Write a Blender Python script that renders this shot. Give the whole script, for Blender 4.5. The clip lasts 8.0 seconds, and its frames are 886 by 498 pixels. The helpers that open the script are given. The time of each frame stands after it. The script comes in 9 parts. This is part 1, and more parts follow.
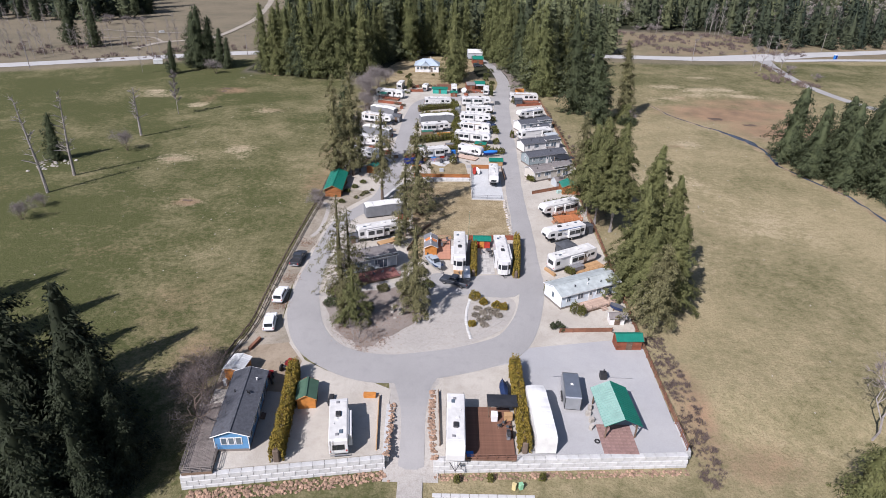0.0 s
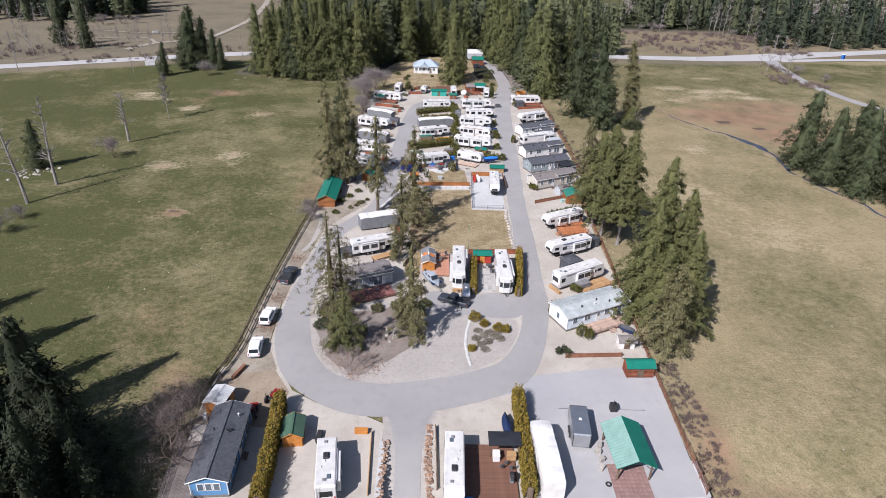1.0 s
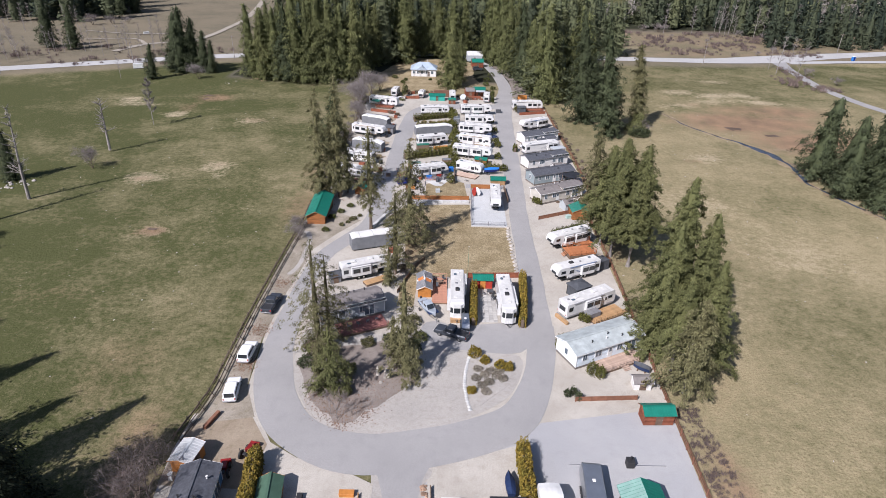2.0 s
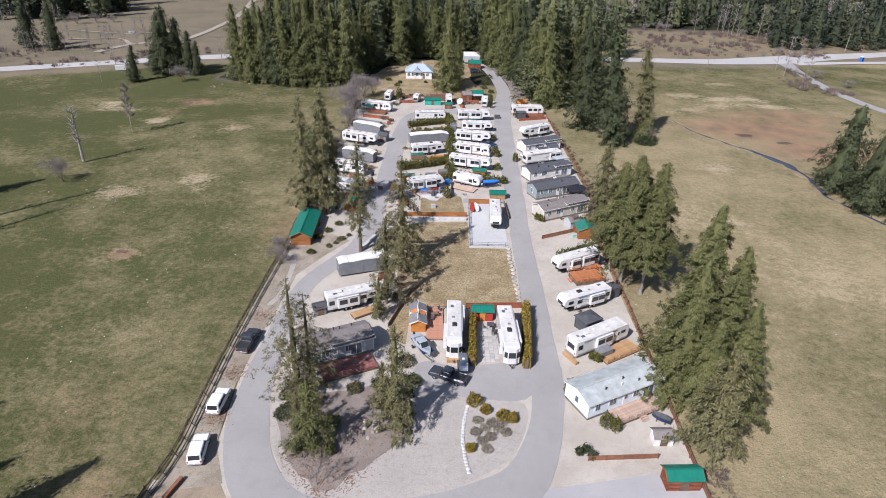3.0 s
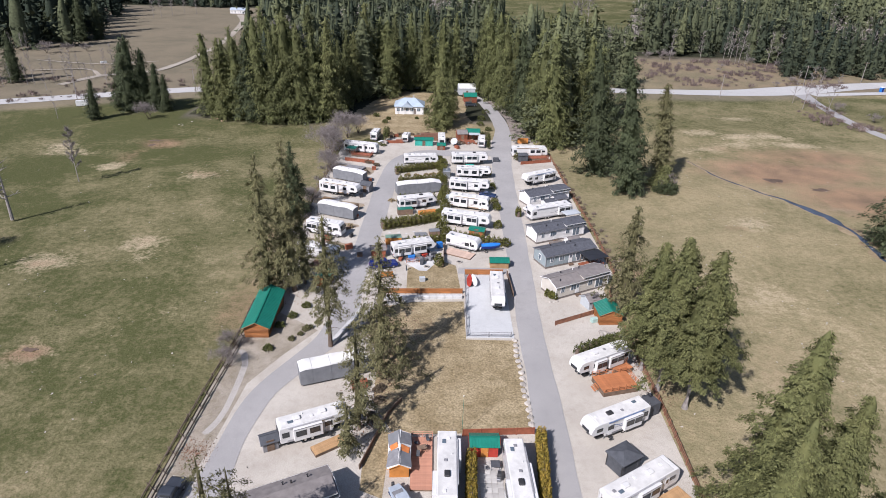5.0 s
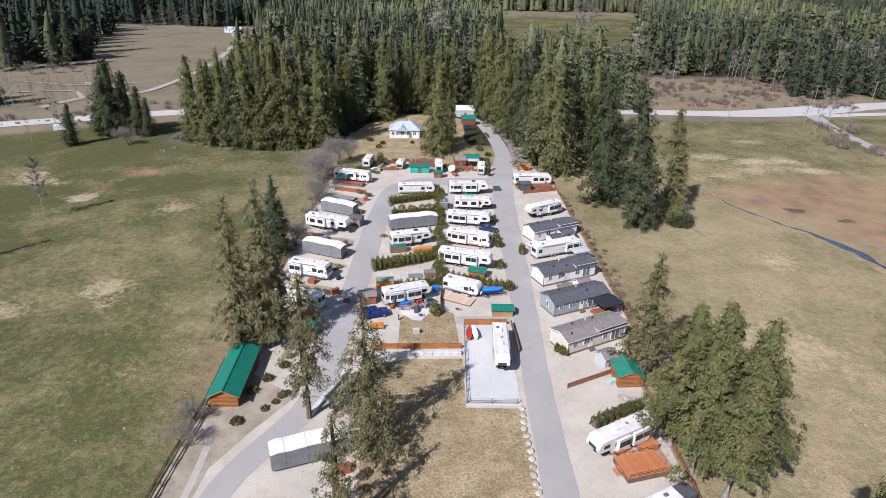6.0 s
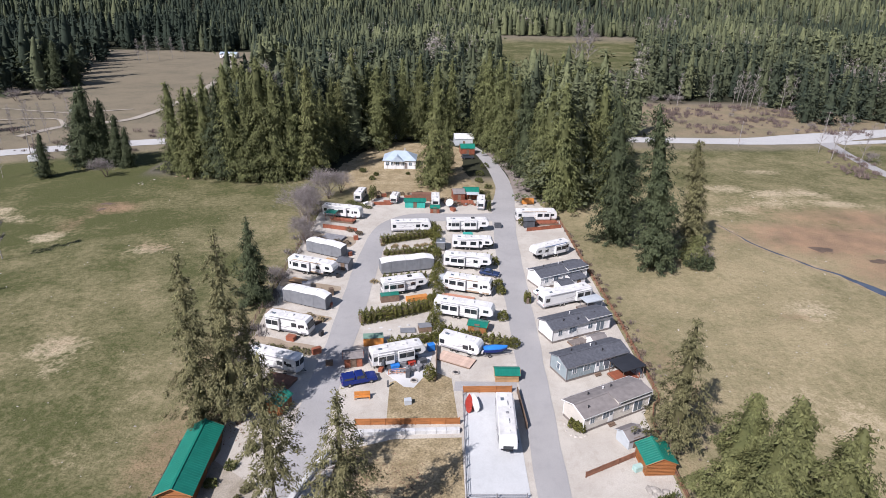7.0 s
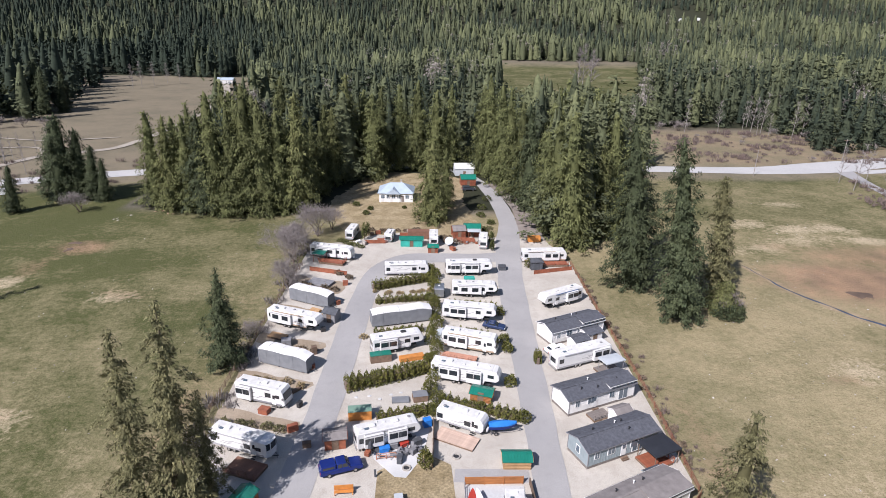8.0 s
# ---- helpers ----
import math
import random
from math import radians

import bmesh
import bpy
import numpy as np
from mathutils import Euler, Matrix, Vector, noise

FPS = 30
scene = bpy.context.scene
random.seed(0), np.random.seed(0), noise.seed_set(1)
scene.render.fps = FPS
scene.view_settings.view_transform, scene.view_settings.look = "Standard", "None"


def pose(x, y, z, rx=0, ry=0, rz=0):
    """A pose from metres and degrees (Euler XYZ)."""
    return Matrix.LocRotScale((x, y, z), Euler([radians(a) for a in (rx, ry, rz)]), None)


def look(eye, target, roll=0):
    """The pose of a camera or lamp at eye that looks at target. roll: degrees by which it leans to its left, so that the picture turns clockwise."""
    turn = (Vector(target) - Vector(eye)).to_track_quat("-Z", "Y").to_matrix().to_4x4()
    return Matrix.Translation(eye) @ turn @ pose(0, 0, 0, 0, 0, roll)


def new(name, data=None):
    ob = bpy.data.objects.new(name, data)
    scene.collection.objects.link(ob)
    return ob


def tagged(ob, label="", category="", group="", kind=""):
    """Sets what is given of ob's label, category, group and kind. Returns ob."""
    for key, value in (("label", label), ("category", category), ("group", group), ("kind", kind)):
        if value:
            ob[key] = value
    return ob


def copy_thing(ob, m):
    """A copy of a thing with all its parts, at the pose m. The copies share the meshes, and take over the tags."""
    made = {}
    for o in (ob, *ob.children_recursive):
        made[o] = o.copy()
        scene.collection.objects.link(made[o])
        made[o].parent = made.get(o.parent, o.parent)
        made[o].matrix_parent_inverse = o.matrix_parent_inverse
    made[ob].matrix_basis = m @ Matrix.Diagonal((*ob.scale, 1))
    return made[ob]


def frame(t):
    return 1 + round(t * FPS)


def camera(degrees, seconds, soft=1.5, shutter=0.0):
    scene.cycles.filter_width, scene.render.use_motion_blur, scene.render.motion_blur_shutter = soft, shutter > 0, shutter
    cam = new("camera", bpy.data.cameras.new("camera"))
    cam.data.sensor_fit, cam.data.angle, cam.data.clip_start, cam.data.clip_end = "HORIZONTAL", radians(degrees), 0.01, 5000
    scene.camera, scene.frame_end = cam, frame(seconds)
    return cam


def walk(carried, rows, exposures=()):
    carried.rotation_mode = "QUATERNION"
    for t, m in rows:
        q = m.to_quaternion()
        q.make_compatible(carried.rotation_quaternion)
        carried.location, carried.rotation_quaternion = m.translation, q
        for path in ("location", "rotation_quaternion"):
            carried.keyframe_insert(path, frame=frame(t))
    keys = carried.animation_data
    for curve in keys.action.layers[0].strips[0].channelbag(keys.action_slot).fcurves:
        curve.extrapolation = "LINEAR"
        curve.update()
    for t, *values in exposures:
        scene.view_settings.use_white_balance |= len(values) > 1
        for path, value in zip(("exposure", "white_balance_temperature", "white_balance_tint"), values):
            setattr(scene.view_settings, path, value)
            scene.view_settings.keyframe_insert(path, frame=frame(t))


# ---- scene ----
cam = camera(73.3, 8.0, 0.9)
PATH = [
    (0, (-0.103, -0.017, 61.732), (-0.081, 1.957, 60.672), 1.7),
    (0.5, (0.031, 3.418, 61.622), (0.053, 5.389, 60.560), 1.7),
    (1, (0.283, 7.666, 61.575), (0.304, 9.636, 60.510), 1.6),
    (1.5, (0.551, 12.867, 61.469), (0.571, 14.837, 60.403), 1.6),
    (3, (0.927, 30.292, 61.226), (0.962, 32.255, 60.146), 1.7),
    (3.5, (1.111, 36.876, 60.999), (1.151, 38.837, 59.919), 1.7),
    (4, (1.372, 43.335, 60.797), (1.417, 45.296, 59.716), 1.7),
    (4.5, (1.679, 50.301, 60.596), (1.727, 52.280, 59.549), 1.7),
    (6, (2.550, 71.615, 59.793), (2.605, 73.639, 58.835), 1.5),
    (6.5, (2.913, 78.674, 59.379), (2.970, 80.715, 58.456), 1.5),
    (7, (3.385, 86.358, 58.981), (3.442, 88.415, 58.098), 1.4),
    (7.5, (3.804, 93.966, 58.643), (3.861, 96.039, 57.796), 1.3),
    (8, (4.031, 101.970, 58.331), (4.086, 104.060, 57.525), 1.3),
]
walk(cam, [(t, look(eye, target, roll)) for t, eye, target, roll in PATH], [(0, 0.4, 6150, 18), (3, 0.38, 6150, 18), (6, 0.46, 6150, 18), (8, 0.52, 6150, 18)])

# ---- light ----
world = bpy.data.worlds.new("sky")
scene.world = world
world.use_nodes = True
wn = world.node_tree
sky = wn.nodes.new("ShaderNodeTexSky")
sky.sky_type, sky.sun_disc = "NISHITA", False
SUN_ELEV, SHADOW = 43.5, Vector((0.645, 0.765, 0)).normalized()
sky.sun_elevation = radians(SUN_ELEV)
sky.sun_rotation = math.atan2(-SHADOW.x, -SHADOW.y)
wn.links.new(sky.outputs[0], wn.nodes["Background"].inputs[0])
wn.nodes["Background"].inputs[1].default_value = 0.075
sun = new("sun", bpy.data.lights.new("sun", "SUN"))
sun.data.energy, sun.data.angle, sun.data.color = 5.0, radians(0.5), (1, 0.96, 0.91)
sun.matrix_world = look((0, 0, 0), (SHADOW.x, SHADOW.y, -math.tan(radians(SUN_ELEV))))


# ---- materials ----
def mat(name, col, rough=0.7, metal=0.0, var=0.15, scale=1.5, grain=25.0, bump=0.15, rand=0.0, spec=0.4, island=0.0, translucent=0.0, col2=None, stretch=None):
    """A surface with stains at two scales, fine relief, and variation from piece to piece."""
    m = bpy.data.materials.new(name)
    m.use_nodes = True
    nt = m.node_tree
    b = nt.nodes["Principled BSDF"]
    N, K = nt.nodes.new, nt.links.new
    tc = N("ShaderNodeTexCoord")
    co = tc.outputs["Object"]
    if stretch:
        mp = N("ShaderNodeMapping")
        mp.inputs["Scale"].default_value = stretch
        K(co, mp.inputs[0])
        co = mp.outputs[0]
    n1, n2 = N("ShaderNodeTexNoise"), N("ShaderNodeTexNoise")
    n1.inputs["Scale"].default_value, n1.inputs["Detail"].default_value = scale, 4
    n2.inputs["Scale"].default_value, n2.inputs["Detail"].default_value = grain, 2
    K(co, n1.inputs["Vector"]), K(co, n2.inputs["Vector"])
    mix = N("ShaderNodeMixRGB")
    lo = col2 or tuple(c * (1 - 1.6 * var) for c in col)
    hi = col if col2 else tuple(min(1, c * (1 + 0.8 * var)) for c in col)
    mix.inputs[1].default_value, mix.inputs[2].default_value = (*lo, 1), (*hi, 1)
    add = N("ShaderNodeMath")
    add.operation = "MULTIPLY_ADD"
    K(n2.outputs[0], add.inputs[0])
    add.inputs[1].default_value = 0.5
    ramp = N("ShaderNodeMath")
    ramp.operation = "MULTIPLY_ADD"
    K(n1.outputs[0], ramp.inputs[0])
    ramp.inputs[1].default_value, ramp.inputs[2].default_value = 1.8, -0.65
    K(ramp.outputs[0], add.inputs[2])
    add.use_clamp = True
    K(add.outputs[0], mix.inputs[0])
    out = mix.outputs[0]
    for amount, node in ((rand, "ShaderNodeObjectInfo"), (island, "ShaderNodeNewGeometry")):
        if amount:
            src = N(node)
            sock = src.outputs["Random"] if node == "ShaderNodeObjectInfo" else src.outputs["Random Per Island"]
            mr = N("ShaderNodeMapRange")
            K(sock, mr.inputs[0])
            mr.inputs[3].default_value, mr.inputs[4].default_value = 1 - amount, 1 + amount * 0.9
            mu = N("ShaderNodeVectorMath")
            mu.operation = "SCALE"
            K(out, mu.inputs[0]), K(mr.outputs[0], mu.inputs["Scale"])
            out = mu.outputs[0]
    K(out, b.inputs["Base Color"])
    b.inputs["Roughness"].default_value, b.inputs["Metallic"].default_value = rough, metal
    b.inputs["Specular IOR Level"].default_value = spec
    if bump:
        bp = N("ShaderNodeBump")
        bp.inputs["Strength"].default_value, bp.inputs["Distance"].default_value = bump, 0.05
        K(n2.outputs[0], bp.inputs["Height"]), K(bp.outputs[0], b.inputs["Normal"])
    if translucent:
        tr, ms = N("ShaderNodeBsdfTranslucent"), N("ShaderNodeMixShader")
        K(out, tr.inputs[0])
        ms.inputs[0].default_value = translucent
        K(b.outputs[0], ms.inputs[1]), K(tr.outputs[0], ms.inputs[2])
        K(ms.outputs[0], nt.nodes["Material Output"].inputs[0])
    return m


def glass_mat(name, col):
    m = mat(name, col, 0.06, 0, 0.1, 1, 6, 0, spec=0.8)
    return m


RV_WHITE = mat("rv_gelcoat", (0.6, 0.6, 0.59), 0.35, 0, 0.05, 0.8, 9, 0.02, 0.03)
RV_ROOF = mat("rv_roof_membrane", (0.57, 0.565, 0.545), 0.7, 0, 0.16, 0.7, 6, 0.05, 0.04)
GREY_TRIM = mat("grey_trim", (0.2, 0.2, 0.21), 0.5, 0, 0.1, 2, 12, 0.05)
TAN_DECAL = mat("tan_decal", (0.3, 0.22, 0.15), 0.4, 0, 0.1, 2, 12, 0)
BLUE_DECAL = mat("blue_decal", (0.12, 0.17, 0.28), 0.4, 0, 0.1, 2, 12, 0)
GREY_DECAL = mat("grey_decal", (0.32, 0.32, 0.33), 0.4, 0, 0.1, 2, 12, 0)
GLASS = glass_mat("dark_glass", (0.025, 0.03, 0.035))
GLASS_SKY = glass_mat("house_glass", (0.1, 0.13, 0.16))
RUBBER = mat("rubber", (0.025, 0.025, 0.026), 0.8, 0, 0.2, 4, 30, 0.1)
CHROME = mat("metal", (0.6, 0.6, 0.6), 0.3, 1.0, 0.1, 4, 20, 0.03)
ALU = mat("aluminium", (0.52, 0.54, 0.56), 0.35, 0.85, 0.12, 0.6, 8, 0.03)
BLACK = mat("black_plastic", (0.03, 0.03, 0.032), 0.6, 0, 0.15, 4, 20, 0.05)
COVER_WHITE = mat("cover_white", (0.66, 0.66, 0.64), 0.8, 0, 0.1, 0.8, 6, 0.1)
COVER_GREY = mat("cover_grey", (0.17, 0.178, 0.19), 0.8, 0, 0.14, 0.9, 6, 0.15)
WHITE_TRIM = mat("white_paint", (0.66, 0.66, 0.65), 0.6, 0, 0.06, 1, 14, 0.03)
SHINGLE_DARK = mat("shingle_dark", (0.085, 0.09, 0.105), 0.9, 0, 0.25, 2.2, 9, 0.4)
SHINGLE_BROWN = mat("shingle_brown", (0.2, 0.182, 0.174), 0.9, 0, 0.18, 1.2, 9, 0.4)
ROOF_PALE = mat("roof_pale", (0.39, 0.43, 0.43), 0.75, 0, 0.2, 0.9, 6, 0.25)
ROOF_BLUE = mat("roof_ice_blue", (0.36, 0.43, 0.5), 0.5, 0.0, 0.1, 0.5, 9, 0.1)
GREEN_METAL = mat("green_metal", (0.012, 0.16, 0.115), 0.3, 0.0, 0.14, 0.9, 7, 0.05, 0.05)
# pale mint colour holds the glare of sun and sky on green metal
GLARE_GREEN_METAL = mat("green_metal_glare", (0.22, 0.36, 0.315), 0.4, 0.0, 0.14, 0.9, 7, 0.05)
WHITE_METAL = mat("white_metal", (0.62, 0.63, 0.62), 0.45, 0.1, 0.12, 0.9, 7, 0.05)
BLACK_ROOF = mat("black_metal", (0.03, 0.032, 0.038), 0.5, 0.1, 0.15, 1, 8, 0.05)
LOG = mat("log_wood", (0.34, 0.135, 0.045), 0.65, 0, 0.25, 1.2, 14, 0.2, 0.06, stretch=(0.5, 0.5, 3))
ORANGE_WOOD = mat("orange_wood", (0.5, 0.2, 0.045), 0.6, 0, 0.2, 1.2, 12, 0.15, 0.05)
RED_WOOD = mat("red_stain", (0.26, 0.085, 0.045), 0.7, 0, 0.22, 1.4, 12, 0.15, 0.08)
RED_PAINT = mat("red_paint", (0.36, 0.04, 0.025), 0.6, 0, 0.15, 1.4, 12, 0.1)
ORANGE_DECK = mat("orange_deck", (0.4, 0.155, 0.065), 0.7, 0, 0.2, 1.2, 12, 0.15, 0.1, island=0.15)
BOAT_HULL = mat("boat_hull", (0.42, 0.47, 0.52), 0.35, 0.2, 0.15, 1.0, 20, 0.05)
ORANGE_TARP = mat("orange_tarp", (0.6, 0.2, 0.06), 0.55, 0, 0.2, 1.2, 9, 0.3)
BROWN_DECK = mat("brown_deck", (0.17, 0.085, 0.055), 0.75, 0, 0.2, 1.2, 12, 0.15, 0.1, island=0.15)
TAN_DECK = mat("tan_deck", (0.42, 0.26, 0.13), 0.75, 0, 0.18, 1.0, 12, 0.15, 0.1, island=0.12)
WORN_DECK = mat("worn_deck", (0.46, 0.34, 0.27), 0.8, 0, 0.2, 1.0, 12, 0.15, 0.1, island=0.12)
DUSTY_DECK = mat("dusty_red_deck", (0.31, 0.135, 0.115), 0.75, 0, 0.16, 1.0, 12, 0.15, 0.1, island=0.1)
PINK_DECK = mat("terracotta_deck", (0.42, 0.21, 0.14), 0.75, 0, 0.16, 1.0, 12, 0.15, 0.1, island=0.1)
GREY_DECK = mat("grey_deck", (0.19, 0.165, 0.15), 0.8, 0, 0.2, 1.0, 12, 0.15, 0.1, island=0.12)
RAIL_WOOD = mat("rail_wood", (0.13, 0.098, 0.075), 0.85, 0, 0.25, 1.6, 14, 0.3, 0.25)
OLD_WOOD = mat("weathered_wood", (0.17, 0.115, 0.08), 0.85, 0, 0.25, 1.6, 14, 0.3, 0.2)
FENCE_BROWN = mat("fence_brown", (0.22, 0.1, 0.06), 0.8, 0, 0.25, 1.6, 14, 0.3, 0.15)
BLUE_SIDING = mat("blue_siding", (0.1, 0.24, 0.42), 0.6, 0, 0.08, 1, 9, 0.1)
PALE_SIDING = mat("pale_blue_siding", (0.6, 0.66, 0.71), 0.6, 0, 0.06, 1, 9, 0.08)
GREY_SIDING = mat("grey_siding", (0.4, 0.43, 0.45), 0.65, 0, 0.08, 1, 9, 0.08)
STEEL_SIDING = mat("steel_blue_siding", (0.25, 0.295, 0.31), 0.65, 0, 0.08, 1, 9, 0.08)
BEIGE_SIDING = mat("beige_siding", (0.5, 0.47, 0.42), 0.65, 0, 0.07, 1, 9, 0.08)
LIGHT_SIDING = mat("light_siding", (0.66, 0.65, 0.63), 0.65, 0, 0.07, 1, 9, 0.08)
BLOCK = mat("concrete_block", (0.5, 0.5, 0.49), 0.85, 0, 0.16, 1.1, 10, 0.25, 0.09)
ROCK = mat("rock", (0.4, 0.37, 0.33), 0.9, 0, 0.3, 1.5, 8, 0.5, 0.2)
RUST_ROCK = mat("rust_rock", (0.32, 0.212, 0.148), 0.9, 0, 0.35, 1.5, 8, 0.5, island=0.35)
CONCRETE = mat("concrete", (0.5, 0.5, 0.49), 0.85, 0, 0.14, 0.25, 5, 0.1)
PAVER = mat("paver", (0.4, 0.39, 0.37), 0.85, 0, 0.12, 0.6, 8, 0.1, 0.16)
RED_PAVER = mat("red_paver", (0.27, 0.17, 0.15), 0.85, 0, 0.2, 0.9, 8, 0.15, 0.1)
BLUE_TARP = mat("blue_tarp", (0.02, 0.16, 0.5), 0.5, 0, 0.12, 1.5, 8, 0.15)
GREY_CLOTH = mat("grey_cloth", (0.2, 0.2, 0.21), 0.85, 0, 0.2, 1.5, 8, 0.2, 0.1)
DARK_CLOTH = mat("dark_cloth", (0.07, 0.075, 0.085), 0.85, 0, 0.2, 1.5, 8, 0.2, 0.1)
TEAL_CLOTH = mat("teal_cloth", (0.03, 0.32, 0.26), 0.7, 0, 0.15, 1.0, 8, 0.15)
CAR_WHITE = mat("car_white", (0.74, 0.75, 0.75), 0.25, 0, 0.04, 1, 9, 0)
CAR_DARK = mat("car_dark", (0.06, 0.068, 0.082), 0.25, 0.3, 0.1, 1, 9, 0)
CAR_BLUE = mat("car_blue", (0.015, 0.03, 0.17), 0.25, 0.3, 0.1, 1, 9, 0)
CAR_NAVY = mat("car_navy", (0.03, 0.05, 0.12), 0.25, 0.3, 0.1, 1, 9, 0)
RED_METAL = mat("red_machine", (0.25, 0.02, 0.02), 0.4, 0.1, 0.2, 2, 9, 0.05)
LAMP_RED = mat("tail_lamp", (0.4, 0.02, 0.02), 0.3, 0, 0.1, 2, 9, 0)
LAMP_CLEAR = mat("head_lamp", (0.7, 0.7, 0.7), 0.15, 0, 0.1, 2, 9, 0)
BARK = mat("bark", (0.14, 0.105, 0.08), 0.95, 0, 0.3, 1.2, 8, 0.5, 0.1, stretch=(1, 1, 0.3))
PALE_BARK = mat("pale_bark", (0.28, 0.255, 0.238), 0.95, 0, 0.3, 1.2, 8, 0.4, 0.1)
TWIG = mat("twigs", (0.2, 0.17, 0.16), 0.95, 0, 0.25, 1.2, 8, 0.1, 0.1, island=0.2)
CEDAR = mat("cedar_leaf", (0.155, 0.158, 0.063), 0.75, 0, 0.25, 0.35, 2, 0, 0.1, 0.2, 0.4, 0.18, col2=(0.08, 0.09, 0.035))
CEDAR_DRY = mat("cedar_leaf_dry", (0.178, 0.165, 0.08), 0.75, 0, 0.25, 0.35, 2, 0, 0.1, 0.2, 0.4, 0.18, col2=(0.1, 0.099, 0.048))
FIR = mat("fir_leaf", (0.068, 0.08, 0.038), 0.75, 0, 0.25, 0.35, 2, 0, 0.12, 0.2, 0.4, 0.12, col2=(0.036, 0.048, 0.024))
# a dark fir species, leaf colour lowered further to stand for deep shade
FIR_SHADED = mat("shaded_fir_leaf", (0.034, 0.042, 0.022), 0.8, 0, 0.25, 0.35, 2, 0, 0.12, 0.2, 0.4, 0.06, col2=(0.018, 0.024, 0.013))
FOREST = mat("forest_leaf", (0.155, 0.165, 0.065), 0.75, 0, 0.25, 0.25, 2, 0, 0.25, 0.2, 0.35, 0.25, col2=(0.075, 0.086, 0.036))
FUZZ = mat("fine_twigs", (0.225, 0.2, 0.188), 0.95, 0, 0.25, 0.8, 8, 0.0, 0.12, island=0.3)


def woodland_mat():
    """Needles of far woods: each tree's tone, lowered for shade in places, between dark spruce, olive cedar and
    leafless grey.
    """
    m = bpy.data.materials.new("woodland_leaf")
    m.use_nodes = True
    nt = m.node_tree
    N, K = nt.nodes.new, nt.links.new
    b = nt.nodes["Principled BSDF"]
    at, sep, geo = N("ShaderNodeVertexColor"), N("ShaderNodeSeparateColor"), N("ShaderNodeNewGeometry")
    at.layer_name = "tone"
    K(at.outputs[0], sep.inputs[0])
    n = N("ShaderNodeTexNoise")
    n.inputs["Scale"].default_value, n.inputs["Detail"].default_value = 0.9, 3
    K(geo.outputs["Position"], n.inputs["Vector"])
    m1, m2, m3 = N("ShaderNodeMixRGB"), N("ShaderNodeMixRGB"), N("ShaderNodeMixRGB")
    m1.inputs[1].default_value, m1.inputs[2].default_value = (0.024, 0.034, 0.024, 1), (0.118, 0.129, 0.064, 1)
    K(sep.outputs[0], m1.inputs[0])
    K(sep.outputs[1], m2.inputs[0])
    K(m1.outputs[0], m2.inputs[1])
    m2.inputs[2].default_value = (0.3, 0.265, 0.245, 1)
    m3.blend_type = "OVERLAY"
    m3.inputs[0].default_value = 0.8
    K(m2.outputs[0], m3.inputs[1]), K(n.outputs[0], m3.inputs[2])
    K(m3.outputs[0], b.inputs["Base Color"])
    b.inputs["Roughness"].default_value, b.inputs["Specular IOR Level"].default_value = 0.85, 0.15
    return m


WOODLAND = woodland_mat()
BRUSH = mat("brush_twigs", (0.17, 0.13, 0.115), 0.95, 0, 0.25, 0.1, 8, 0.0, 0.12, island=0.35, col2=(0.1, 0.075, 0.066))
HEDGE = mat("hedge_leaf", (0.15, 0.14, 0.035), 0.75, 0, 0.25, 0.8, 3, 0, 0.1, 0.2, 0.4, 0.2, col2=(0.07, 0.08, 0.022))
HEDGE_GOLD = mat("golden_hedge_leaf", (0.3, 0.2, 0.035), 0.75, 0, 0.25, 0.8, 3, 0, 0.1, 0.2, 0.4, 0.2, col2=(0.13, 0.12, 0.025))
BUSH = mat("bush_leaf", (0.12, 0.13, 0.04), 0.75, 0, 0.25, 0.8, 3, 0, 0.15, 0.2, 0.4, 0.2, col2=(0.05, 0.06, 0.02))


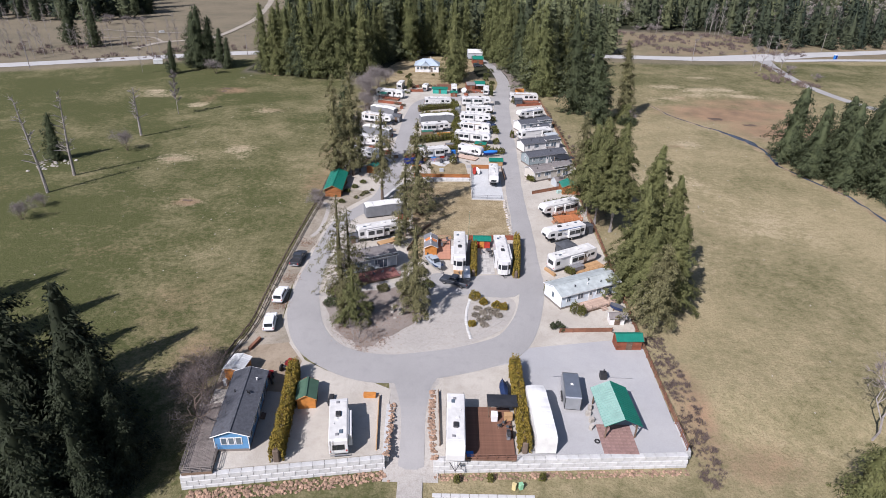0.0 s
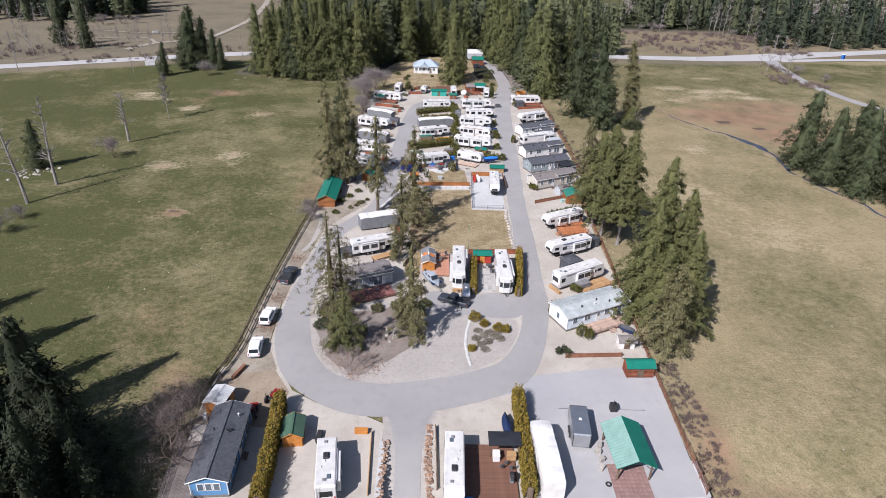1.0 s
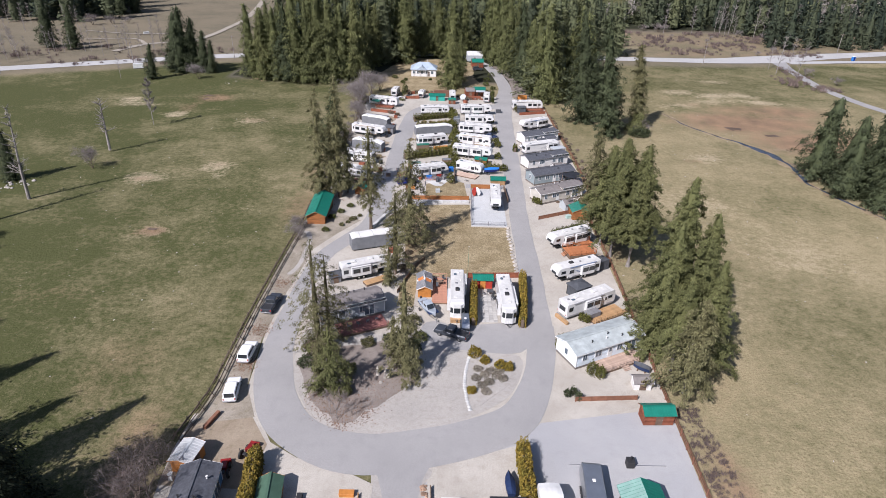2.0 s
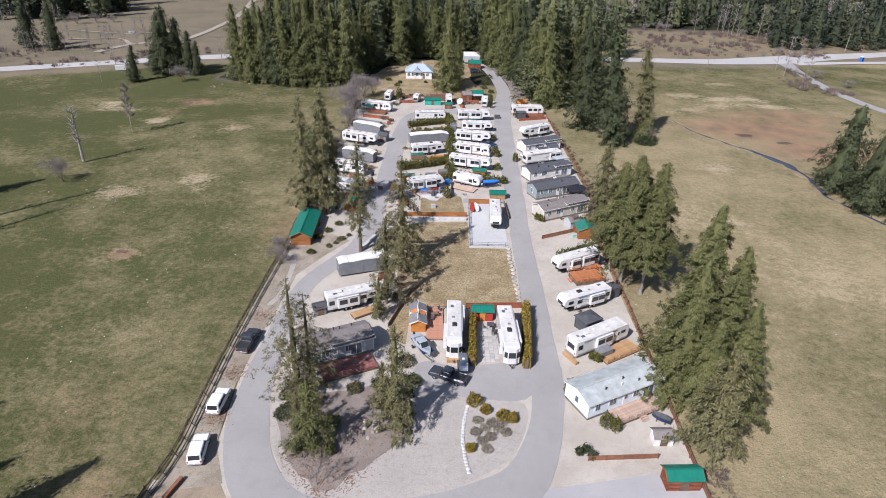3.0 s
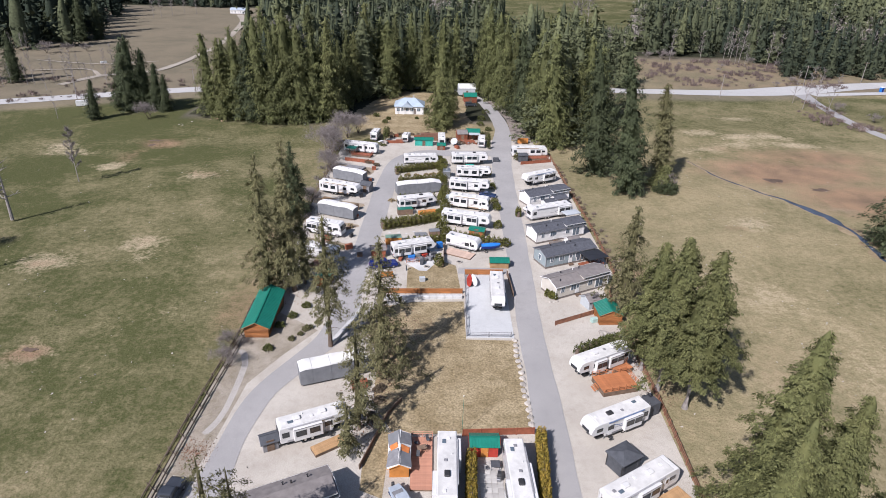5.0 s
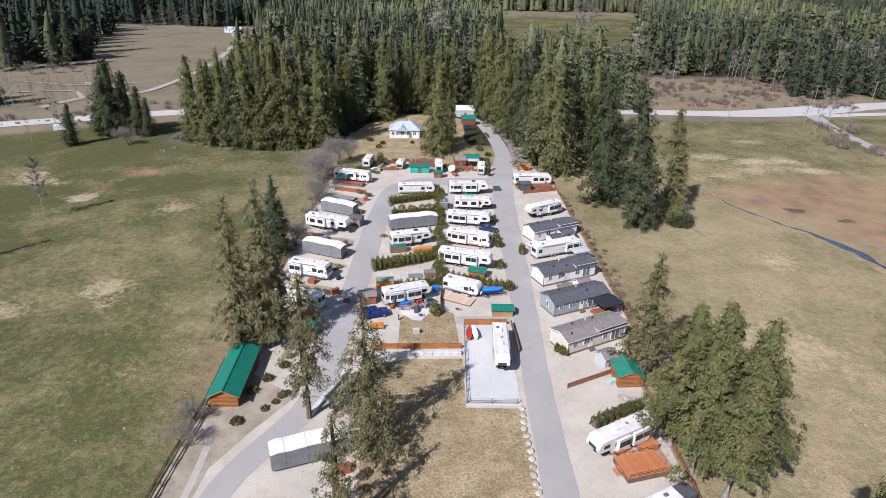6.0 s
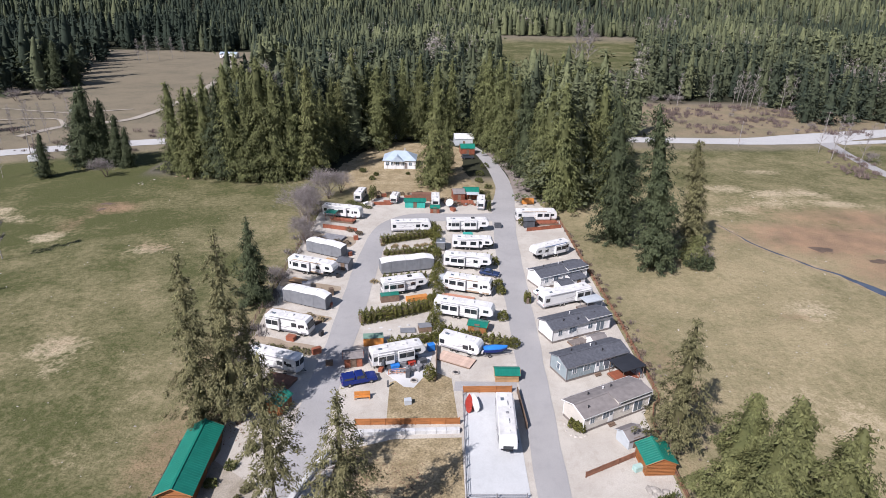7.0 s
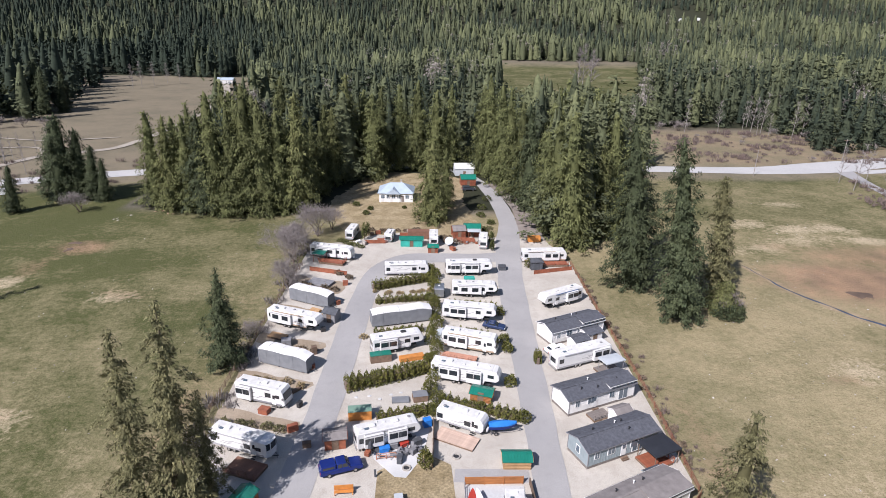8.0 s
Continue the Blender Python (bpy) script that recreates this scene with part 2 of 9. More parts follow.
# ---- shapes ----
class Geo:
    """Collects vertices and faces of one mesh."""

    def __init__(self):
        self.v, self.f = [], []

    def add(self, verts, faces):
        k = len(self.v)
        self.v += [tuple(p) for p in verts]
        self.f += [tuple(k + i for i in q) for q in faces]
        return self

    def box(self, c, s, rz=0.0, ch=0.0, ry=0.0):
        """A box round centre c with sizes s; ch: width of its chamfered edges."""
        hx, hy, hz = s[0] / 2, s[1] / 2, s[2] / 2
        R = Matrix.Rotation(radians(rz), 3, "Z") @ Matrix.Rotation(radians(ry), 3, "Y")
        put = lambda p: tuple(Vector(c) + R @ Vector(p))
        if ch <= 0:
            P = [(x, y, z) for z in (-hz, hz) for x, y in ((-hx, -hy), (hx, -hy), (hx, hy), (-hx, hy))]
            return self.add([put(p) for p in P], [(3, 2, 1, 0), (4, 5, 6, 7), (0, 1, 5, 4), (1, 2, 6, 5), (2, 3, 7, 6), (3, 0, 4, 7)])
        rings = []
        for z, d in ((-hz, ch), (-hz + ch, 0), (hz - ch, 0), (hz, ch)):
            x, y = hx - d, hy - d
            rings.append([put(p) for p in ((-x + ch, -y, z), (x - ch, -y, z), (x, -y + ch, z), (x, y - ch, z), (x - ch, y, z), (-x + ch, y, z), (-x, y - ch, z), (-x, -y + ch, z))])
        return self.loft(rings)

    def loft(self, rings, caps=True):
        n = len(rings[0])
        k = len(self.v)
        for r in rings:
            self.v += [tuple(p) for p in r]
        for i in range(len(rings) - 1):
            for j in range(n):
                a, b = k + i * n + j, k + i * n + (j + 1) % n
                self.f.append((a, b, b + n, a + n))
        if caps:
            self.f.append(tuple(k + j for j in reversed(range(n))))
            self.f.append(tuple(k + (len(rings) - 1) * n + j for j in range(n)))
        return self

    def tube(self, pts, radii, n=6):
        rings = []
        for i, p in enumerate(pts):
            a, b = Vector(pts[max(i - 1, 0)]), Vector(pts[min(i + 1, len(pts) - 1)])
            q = (b - a).to_track_quat("Z", "Y")
            r = radii[i] if isinstance(radii, (list, tuple)) else radii
            rings.append([Vector(p) + q @ Vector((r * math.cos(2 * math.pi * j / n), r * math.sin(2 * math.pi * j / n), 0)) for j in range(n)])
        return self.loft(rings)

    def side(self, prof, w, ch=0.06, y0=0.0):
        """A side outline of (x, z) pulled across the width w, its long edges chamfered."""
        n = len(prof)
        cx, cz = sum(p[0] for p in prof) / n, sum(p[1] for p in prof) / n
        inset = []
        for i in range(n):
            (ax, az), (bx, bz), (ex, ez) = prof[i - 1], prof[i], prof[(i + 1) % n]
            d1, d2 = Vector((bx - ax, bz - az)).normalized(), Vector((ex - bx, ez - bz)).normalized()
            nn = Vector((-d1.y - d2.y, d1.x + d2.x))
            nn = nn.normalized() if nn.length > 1e-6 else Vector((-d1.y, d1.x))
            inset.append((bx + nn.x * ch, bz + nn.y * ch))
        h = w / 2
        rings = [[(x, y0 + y, z) for x, z in pr] for y, pr in ((-h, inset), (-h + ch, prof), (h - ch, prof), (h, inset))]
        return self.loft(rings)

    def gable(self, L, W, z0, h, over=0.3, thick=0.12):
        """Two roof slopes along x."""
        hw = W / 2 + over
        s = h / (W / 2)
        prof = [(-hw, z0 - over * s), (0, z0 + h), (hw, z0 - over * s), (hw, z0 - over * s + thick), (0, z0 + h + thick), (-hw, z0 - over * s + thick)]
        rings = [[(x, y, z) for y, z in prof] for x in (-L / 2 - over, L / 2 + over)]
        k = len(self.v)
        self.v += rings[0] + rings[1]
        n = 6
        for j in range(n):
            self.f.append((k + j, k + (j + 1) % n, k + n + (j + 1) % n, k + n + j))
        self.f += [(k, k + 5, k + 4, k + 1), (k + 1, k + 4, k + 3, k + 2), (k + n, k + n + 1, k + n + 4, k + n + 5), (k + n + 1, k + n + 2, k + n + 3, k + n + 4)]
        return self

    def mesh(self, name, m, smooth=False):
        me = bpy.data.meshes.new(name)
        me.from_pydata(self.v, [], self.f)
        bm = bmesh.new()
        bm.from_mesh(me)
        if len(bm.faces) < 3000:
            bmesh.ops.recalc_face_normals(bm, faces=bm.faces)
        bm.to_mesh(me)
        bm.free()
        me.materials.append(m)
        if smooth:
            me.shade_smooth()
        return me


def part(name, geo, m, parent=None, label="", smooth=False):
    """One mesh object under a thing or a part; geo is a Geo or a ready mesh."""
    me = geo if isinstance(geo, bpy.types.Mesh) else geo.mesh(name, m, smooth)
    ob = new(name, me)
    if parent:
        ob.parent = parent
    if label:
        tagged(ob, label)
    return ob


def thing(name, label, category, group="", kind=""):
    return tagged(new(name), label, category, group, kind)


def box_part(name, c, s, m, parent, label="", ch=0.02, rz=0.0):
    return part(name, Geo().box(c, s, rz, ch), m, parent, label)


def put(ob, x, y, ang=0.0, z=0.03):
    ob.matrix_basis = pose(x, y, z, 0, 0, ang)
    return ob


def spline(pts, step=2.0):
    """Points along a smooth line through pts (tuples of any length)."""
    P = [np.array(p, float) for p in pts]
    P = [2 * P[0] - P[1]] + P + [2 * P[-1] - P[-2]]
    out = []
    for i in range(1, len(P) - 2):
        n = max(2, int(np.linalg.norm((P[i + 1] - P[i])[:2]) / step))
        for k in range(n):
            t = k / n
            out.append(0.5 * (2 * P[i] + (P[i + 1] - P[i - 1]) * t + (2 * P[i - 1] - 5 * P[i] + 4 * P[i + 1] - P[i + 2]) * t * t + (3 * P[i] - P[i - 1] - 3 * P[i + 1] + P[i + 2]) * t ** 3))
    out.append(P[-2])
    return out


def slab(name, poly, z0, z1, m, label, category, smooth=True, jitter=0.0):
    """A flat piece of ground cover with an outline through poly, from z0 up to z1."""
    P = spline(list(poly) + [poly[0]], 1.5)[:-1] if smooth else [np.array(p, float) for p in poly]
    rng = random.Random(len(poly) * 7 + int(z1 * 1000))
    P = [(p[0] + rng.uniform(-jitter, jitter), p[1] + rng.uniform(-jitter, jitter)) for p in P]
    area = sum(P[i - 1][0] * P[i][1] - P[i][0] * P[i - 1][1] for i in range(len(P)))
    if area < 0:
        P.reverse()
    n = len(P)
    g = Geo()
    g.v = [(x, y, z1) for x, y in P] + [(x, y, z0) for x, y in P]
    g.f = [tuple(range(n))] + [((i + 1) % n, i, n + i, n + (i + 1) % n) for i in range(n)]
    ob = part(name, g, m)
    return tagged(ob, label, category, "", "structure")


def strip(name, rows, m, label, category, z=0.06):
    """A road along rows of (x, y, width) or (x, y, width, height)."""
    rows = [r if len(r) == 4 else (*r, z) for r in rows]
    P = spline(rows, 1.5)
    g = Geo()
    for i, p in enumerate(P):
        a, b = P[max(i - 1, 0)], P[min(i + 1, len(P) - 1)]
        d = Vector((b[0] - a[0], b[1] - a[1])).normalized()
        nx, ny, w = -d.y, d.x, p[2] / 2 + 0.1 * math.sin(i * 0.7) * math.sin(i * 0.23)
        g.v += [(p[0] + nx * w, p[1] + ny * w, p[3]), (p[0] + nx * w * .5, p[1] + ny * w * .5, p[3] + .02), (p[0] - nx * w * .5, p[1] - ny * w * .5, p[3] + .02), (p[0] - nx * w, p[1] - ny * w, p[3])]
        if i:
            k = 4 * i
            g.f += [(k - 4 + j, k - 3 + j, k + 1 + j, k + j) for j in range(3)]
    ob = part(name, g, m)
    return tagged(ob, label, category, "", "structure")


# ---- ground ----
def smooth01(a, b, v):
    t = np.clip((v - a) / (b - a), 0, 1)
    return t * t * (3 - 2 * t)


def height(x, y):
    """The lie of the land: a drop in front of the lots, wooded hills far behind."""
    x, y = np.asarray(x, float), np.asarray(y, float)
    z = -2.0 * smooth01(72, 58, y)
    d = np.hypot(x * 0.6, np.maximum(y, 0))
    z = z + np.where(d > 820, 0.00032 * (d - 820) ** 2 / (1 + 0.00045 * (d - 820)), 0)
    return z


def cover_mat():
    """Spring pasture: green and dry grass, bare soil and moss, mixed by the cover drawn on the sheet."""
    m = bpy.data.materials.new("pasture")
    m.use_nodes = True
    nt = m.node_tree
    N, K = nt.nodes.new, nt.links.new
    b = nt.nodes["Principled BSDF"]
    geo = N("ShaderNodeNewGeometry")
    at = N("ShaderNodeVertexColor")
    at.layer_name = "cover"
    sep = N("ShaderNodeSeparateColor")
    K(at.outputs[0], sep.inputs[0])

    def noise_tex(scale, detail=4, stretch=None):
        n = N("ShaderNodeTexNoise")
        n.inputs["Scale"].default_value, n.inputs["Detail"].default_value = scale, detail
        if stretch:
            mp = N("ShaderNodeMapping")
            mp.inputs["Scale"].default_value = stretch
            K(geo.outputs["Position"], mp.inputs[0])
            K(mp.outputs[0], n.inputs["Vector"])
        else:
            K(geo.outputs["Position"], n.inputs["Vector"])
        return n.outputs[0]

    def math_node(op, a, c, d=None, clamp=False):
        n = N("ShaderNodeMath")
        n.operation, n.use_clamp = op, clamp
        for i, v in enumerate((a, c, d)):
            if v is None:
                continue
            if isinstance(v, (int, float)):
                n.inputs[i].default_value = v
            else:
                K(v, n.inputs[i])
        return n.outputs[0]

    def mixc(f, a, c):
        n = N("ShaderNodeMixRGB")
        K(f, n.inputs[0])
        for i, v in ((1, a), (2, c)):
            if isinstance(v, tuple):
                n.inputs[i].default_value = (*v, 1)
            else:
                K(v, n.inputs[i])
        return n.outputs[0]

    big, mid, fine, streak = noise_tex(0.034, 6), noise_tex(0.13, 8), noise_tex(2.1, 8), noise_tex(0.38, 8, (0.9, 1.1, 1))
    # how dry: the drawn cover pushed about by noise at three scales
    tufts = noise_tex(0.75, 9)
    d = math_node("MULTIPLY_ADD", big, 2.4, -1.2)
    d = math_node("ADD", d, math_node("MULTIPLY_ADD", mid, 1.5, -0.75))
    d = math_node("ADD", d, math_node("MULTIPLY_ADD", tufts, 1.5, -0.75))
    d = math_node("ADD", d, math_node("MULTIPLY_ADD", fine, 1.2, -0.6))
    dry = math_node("ADD", math_node("MULTIPLY_ADD", d, 0.62, 0), sep.outputs[0], None, True)
    col = mixc(dry, (0.07, 0.076, 0.03), (0.3, 0.252, 0.15))
    spots = math_node("MULTIPLY_ADD", streak, 7.0, -4.15, True)
    col = mixc(math_node("MULTIPLY", math_node("MULTIPLY", spots, 0.5), sep.outputs[0]), col, (0.36, 0.3, 0.195))
    pale = math_node("ADD", math_node("MULTIPLY_ADD", d, 1.1, -0.3), math_node("MULTIPLY", at.outputs["Alpha"], 1.25), None, True)
    col = mixc(math_node("MULTIPLY", pale, math_node("MULTIPLY", at.outputs["Alpha"], 4.0, None, True)), col, (0.43, 0.36, 0.245))
    dirt = math_node("ADD", math_node("MULTIPLY_ADD", d, 0.6, 0), math_node("MULTIPLY_ADD", sep.outputs[1], 1.7, -0.25), None, True)
    dirt = math_node("MULTIPLY", dirt, math_node("MULTIPLY", sep.outputs[1], 3.0, None, True))
    col = mixc(dirt, col, mixc(math_node("MULTIPLY_ADD", mid, 2.0, -0.5, True), (0.155, 0.107, 0.078), (0.33, 0.212, 0.132)))
    blades, clods = noise_tex(4.5, 5), noise_tex(11.0, 3)
    col = mixc(math_node("MULTIPLY_ADD", blades, 4.0, -1.9, True), col, mixc(dry, (0.042, 0.05, 0.014), (0.18, 0.14, 0.08)))
    col = mixc(math_node("MULTIPLY", math_node("MULTIPLY_ADD", clods, 6.0, -3.5, True), 0.6), col, (0.33, 0.28, 0.165))
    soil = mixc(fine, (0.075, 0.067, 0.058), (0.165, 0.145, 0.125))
    # ground under the woods set near-black, so gaps between trees stay dark
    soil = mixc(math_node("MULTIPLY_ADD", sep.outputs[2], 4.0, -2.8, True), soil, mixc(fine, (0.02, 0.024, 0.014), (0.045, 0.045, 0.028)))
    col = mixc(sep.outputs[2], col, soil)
    K(col, b.inputs["Base Color"])
    b.inputs["Roughness"].default_value, b.inputs["Specular IOR Level"].default_value = 0.95, 0.1
    bp = N("ShaderNodeBump")
    bp.inputs["Strength"].default_value, bp.inputs["Distance"].default_value = 0.6, 0.25
    K(math_node("ADD", fine, streak), bp.inputs["Height"])
    K(bp.outputs[0], b.inputs["Normal"])
    return m


def world_mat(name, c1, c2, c3, s1=0.12, s2=1.4, s3=12.0, rough=0.9, bump=0.3, spots=0.3, grit=0.35):
    """Loose or paved ground by place in the world: stains, wear and grain."""
    m = bpy.data.materials.new(name)
    m.use_nodes = True
    nt = m.node_tree
    N, K = nt.nodes.new, nt.links.new
    b, geo = nt.nodes["Principled BSDF"], nt.nodes.new("ShaderNodeNewGeometry")
    ns = []
    for s in (s1, s2, s3):
        n = N("ShaderNodeTexNoise")
        n.inputs["Scale"].default_value, n.inputs["Detail"].default_value = s, 5
        K(geo.outputs["Position"], n.inputs["Vector"])
        ns.append(n.outputs[0])
    r = N("ShaderNodeMapRange")
    K(ns[0], r.inputs[0])
    r.inputs[1].default_value, r.inputs[2].default_value = 0.35, 0.65
    m1, m2, m3 = N("ShaderNodeMixRGB"), N("ShaderNodeMixRGB"), N("ShaderNodeMixRGB")
    K(r.outputs[0], m1.inputs[0])
    m1.inputs[1].default_value, m1.inputs[2].default_value = (*c1, 1), (*c2, 1)
    r2 = N("ShaderNodeMapRange")
    K(ns[1], r2.inputs[0])
    r2.inputs[1].default_value, r2.inputs[2].default_value, r2.inputs[4].default_value = 0.5, 0.75, spots
    K(r2.outputs[0], m2.inputs[0])
    K(m1.outputs[0], m2.inputs[1])
    m2.inputs[2].default_value = (*c3, 1)
    m3.blend_type = "OVERLAY"
    m3.inputs[0].default_value = grit
    K(m2.outputs[0], m3.inputs[1]), K(ns[2], m3.inputs[2])
    K(m3.outputs[0], b.inputs["Base Color"])
    b.inputs["Roughness"].default_value, b.inputs["Specular IOR Level"].default_value = rough, 0.2
    bp = N("ShaderNodeBump")
    bp.inputs["Strength"].default_value, bp.inputs["Distance"].default_value = bump, 0.06
    K(ns[2], bp.inputs["Height"]), K(bp.outputs[0], b.inputs["Normal"])
    return m


PASTURE = cover_mat()
GRAVEL = world_mat("pale_gravel", (0.37, 0.34, 0.295), (0.445, 0.415, 0.365), (0.24, 0.205, 0.165), 0.16, 0.9, 8.0, spots=0.3, grit=0.45)
GREY_GRAVEL = world_mat("grey_gravel", (0.33, 0.312, 0.287), (0.385, 0.362, 0.33), (0.22, 0.19, 0.16), s3=6, bump=0.6, spots=0.4)
ASPHALT = world_mat("old_asphalt", (0.28, 0.274, 0.268), (0.318, 0.31, 0.302), (0.225, 0.22, 0.22), 0.08, 0.6, 10, 0.9, 0.1, 0.35)
HIGHWAY = world_mat("highway_asphalt", (0.385, 0.38, 0.37), (0.425, 0.42, 0.41), (0.33, 0.32, 0.305), 0.08, 0.6, 10, 0.85, 0.1, 0.3)
PAD = world_mat("pale_concrete", (0.43, 0.44, 0.44), (0.48, 0.49, 0.49), (0.37, 0.37, 0.37), 0.15, 0.9, 9, 0.85, 0.1, 0.4)
LOT_CONCRETE = world_mat("lot_concrete", (0.335, 0.335, 0.34), (0.375, 0.372, 0.37), (0.3, 0.295, 0.29), 0.1, 0.7, 9, 0.88, 0.1, 0.4)
LAWN = world_mat("dry_lawn", (0.215, 0.168, 0.095), (0.32, 0.26, 0.16), (0.14, 0.11, 0.055), 0.22, 0.8, 3.0, 0.95, 0.8, 0.7, 0.9)
DIRT = world_mat("bare_earth", (0.25, 0.2, 0.145), (0.31, 0.255, 0.19), (0.17, 0.14, 0.085), 0.2, 1.1, 7, 0.95, 0.6, 0.55)
VERGE = world_mat("rough_verge", (0.235, 0.205, 0.16), (0.315, 0.28, 0.23), (0.15, 0.13, 0.075), 0.3, 1.1, 6, 0.95, 0.6, 0.5, 0.6)
LITTER = world_mat("leaf_litter", (0.19, 0.16, 0.14), (0.25, 0.222, 0.198), (0.15, 0.11, 0.088), 0.4, 1.6, 7, 0.95, 0.6, 0.5)
STREAM = world_mat("stream_water", (0.045, 0.06, 0.085), (0.07, 0.09, 0.125), (0.09, 0.08, 0.07), 0.3, 1.4, 7, 0.08, 0.1, 0.3)
PATCH = world_mat("turf_patch", (0.2, 0.15, 0.09), (0.3, 0.235, 0.15), (0.14, 0.11, 0.06), 0.3, 1.4, 7, 0.95, 0.6, 0.5)

DIRT_SPOTS = [(-63.3, 137.3, 3.2, 2.6, 0.9), (-79, 167.5, 5, 2.4, 0.5), (-62, 177.6, 4, 2, 0.45), (-62, 222, 7, 3, 0.5), (-66, 224, 9, 3, .3), (-33, 150, 5, 14, 0.45), (-88, 251, 8, 6, 0.7), (-92, 238, 5, 9, .4), (116, 236, 32, 15, 0.95), (128, 212, 24, 16, 0.9), (130, 250, 30, 12, 0.75), (107, 228, 5, 3.5, 1.0), (104, 258, 20, 5, 0.35),
              (78, 191, 5, 2.5, 0.45), (39, 66, 3.5, 14, 0.6), (45, 58, 9, 5, 0.5), (43, 88, 5, 7, 0.2), (-38, 75, 6, 12, 0.35), (-70, 110, 14, 8, 0.22), (-48, 90, 9, 14, 0.25), (62, 130, 12, 18, 0.2), (-115, 141, 9, 4, .3), (46, 172, 5, 26, .45), (40, 140, 4, 20, .35), (-36, 205, 6, 30, .3), (-34, 180, 5, 14, .35)]

STRAW_SPOTS = [(-79.4, 167.7, 6, 2.6, 1), (-64, 221.5, 5.5, 2.4, .9), (-61.5, 177.3, 4, 2, .8), (-58.8, 171.3, 3, 2, .6), (-112, 240.5, 5, 2, .8), (-117, 246.6, 4, 2, .7), (-94, 229, 4, 3, .7), (-63, 137, 4, 2.6, .45), (-47, 150, 6, 20, .16), (-40, 205, 7, 22, .18), (-58, 112, 9, 10, .06),
               (116, 273, 8, 3.2, .9), (131.4, 274.7, 6, 3, .8), (134, 264.5, 9, 3, .9), (105, 277, 7, 4, .7), (100.4, 238.7, 5, 3.4, .9), (96.6, 256.5, 7, 4, .8), (128.8, 301, 8, 2.6, .5), (116, 206, 5, 2.6, .8), (84, 194, 5, 3, .7), (127, 241, 9, 3, .7), (112, 262, 12, 5, .5), (70, 160, 14, 10, .2), (58, 118, 9, 16, .2), (78, 130, 12, 20, .18)]


def swell(x, y):
    """Gentle swells out in the pastures."""
    way = np.interp(x, [-420, -300, -205, -163, -106, -40, 40, 116, 150, 182, 225, 280, 420], [190, 245, 287, 307, 333, 348, 352, 352, 353, 361, 376, 393, 440])
    out = smooth01(44, 70, np.abs(x - 4)) * smooth01(430, 300, y) * smooth01(10, 34, np.abs(y - way)) * np.maximum(smooth01(9, 26, np.abs(x - 180)), smooth01(225, 200, y))
    return out * (0.5 * np.sin(x * 0.06 + 1) * np.cos(y * 0.045) - 0.2)


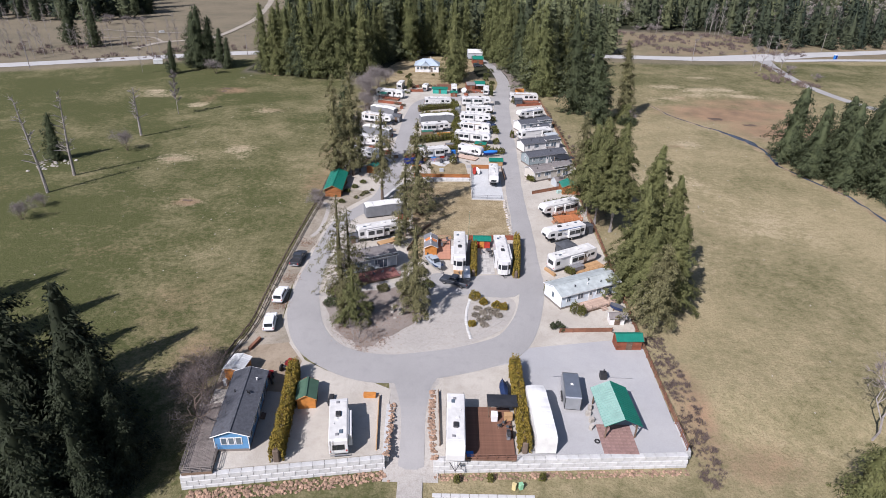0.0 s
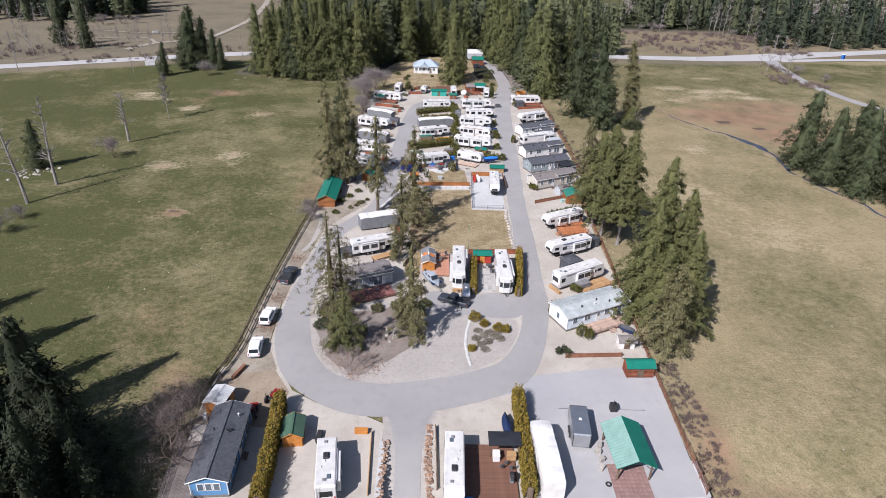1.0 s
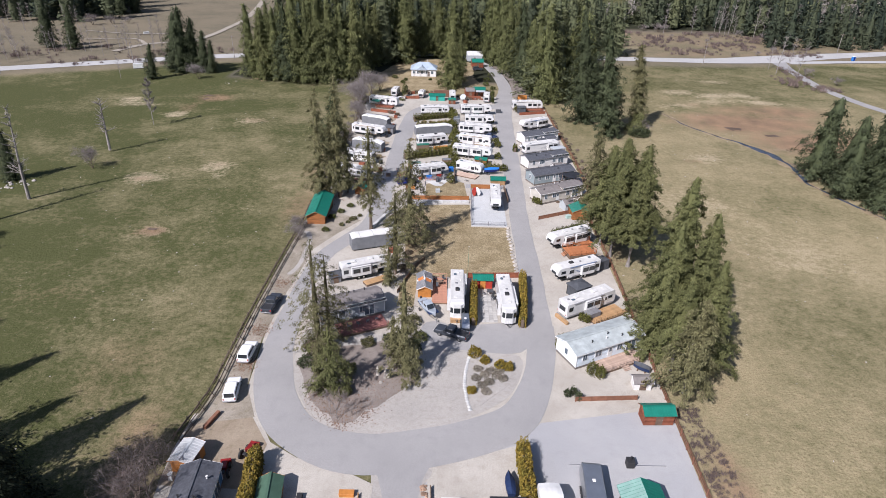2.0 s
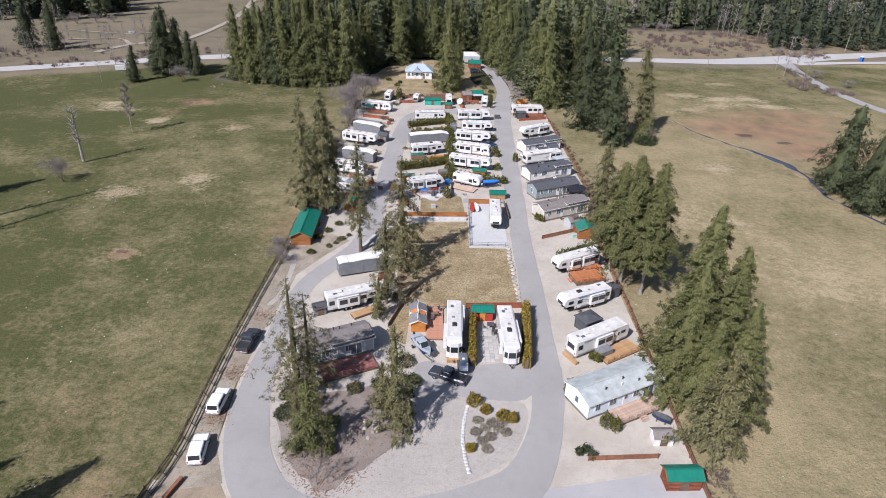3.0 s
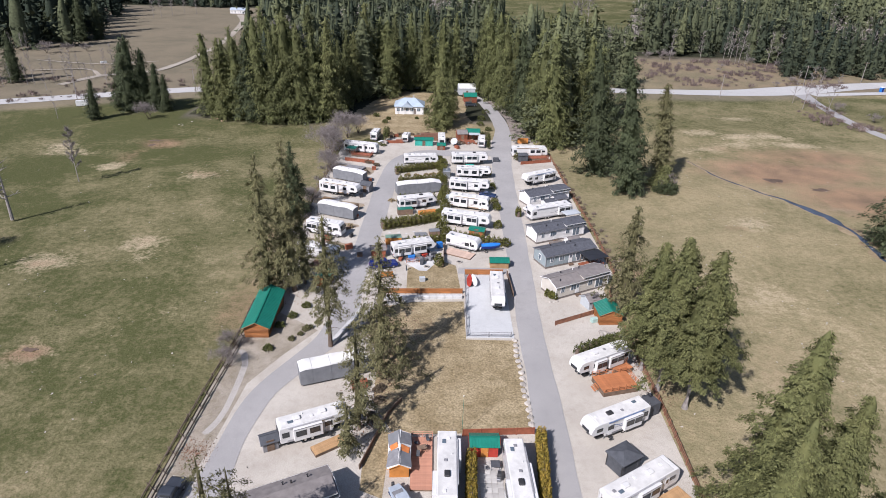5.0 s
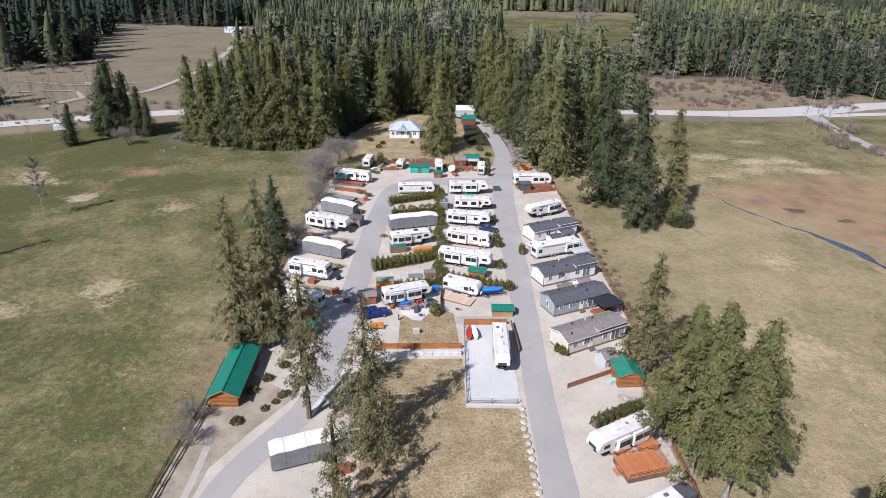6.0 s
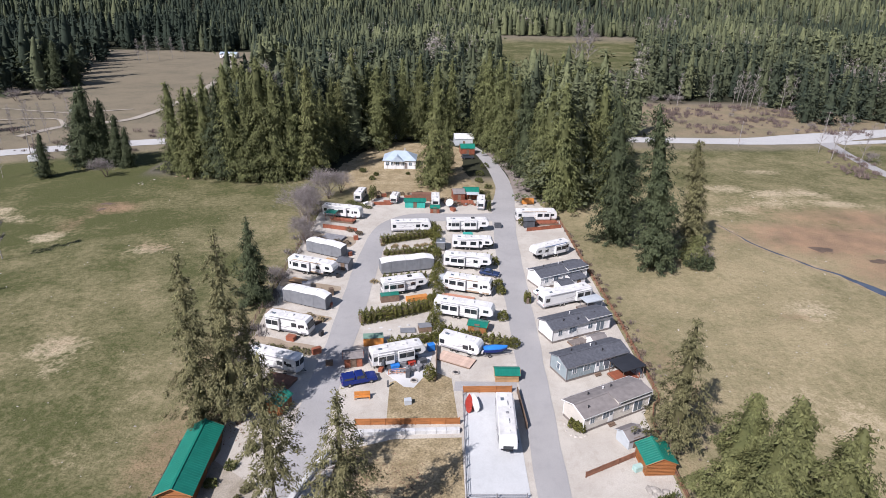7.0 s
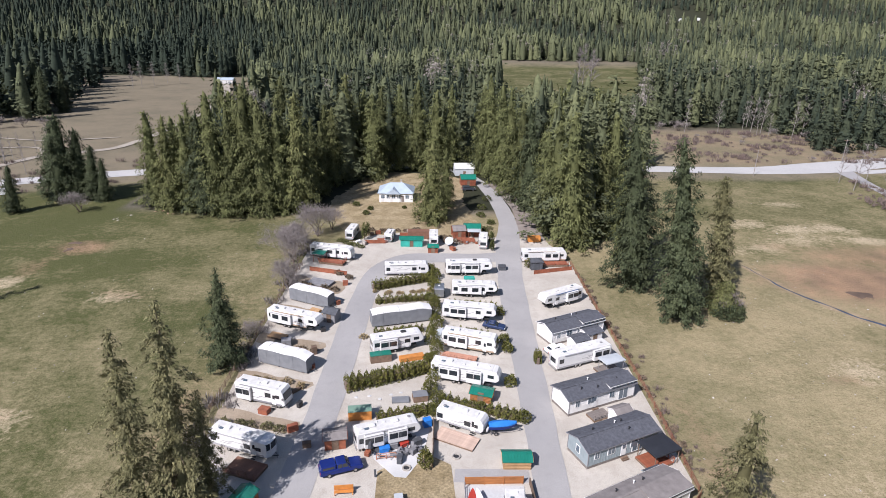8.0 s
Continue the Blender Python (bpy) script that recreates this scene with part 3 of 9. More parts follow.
def build_ground():
    xs = np.unique(np.concatenate([np.linspace(-3600, -260, 22), np.arange(-260, 261, 3.0), np.linspace(260, 3600, 22)]))
    ys = np.unique(np.concatenate([np.linspace(-600, 30, 12), np.arange(30, 80, 1.5), np.arange(80, 420, 3.0), np.linspace(420, 900, 40), np.linspace(900, 4200, 40)]))
    X, Y = np.meshgrid(xs, ys)
    Z = height(X, Y)
    Z = Z + swell(X, Y)
    nx, ny = len(xs), len(ys)
    i = (np.arange(ny - 1)[:, None] * nx + np.arange(nx - 1)[None, :]).ravel()
    F = np.stack([i, i + 1, i + nx + 1, i + nx], 1)
    me = bpy.data.meshes.new("ground")
    V = np.stack([X.ravel(), Y.ravel(), Z.ravel()], 1)
    me.from_pydata(V.tolist(), [], F.tolist())
    # cover: red how dry, green bare soil, blue brushy forest floor
    x, y = X.ravel(), Y.ravel()
    dry = np.where(x < 0, 0.15, 0.84) + (0.2 * smooth01(-110, -52, x) + 0.16 * smooth01(-50, -30, x)) * (x < 0)
    dry = dry - 0.07 * smooth01(185, 270, y) * (x < 0) - 0.42 * smooth01(240, 292, y) * (x > 50) * (y < 350)
    dry = dry - 0.09 * (x > 0) - 0.26 * smooth01(180, 100, y) * (x < 0) - 0.09 * smooth01(120, 175, y) * (x < -34)
    way = np.interp(x, [-420, -300, -205, -163, -106, -40, 40, 116, 150, 182, 225, 280, 420], [190, 245, 287, 307, 333, 348, 352, 352, 353, 361, 376, 393, 440])
    meadow = (x < -90) & (y > np.minimum(way + 6, 345))
    dry = np.where(meadow, 0.8, dry)
    dirt = np.zeros_like(x)
    for cx, cy, rx, ry, a in DIRT_SPOTS:
        dirt = np.maximum(dirt, a * np.exp(-(((x - cx) / rx) ** 2 + ((y - cy) / ry) ** 2) * 1.2))
    dirt = np.where(meadow, 0.12, dirt)
    dirt = np.where((x > 118) & (y > 362) & (y < 560), 0.3, dirt)
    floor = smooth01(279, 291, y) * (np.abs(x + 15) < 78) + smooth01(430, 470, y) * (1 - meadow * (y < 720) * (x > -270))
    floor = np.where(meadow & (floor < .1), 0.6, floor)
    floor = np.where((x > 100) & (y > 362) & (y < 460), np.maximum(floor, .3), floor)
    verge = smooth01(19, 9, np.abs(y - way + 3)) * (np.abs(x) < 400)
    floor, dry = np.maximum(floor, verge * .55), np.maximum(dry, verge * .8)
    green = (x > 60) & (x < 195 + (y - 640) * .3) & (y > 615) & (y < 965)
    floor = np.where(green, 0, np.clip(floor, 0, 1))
    dry, dirt = np.where(green, 0.1, dry), np.where(green, 0, dirt)
    pale = np.zeros_like(x)
    for cx, cy, rx, ry, a in STRAW_SPOTS:
        pale = np.maximum(pale, min(1, a * 1.25) * np.exp(-(((x - cx) / (rx * 1.15)) ** 2 + ((y - cy) / (ry * 1.15)) ** 2)))
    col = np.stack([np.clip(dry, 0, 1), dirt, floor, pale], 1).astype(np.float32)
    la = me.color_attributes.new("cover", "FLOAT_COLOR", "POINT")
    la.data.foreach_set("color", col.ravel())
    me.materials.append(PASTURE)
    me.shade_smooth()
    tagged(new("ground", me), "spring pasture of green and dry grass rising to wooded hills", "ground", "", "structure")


build_ground()

# ---- lots, roads and lawns ----
slab("lot_terrace_west", [(-31.6, 53.2), (-6.6, 56.9), (-6.6, 69.5), (-11.4, 72), (-17, 73.5), (-21, 76), (-24, 81), (-33, 81), (-33.4, 74)], -2.4, 0.02, GRAVEL, "raised pale gravel lot behind a block wall", "gravel lot", False)
slab("lot_terrace_east", [(0.1, 56.5), (34.4, 58.3), (35.2, 82), (35.6, 96), (20, 96), (18.4, 87), (15.9, 80.6), (13, 77), (7, 74.6), (1.2, 72.4), (-0.4, 69)], -2.4, 0.02, LOT_CONCRETE, "raised pale concrete lot behind a block wall", "concrete lot", False)
slab("gravel_lots", [(-24, 80), (-11, 71.5), (0.5, 70), (16, 80.5), (35.4, 84), (36.2, 105), (37, 160), (40.6, 166), (40.8, 245), (37, 262), (22, 263), (20, 267), (-12, 267.5), (-15, 259), (-25, 256), (-28, 250), (-29, 200), (-28, 165), (-25, 152), (-26, 140), (-27, 120), (-28, 100), (-27, 85)], -0.3, 0.024, GRAVEL, "pale compacted gravel of the trailer lots", "gravel", False)
slab("pavement_grey_lot", [(0.2, 56.6), (12.4, 57.3), (13, 76.6), (7, 74.4), (1.2, 72.2), (-0.2, 69)], 0.0, 0.03, GRAVEL, "pale gravel lot with a deck", "gravel lot", False)
slab("verge_west", [(-33, 77), (-24.5, 80.5), (-27.2, 87), (-28.2, 98), (-27.6, 112), (-26.6, 121), (-25.6, 130), (-21.8, 137), (-17.2, 144.5), (-25, 150), (-30.5, 143), (-31, 127), (-31.8, 107), (-31.9, 93), (-32, 84)], -0.2, 0.028, VERGE, "rough grassy brown verge between fence and road", "verge", False, 0.2)
slab("dirt_yard", [(-33.2, 68.6), (-22.2, 68.2), (-21.2, 75.6), (-24.6, 80.6), (-33, 79)], -0.1, 0.033, DIRT, "bare brown earth behind the blue home", "bare soil", False, 0.2)
slab("island", [(-22.4, 94.5), (-20.3, 87.5), (-16.4, 80.9), (-11.8, 77.4), (-5.8, 77.1), (0.2, 78.2), (6.2, 81.4), (11.8, 85.6), (14.6, 91.6), (14.6, 95.2), (11.2, 96.2), (3.4, 96.6), (-1, 98), (-8, 100), (-20, 102)], -0.2, 0.04, GREY_GRAVEL, "grey gravel island inside the road loop", "gravel island")
slab("lawn", [(-2.7, 119.6), (17, 120.4), (17.2, 142), (8.4, 142.2), (8.6, 154.6), (-1.2, 154.2), (-8, 152), (-9.5, 146), (-6.5, 138), (-6, 126)], -0.2, 0.045, LAWN, "dry yellowish lawn", "lawn", False, 0.15)
slab("lawn_upper", [(-2.4, 158), (8.4, 158.2), (7.7, 169), (3.2, 171.8), (-2.6, 167.6)], -0.2, 0.05, LAWN, "dry lawn of a trailer lot", "lawn", False, 0.12)
slab("lawn_house", [(-24, 272), (-16, 262), (-4, 266), (18, 265), (16, 300), (17, 328), (4, 336), (-16, 338), (-24, 315), (-29, 296)], -0.2, 0.03, LAWN, "dry lawn round the white house", "lawn", True, 0.8)
slab("verge_north", [(29, 264), (31.5, 282), (30.5, 300), (26, 322), (33, 318), (36, 290), (40, 262)], -0.2, 0.03, LITTER, "brown needle litter beside the road", "verge")
slab("concrete_pad", [(8.6, 142.8), (17, 142.8), (17.3, 165), (9.3, 165)], -0.2, 0.08, PAD, "pale concrete pad with a white trailer", "concrete pad", False)
slab("patio", [(-3.2, 170), (-0.2, 166.6), (1.4, 166.4), (3.6, 170.5), (4.6, 177), (-4.6, 173)], -0.2, 0.075, CONCRETE, "white patio beside a trailer", "patio", False)
slab("apron", [(-2, 98), (3.4, 96.8), (15, 96.3), (17, 104.2), (5, 103.4), (0.5, 104.6), (-1.6, 103)], -0.2, 0.052, ASPHALT, "grey asphalt apron in front of the trailers", "driveway", True)
slab("parking_strip", [(7.9, 165.6), (18.2, 165.6), (18.5, 168.2), (8.2, 168.2)], -0.2, 0.048, ASPHALT, "grey asphalt parking strip", "parking", False)
for k, (y0, y1) in enumerate(((176.4, 179.6), (187.6, 190.4), (199.8, 203.6), (213.2, 216.4), (224.8, 231.6))):
    slab("earth_strip", [(-28.6, y0 + 2.4), (-22, y0 + .6), (-16.2, y0 - .6), (-15.6, y1 - 1.2), (-22, y1 + .4), (-28.4, y1 + 2.6)], -.1, .034, DIRT, "brown earth between the trailer lots", "bare soil", True, .3)
slab("path_west", [(-28.9, 119.5), (-27.6, 124), (-27.8, 134.8), (-29.4, 138), (-28.4, 138.4), (-26.8, 134.8), (-26.7, 124), (-27.9, 119.4)], -0.2, 0.04, GREY_GRAVEL, "pale gravel path beside the fence", "path")
strip("road_loop", [(19.2, 104, 4.6), (18.2, 96, 4.8), (16.2, 88, 4.8), (12.6, 81.2, 6), (6.4, 77.6, 6.8), (-1, 75.4, 6.8), (-8, 74.3, 7), (-14, 75.6, 6.6), (-19.2, 79.2, 6.2), (-22.6, 85, 6), (-24.6, 93, 5.6), (-25, 101, 4.6), (-24.7, 111, 3.9), (-24.2, 120, 3.6), (-22.6, 128, 3.7), (-18.6, 135.5, 4), (-14.7, 143, 4.6), (-13.4, 152, 5), (-13.5, 162, 5), (-12.2, 182, 5.2), (-11.2, 207, 5.6), (-10, 226, 5.4), (-7.6, 238, 6), (-2, 245.2, 6.6), (6, 246.6, 6.4), (16, 246.8, 6.2), (24, 248, 6)], ASPHALT, "grey worn asphalt loop road", "road")
strip("road_main", [(19, 102, 4.4), (19.5, 118.6, 4.6), (19.9, 132, 4.5), (20.1, 144, 4.4), (20.9, 162, 4.7), (22, 186, 5.2), (23, 213, 5.8), (24, 234, 6.2), (26.2, 257, 6.8), (28.4, 277, 5.6), (27.5, 299, 5.5), (24.3, 320, 4.6), (19.5, 335, 4.2), (9, 352, 4)], ASPHALT, "grey asphalt road between the trailer rows", "road", 0.075)
strip("ramp_shoulder", [(-3.2, 72, 8, 0.03), (-3.2, 69, 7, 0.0), (-3.1, 66, 7.2, -0.14), (-3.0, 61, 7.2, -0.94), (-2.9, 57, 7.2, -1.7), (-2.9, 54, 7.2, -1.93)], GREY_GRAVEL, "grey gravel shoulder of the entrance ramp", "shoulder")
strip("road_entrance", [(-3.2, 74, 9, 0.05), (-3.2, 70.5, 5.6, 0.05), (-3, 66, 3.9, -0.1), (-2.9, 61, 3.5, -0.9), (-2.9, 57, 3.4, -1.65), (-2.9, 55.5, 3.4, -1.85)], ASPHALT, "asphalt ramp down between block walls", "road", 0.05)
strip("road_gravel_ramp", [(-2.9, 56, 3.3, -1.83), (-2.9, 52, 3.2, -1.9), (-2.8, 46, 3.4, -1.93), (-2.6, 36, 3.6, -1.93)], GREY_GRAVEL, "pale gravel track below the walls", "road", -1.9)
strip("highway", [(-420, 190, 11), (-300, 245, 10.5), (-205, 287, 10), (-163, 307, 10), (-106, 333, 10.5), (-40, 348, 10), (40, 352, 10), (116, 352, 11), (150, 353, 13), (182, 361, 18), (225, 376, 14), (280, 393, 11), (420, 440, 11)], HIGHWAY, "pale sunlit highway passing behind the woods", "road", 0.12)
strip("side_road", [(186, 360, 10), (181, 335, 5.4), (177, 310, 5), (175, 290, 5), (178, 260, 5), (190, 225, 5)], ASPHALT, "pale side road leaving the highway", "road", 0.1)
strip("side_road_east", [(190, 352, 6), (225, 359, 6), (280, 366, 6)], HIGHWAY, "pale second lane beside the highway", "road", 0.11)
TRACK = world_mat("pale_track", (0.29, 0.26, 0.215), (0.36, 0.325, 0.275), (0.2, 0.175, 0.14), 0.1, 0.8, 6, 0.95, 0.3, 0.5)
MUD = world_mat("dark_mud", (0.09, 0.066, 0.05), (0.14, 0.1, 0.074), (0.065, 0.05, 0.04), 0.3, 1.1, 7, 0.7, 0.6, 0.5)
strip("farm_track", [(-168, 336, 4), (-161, 358, 4), (-142, 373, 4.2), (-137.7, 391, 4), (-136.5, 417, 3.6), (-138.7, 475, 4), (-158, 590, 5), (-178, 652, 6)], TRACK, "pale dirt track across the meadow", "track", 0.25)
strip("farm_track_side", [(-214, 397, 1.2), (-180, 389.7, 1.6), (-162.5, 396, 1.8), (-150, 402, .8)], TRACK, "pale dirt track across the meadow", "track", 0.25)
strip("farm_track_side", [(-200, 368, 1.2), (-175.6, 374, 1.5), (-161, 358.4, 2.4)], TRACK, "pale dirt track across the meadow", "track", 0.26)


def wander(rows, seed, off, lo, hi, lift):
    """A natural line: rows of (x, y, width) broken into short uneven bends and widths."""
    r = random.Random(seed)
    out = []
    for a, b in zip(rows[:-1], rows[1:]):
        n = max(2, int(math.hypot(b[0] - a[0], b[1] - a[1]) / 2.2))
        for k in range(n):
            u = k / n
            x, y = a[0] + (b[0] - a[0]) * u + r.uniform(-off, off), a[1] + (b[1] - a[1]) * u + r.uniform(-off, off)
            out.append((x, y, (a[2] + (b[2] - a[2]) * u) * r.uniform(lo, hi), float(height(x, y) + swell(x, y)) + lift))
    return out


STREAM_LINE = [(86.5, 244.5, .25), (89.5, 230.5, .35), (93.7, 223, .4), (97.6, 216.4, .55), (101.7, 212.5, .9), (104.4, 206, 1.5), (106.9, 200.5, 1.8), (107.8, 192, 1.5), (107.5, 186, 1.1), (105, 176, .6), (107, 165, .5), (112, 150, .5), (112, 134, .5), (108, 118, .3)]
strip("stream", wander([(x, y, w * 1.4) for x, y, w in STREAM_LINE], 3, .28, .35, 1.35, .05), STREAM, "narrow dark stream through the pasture", "stream", 0.34)
strip("stream_bank", wander([(x, y, w * 1.9 + 1.3) for x, y, w in STREAM_LINE], 4, .45, .4, 1.6, .025), PATCH, "dark muddy bank of the stream", "bank", 0.3)
mud_rng = random.Random(8)
for x, y, rx, ry in ((106.6, 228, 4.6, 2.2), (117, 221, 3.0, 1.4), (-91, 254, 2.6, 1.0), (-90.3, 249.4, 1.2, 1.6), (-63.6, 138.2, 1.5, .7)):
    slab("soil_scar", [(x + rx * mud_rng.uniform(.5, 1.2) * math.cos(a * .4833), y + ry * mud_rng.uniform(.5, 1.2) * math.sin(a * .4833)) for a in range(13)], -.8, float(swell(x, y)) + .06, MUD, "dark scar of torn soil in the pasture", "bare soil", True, .2)


# ---- plants ----
def foliage(rng, C, A, B):
    """Kite-shaped sprays: centres C, long half axes A, short half axes B (arrays n x 3)."""
    n = len(C)
    V = np.empty((n, 4, 3))
    V[:, 0], V[:, 1], V[:, 2], V[:, 3] = C - A, C + B - 0.15 * A, C + A, C - B - 0.15 * A
    return V.reshape(-1, 3), np.arange(4 * n).reshape(n, 4)


def raw_mesh(name, V, F, m):
    me = bpy.data.meshes.new(name)
    V, F = np.ascontiguousarray(V, np.float32), np.ascontiguousarray(F, np.int32)
    k = F.shape[1]
    me.vertices.add(len(V))
    me.vertices.foreach_set("co", V.ravel())
    me.loops.add(F.size)
    me.loops.foreach_set("vertex_index", F.ravel())
    me.polygons.add(len(F))
    me.polygons.foreach_set("loop_start", np.arange(0, F.size, k, dtype=np.int32))
    me.update(calc_edges=True)
    me.materials.append(m)
    return me


def plume_crown(seed, h, r, nb, m, p, size, clear=0.08, taper=0.6, droop=0.6, lump=0.18, core=0.5, base=0.2, jit=0.22, wide=0.34, hang=0.45):
    """A conifer's crown as triangles: nb boughs, on average m clumps on each, p sprays in a clump, round a dim inner body."""
    g = np.random.default_rng(seed)
    f1, f2, f3 = g.random(3) * 6.283
    prof = lambda w: np.minimum(1, (w + base * .35) / base) ** .6 * (1 - w) ** taper + .02
    w = 1 - (1 - (np.arange(nb) + g.random(nb)) / nb) ** .75
    u, az = clear + (1 - clear) * w, np.arange(nb) * 2.399 + g.normal(0, .3, nb)
    lobes = 1 + lump * (np.sin(2 * az + f1 + 5 * w) + np.sin(3 * az + f2 - 9 * w) + np.sin(5 * az + f3 + 17 * w)) * .6
    L = r * prof(w) * lobes * (1 + jit * g.normal(0, 1, nb)).clip(.45, 1.5)
    k = nb * m
    b = g.choice(nb, k, p=(L + .12 * r) / (L + .12 * r).sum())
    t = .2 + .82 * np.sqrt(g.random(k))
    rad, lat = L[b] * t, g.normal(0, 1, k) * (.2 * L[b] * (1.15 - t) + .08 * size)
    ca, sa = np.cos(az[b]), np.sin(az[b])
    C = np.stack([rad * ca - lat * sa, rad * sa + lat * ca, h * u[b] + rad * (.3 - droop * t) + g.normal(0, .008, k) * h], 1)
    n = k * p
    C, a = np.repeat(C, p, 0), np.repeat(az[b], p)
    C = C + g.normal(0, 1, (n, 3)) * size * [1.05, 1.05, .6]
    nrm = np.stack([np.cos(a), np.sin(a), np.full(n, .8)], 1) + g.normal(0, .5, (n, 3))
    nrm /= np.linalg.norm(nrm, axis=1)[:, None]
    a = a + g.normal(0, .8, n)
    A = np.stack([np.cos(a), np.sin(a), -hang + g.normal(0, .4, n)], 1)
    A -= (A * nrm).sum(1)[:, None] * nrm
    A /= np.linalg.norm(A, axis=1)[:, None] + 1e-6
    B = np.cross(nrm, A)
    s = size * g.uniform(.55, 1.4, n)[:, None]
    V = np.stack([C - A * s * .55 + B * s * wide, C - A * s * .55 - B * s * wide, C + A * s], 1).reshape(-1, 3)
    F = np.arange(3 * n).reshape(n, 3)
    if core:
        rings, pts = (9, 9) if n > 1500 else (4, 7) if n > 150 else (3, 7)
        ww = np.linspace(.02, .96, rings)
        aa = np.arange(pts) * 6.283 / pts
        R = (core * r * prof(ww))[:, None] * g.uniform(.75, 1.25, (rings, pts))
        Z = (h * (clear + (1 - clear) * ww))[:, None] + g.normal(0, .012, (rings, pts)) * h
        Vc = np.stack([R * np.cos(aa), R * np.sin(aa), Z], -1).reshape(-1, 3)
        top, q = len(Vc), []
        for i in range(rings - 1):
            for j in range(pts):
                c0, c1 = i * pts + j, i * pts + (j + 1) % pts
                q += [(c0, c1, c1 + pts), (c0, c1 + pts, c0 + pts)]
        q += [((rings - 1) * pts + j, (rings - 1) * pts + (j + 1) % pts, top) for j in range(pts)]
        V, F = np.concatenate([V, Vc, [[0, 0, h * 1.01]]]), np.concatenate([F, np.array(q) + len(V)])
    V[:, 2] = V[:, 2].clip(.08, None)
    return V, F


def stem_geo(seed, h, r0, boughs=0, reach=3.0, clear=0.15):
    rng = random.Random(seed)
    g = Geo()
    pts = [(rng.uniform(-.01, .01) * h * k / 5, rng.uniform(-.01, .01) * h * k / 5, h * k / 6 - (0.3 if k == 0 else 0)) for k in range(7)]
    g.tube(pts, [r0 * (1.25 if k == 0 else 1 - k / 6.3) for k in range(7)], 8)
    for b in range(boughs):
        u = clear + (0.9 - clear) * b / boughs
        a = b * 2.4 + rng.uniform(-.4, .4)
        L = reach * (1 - u) ** 0.7 * rng.uniform(0.5, 0.95)
        z = h * u
        g.tube([(0, 0, z), (L * .5 * math.cos(a), L * .5 * math.sin(a), z + .05 * L), (L * math.cos(a), L * math.sin(a), z - .25 * L)], [r0 * .22 * (1 - u) + .02, r0 * .13 * (1 - u) + .015, 0.01], 4)
    return g


def evergreen(name, seed, h, r, label, leaf, nb=150, m=6, p=8, size=.3, clear=.08, taper=.6, droop=.6, lump=.18, core=.5, trunk=.35, boughs=0, bark=None, base=.2, jit=.22, wide=.34, hang=.9):
    """A conifer: trunk, boughs where the crown is thin, and its crown of sprays."""
    t = thing(name, label, "tree")
    V, F = plume_crown(seed, h, r, nb, m, p, size, clear, taper, droop, lump, core, base, jit, wide, hang)
    part("crown", raw_mesh("crown", V, F, leaf), leaf, t)
    part("trunk", stem_geo(seed, h * .96, trunk, boughs, r, clear * .6), bark or BARK, t)
    return t


def aspen(name, seed, h, label, twigs=150, bark=None):
    """A slim leafless tree: straight pale stem, short rising limbs, a haze of thin twigs."""
    rng, g = random.Random(seed), np.random.default_rng(seed)
    lim = Geo()
    top = (rng.uniform(-.06, .06) * h, rng.uniform(-.06, .06) * h)
    at = lambda u: Vector((top[0] * u * u, top[1] * u * u, h * u - .2))
    lim.tube([at(k / 5) for k in range(6)], [.008 * h * (1 - k / 5.6) for k in range(6)], 5)
    ends = []
    for k in range(16):
        u = .25 + .7 * (k + rng.random()) / 16
        a, ln = k * 2.4 + rng.uniform(-.4, .4), h * rng.uniform(.1, .2) * (1.15 - u)
        q = at(u) + Vector((math.cos(a) * ln, math.sin(a) * ln, ln * rng.uniform(.7, 1.4)))
        lim.tube([at(u), q], [.0035 * h, .001 * h], 3)
        ends += [(at(u), q)] * 3
    t = thing(name, label, "tree")
    part("trunk", lim, bark or PALE_BARK, t)
    e = [ends[i] for i in g.integers(0, len(ends), twigs)]
    C = np.array([tuple(a.lerp(b, rng.uniform(.4, 1.1))) for a, b in e]) + g.normal(0, .012 * h, (twigs, 3))
    A = np.array([tuple((b - a).normalized()) for a, b in e]) + g.normal(0, .45, (twigs, 3))
    A /= np.linalg.norm(A, axis=1)[:, None]
    B = np.cross(A, g.normal(0, 1, A.shape))
    B /= np.linalg.norm(B, axis=1)[:, None]
    s = h * g.uniform(.03, .075, twigs)[:, None]
    V, F = foliage(g, C, A * s, B * (.012 + .0012 * h))
    tagged(part("twig_coat", raw_mesh("twig_coat", V, F, FUZZ), FUZZ, t), kind="stuff")
    return t


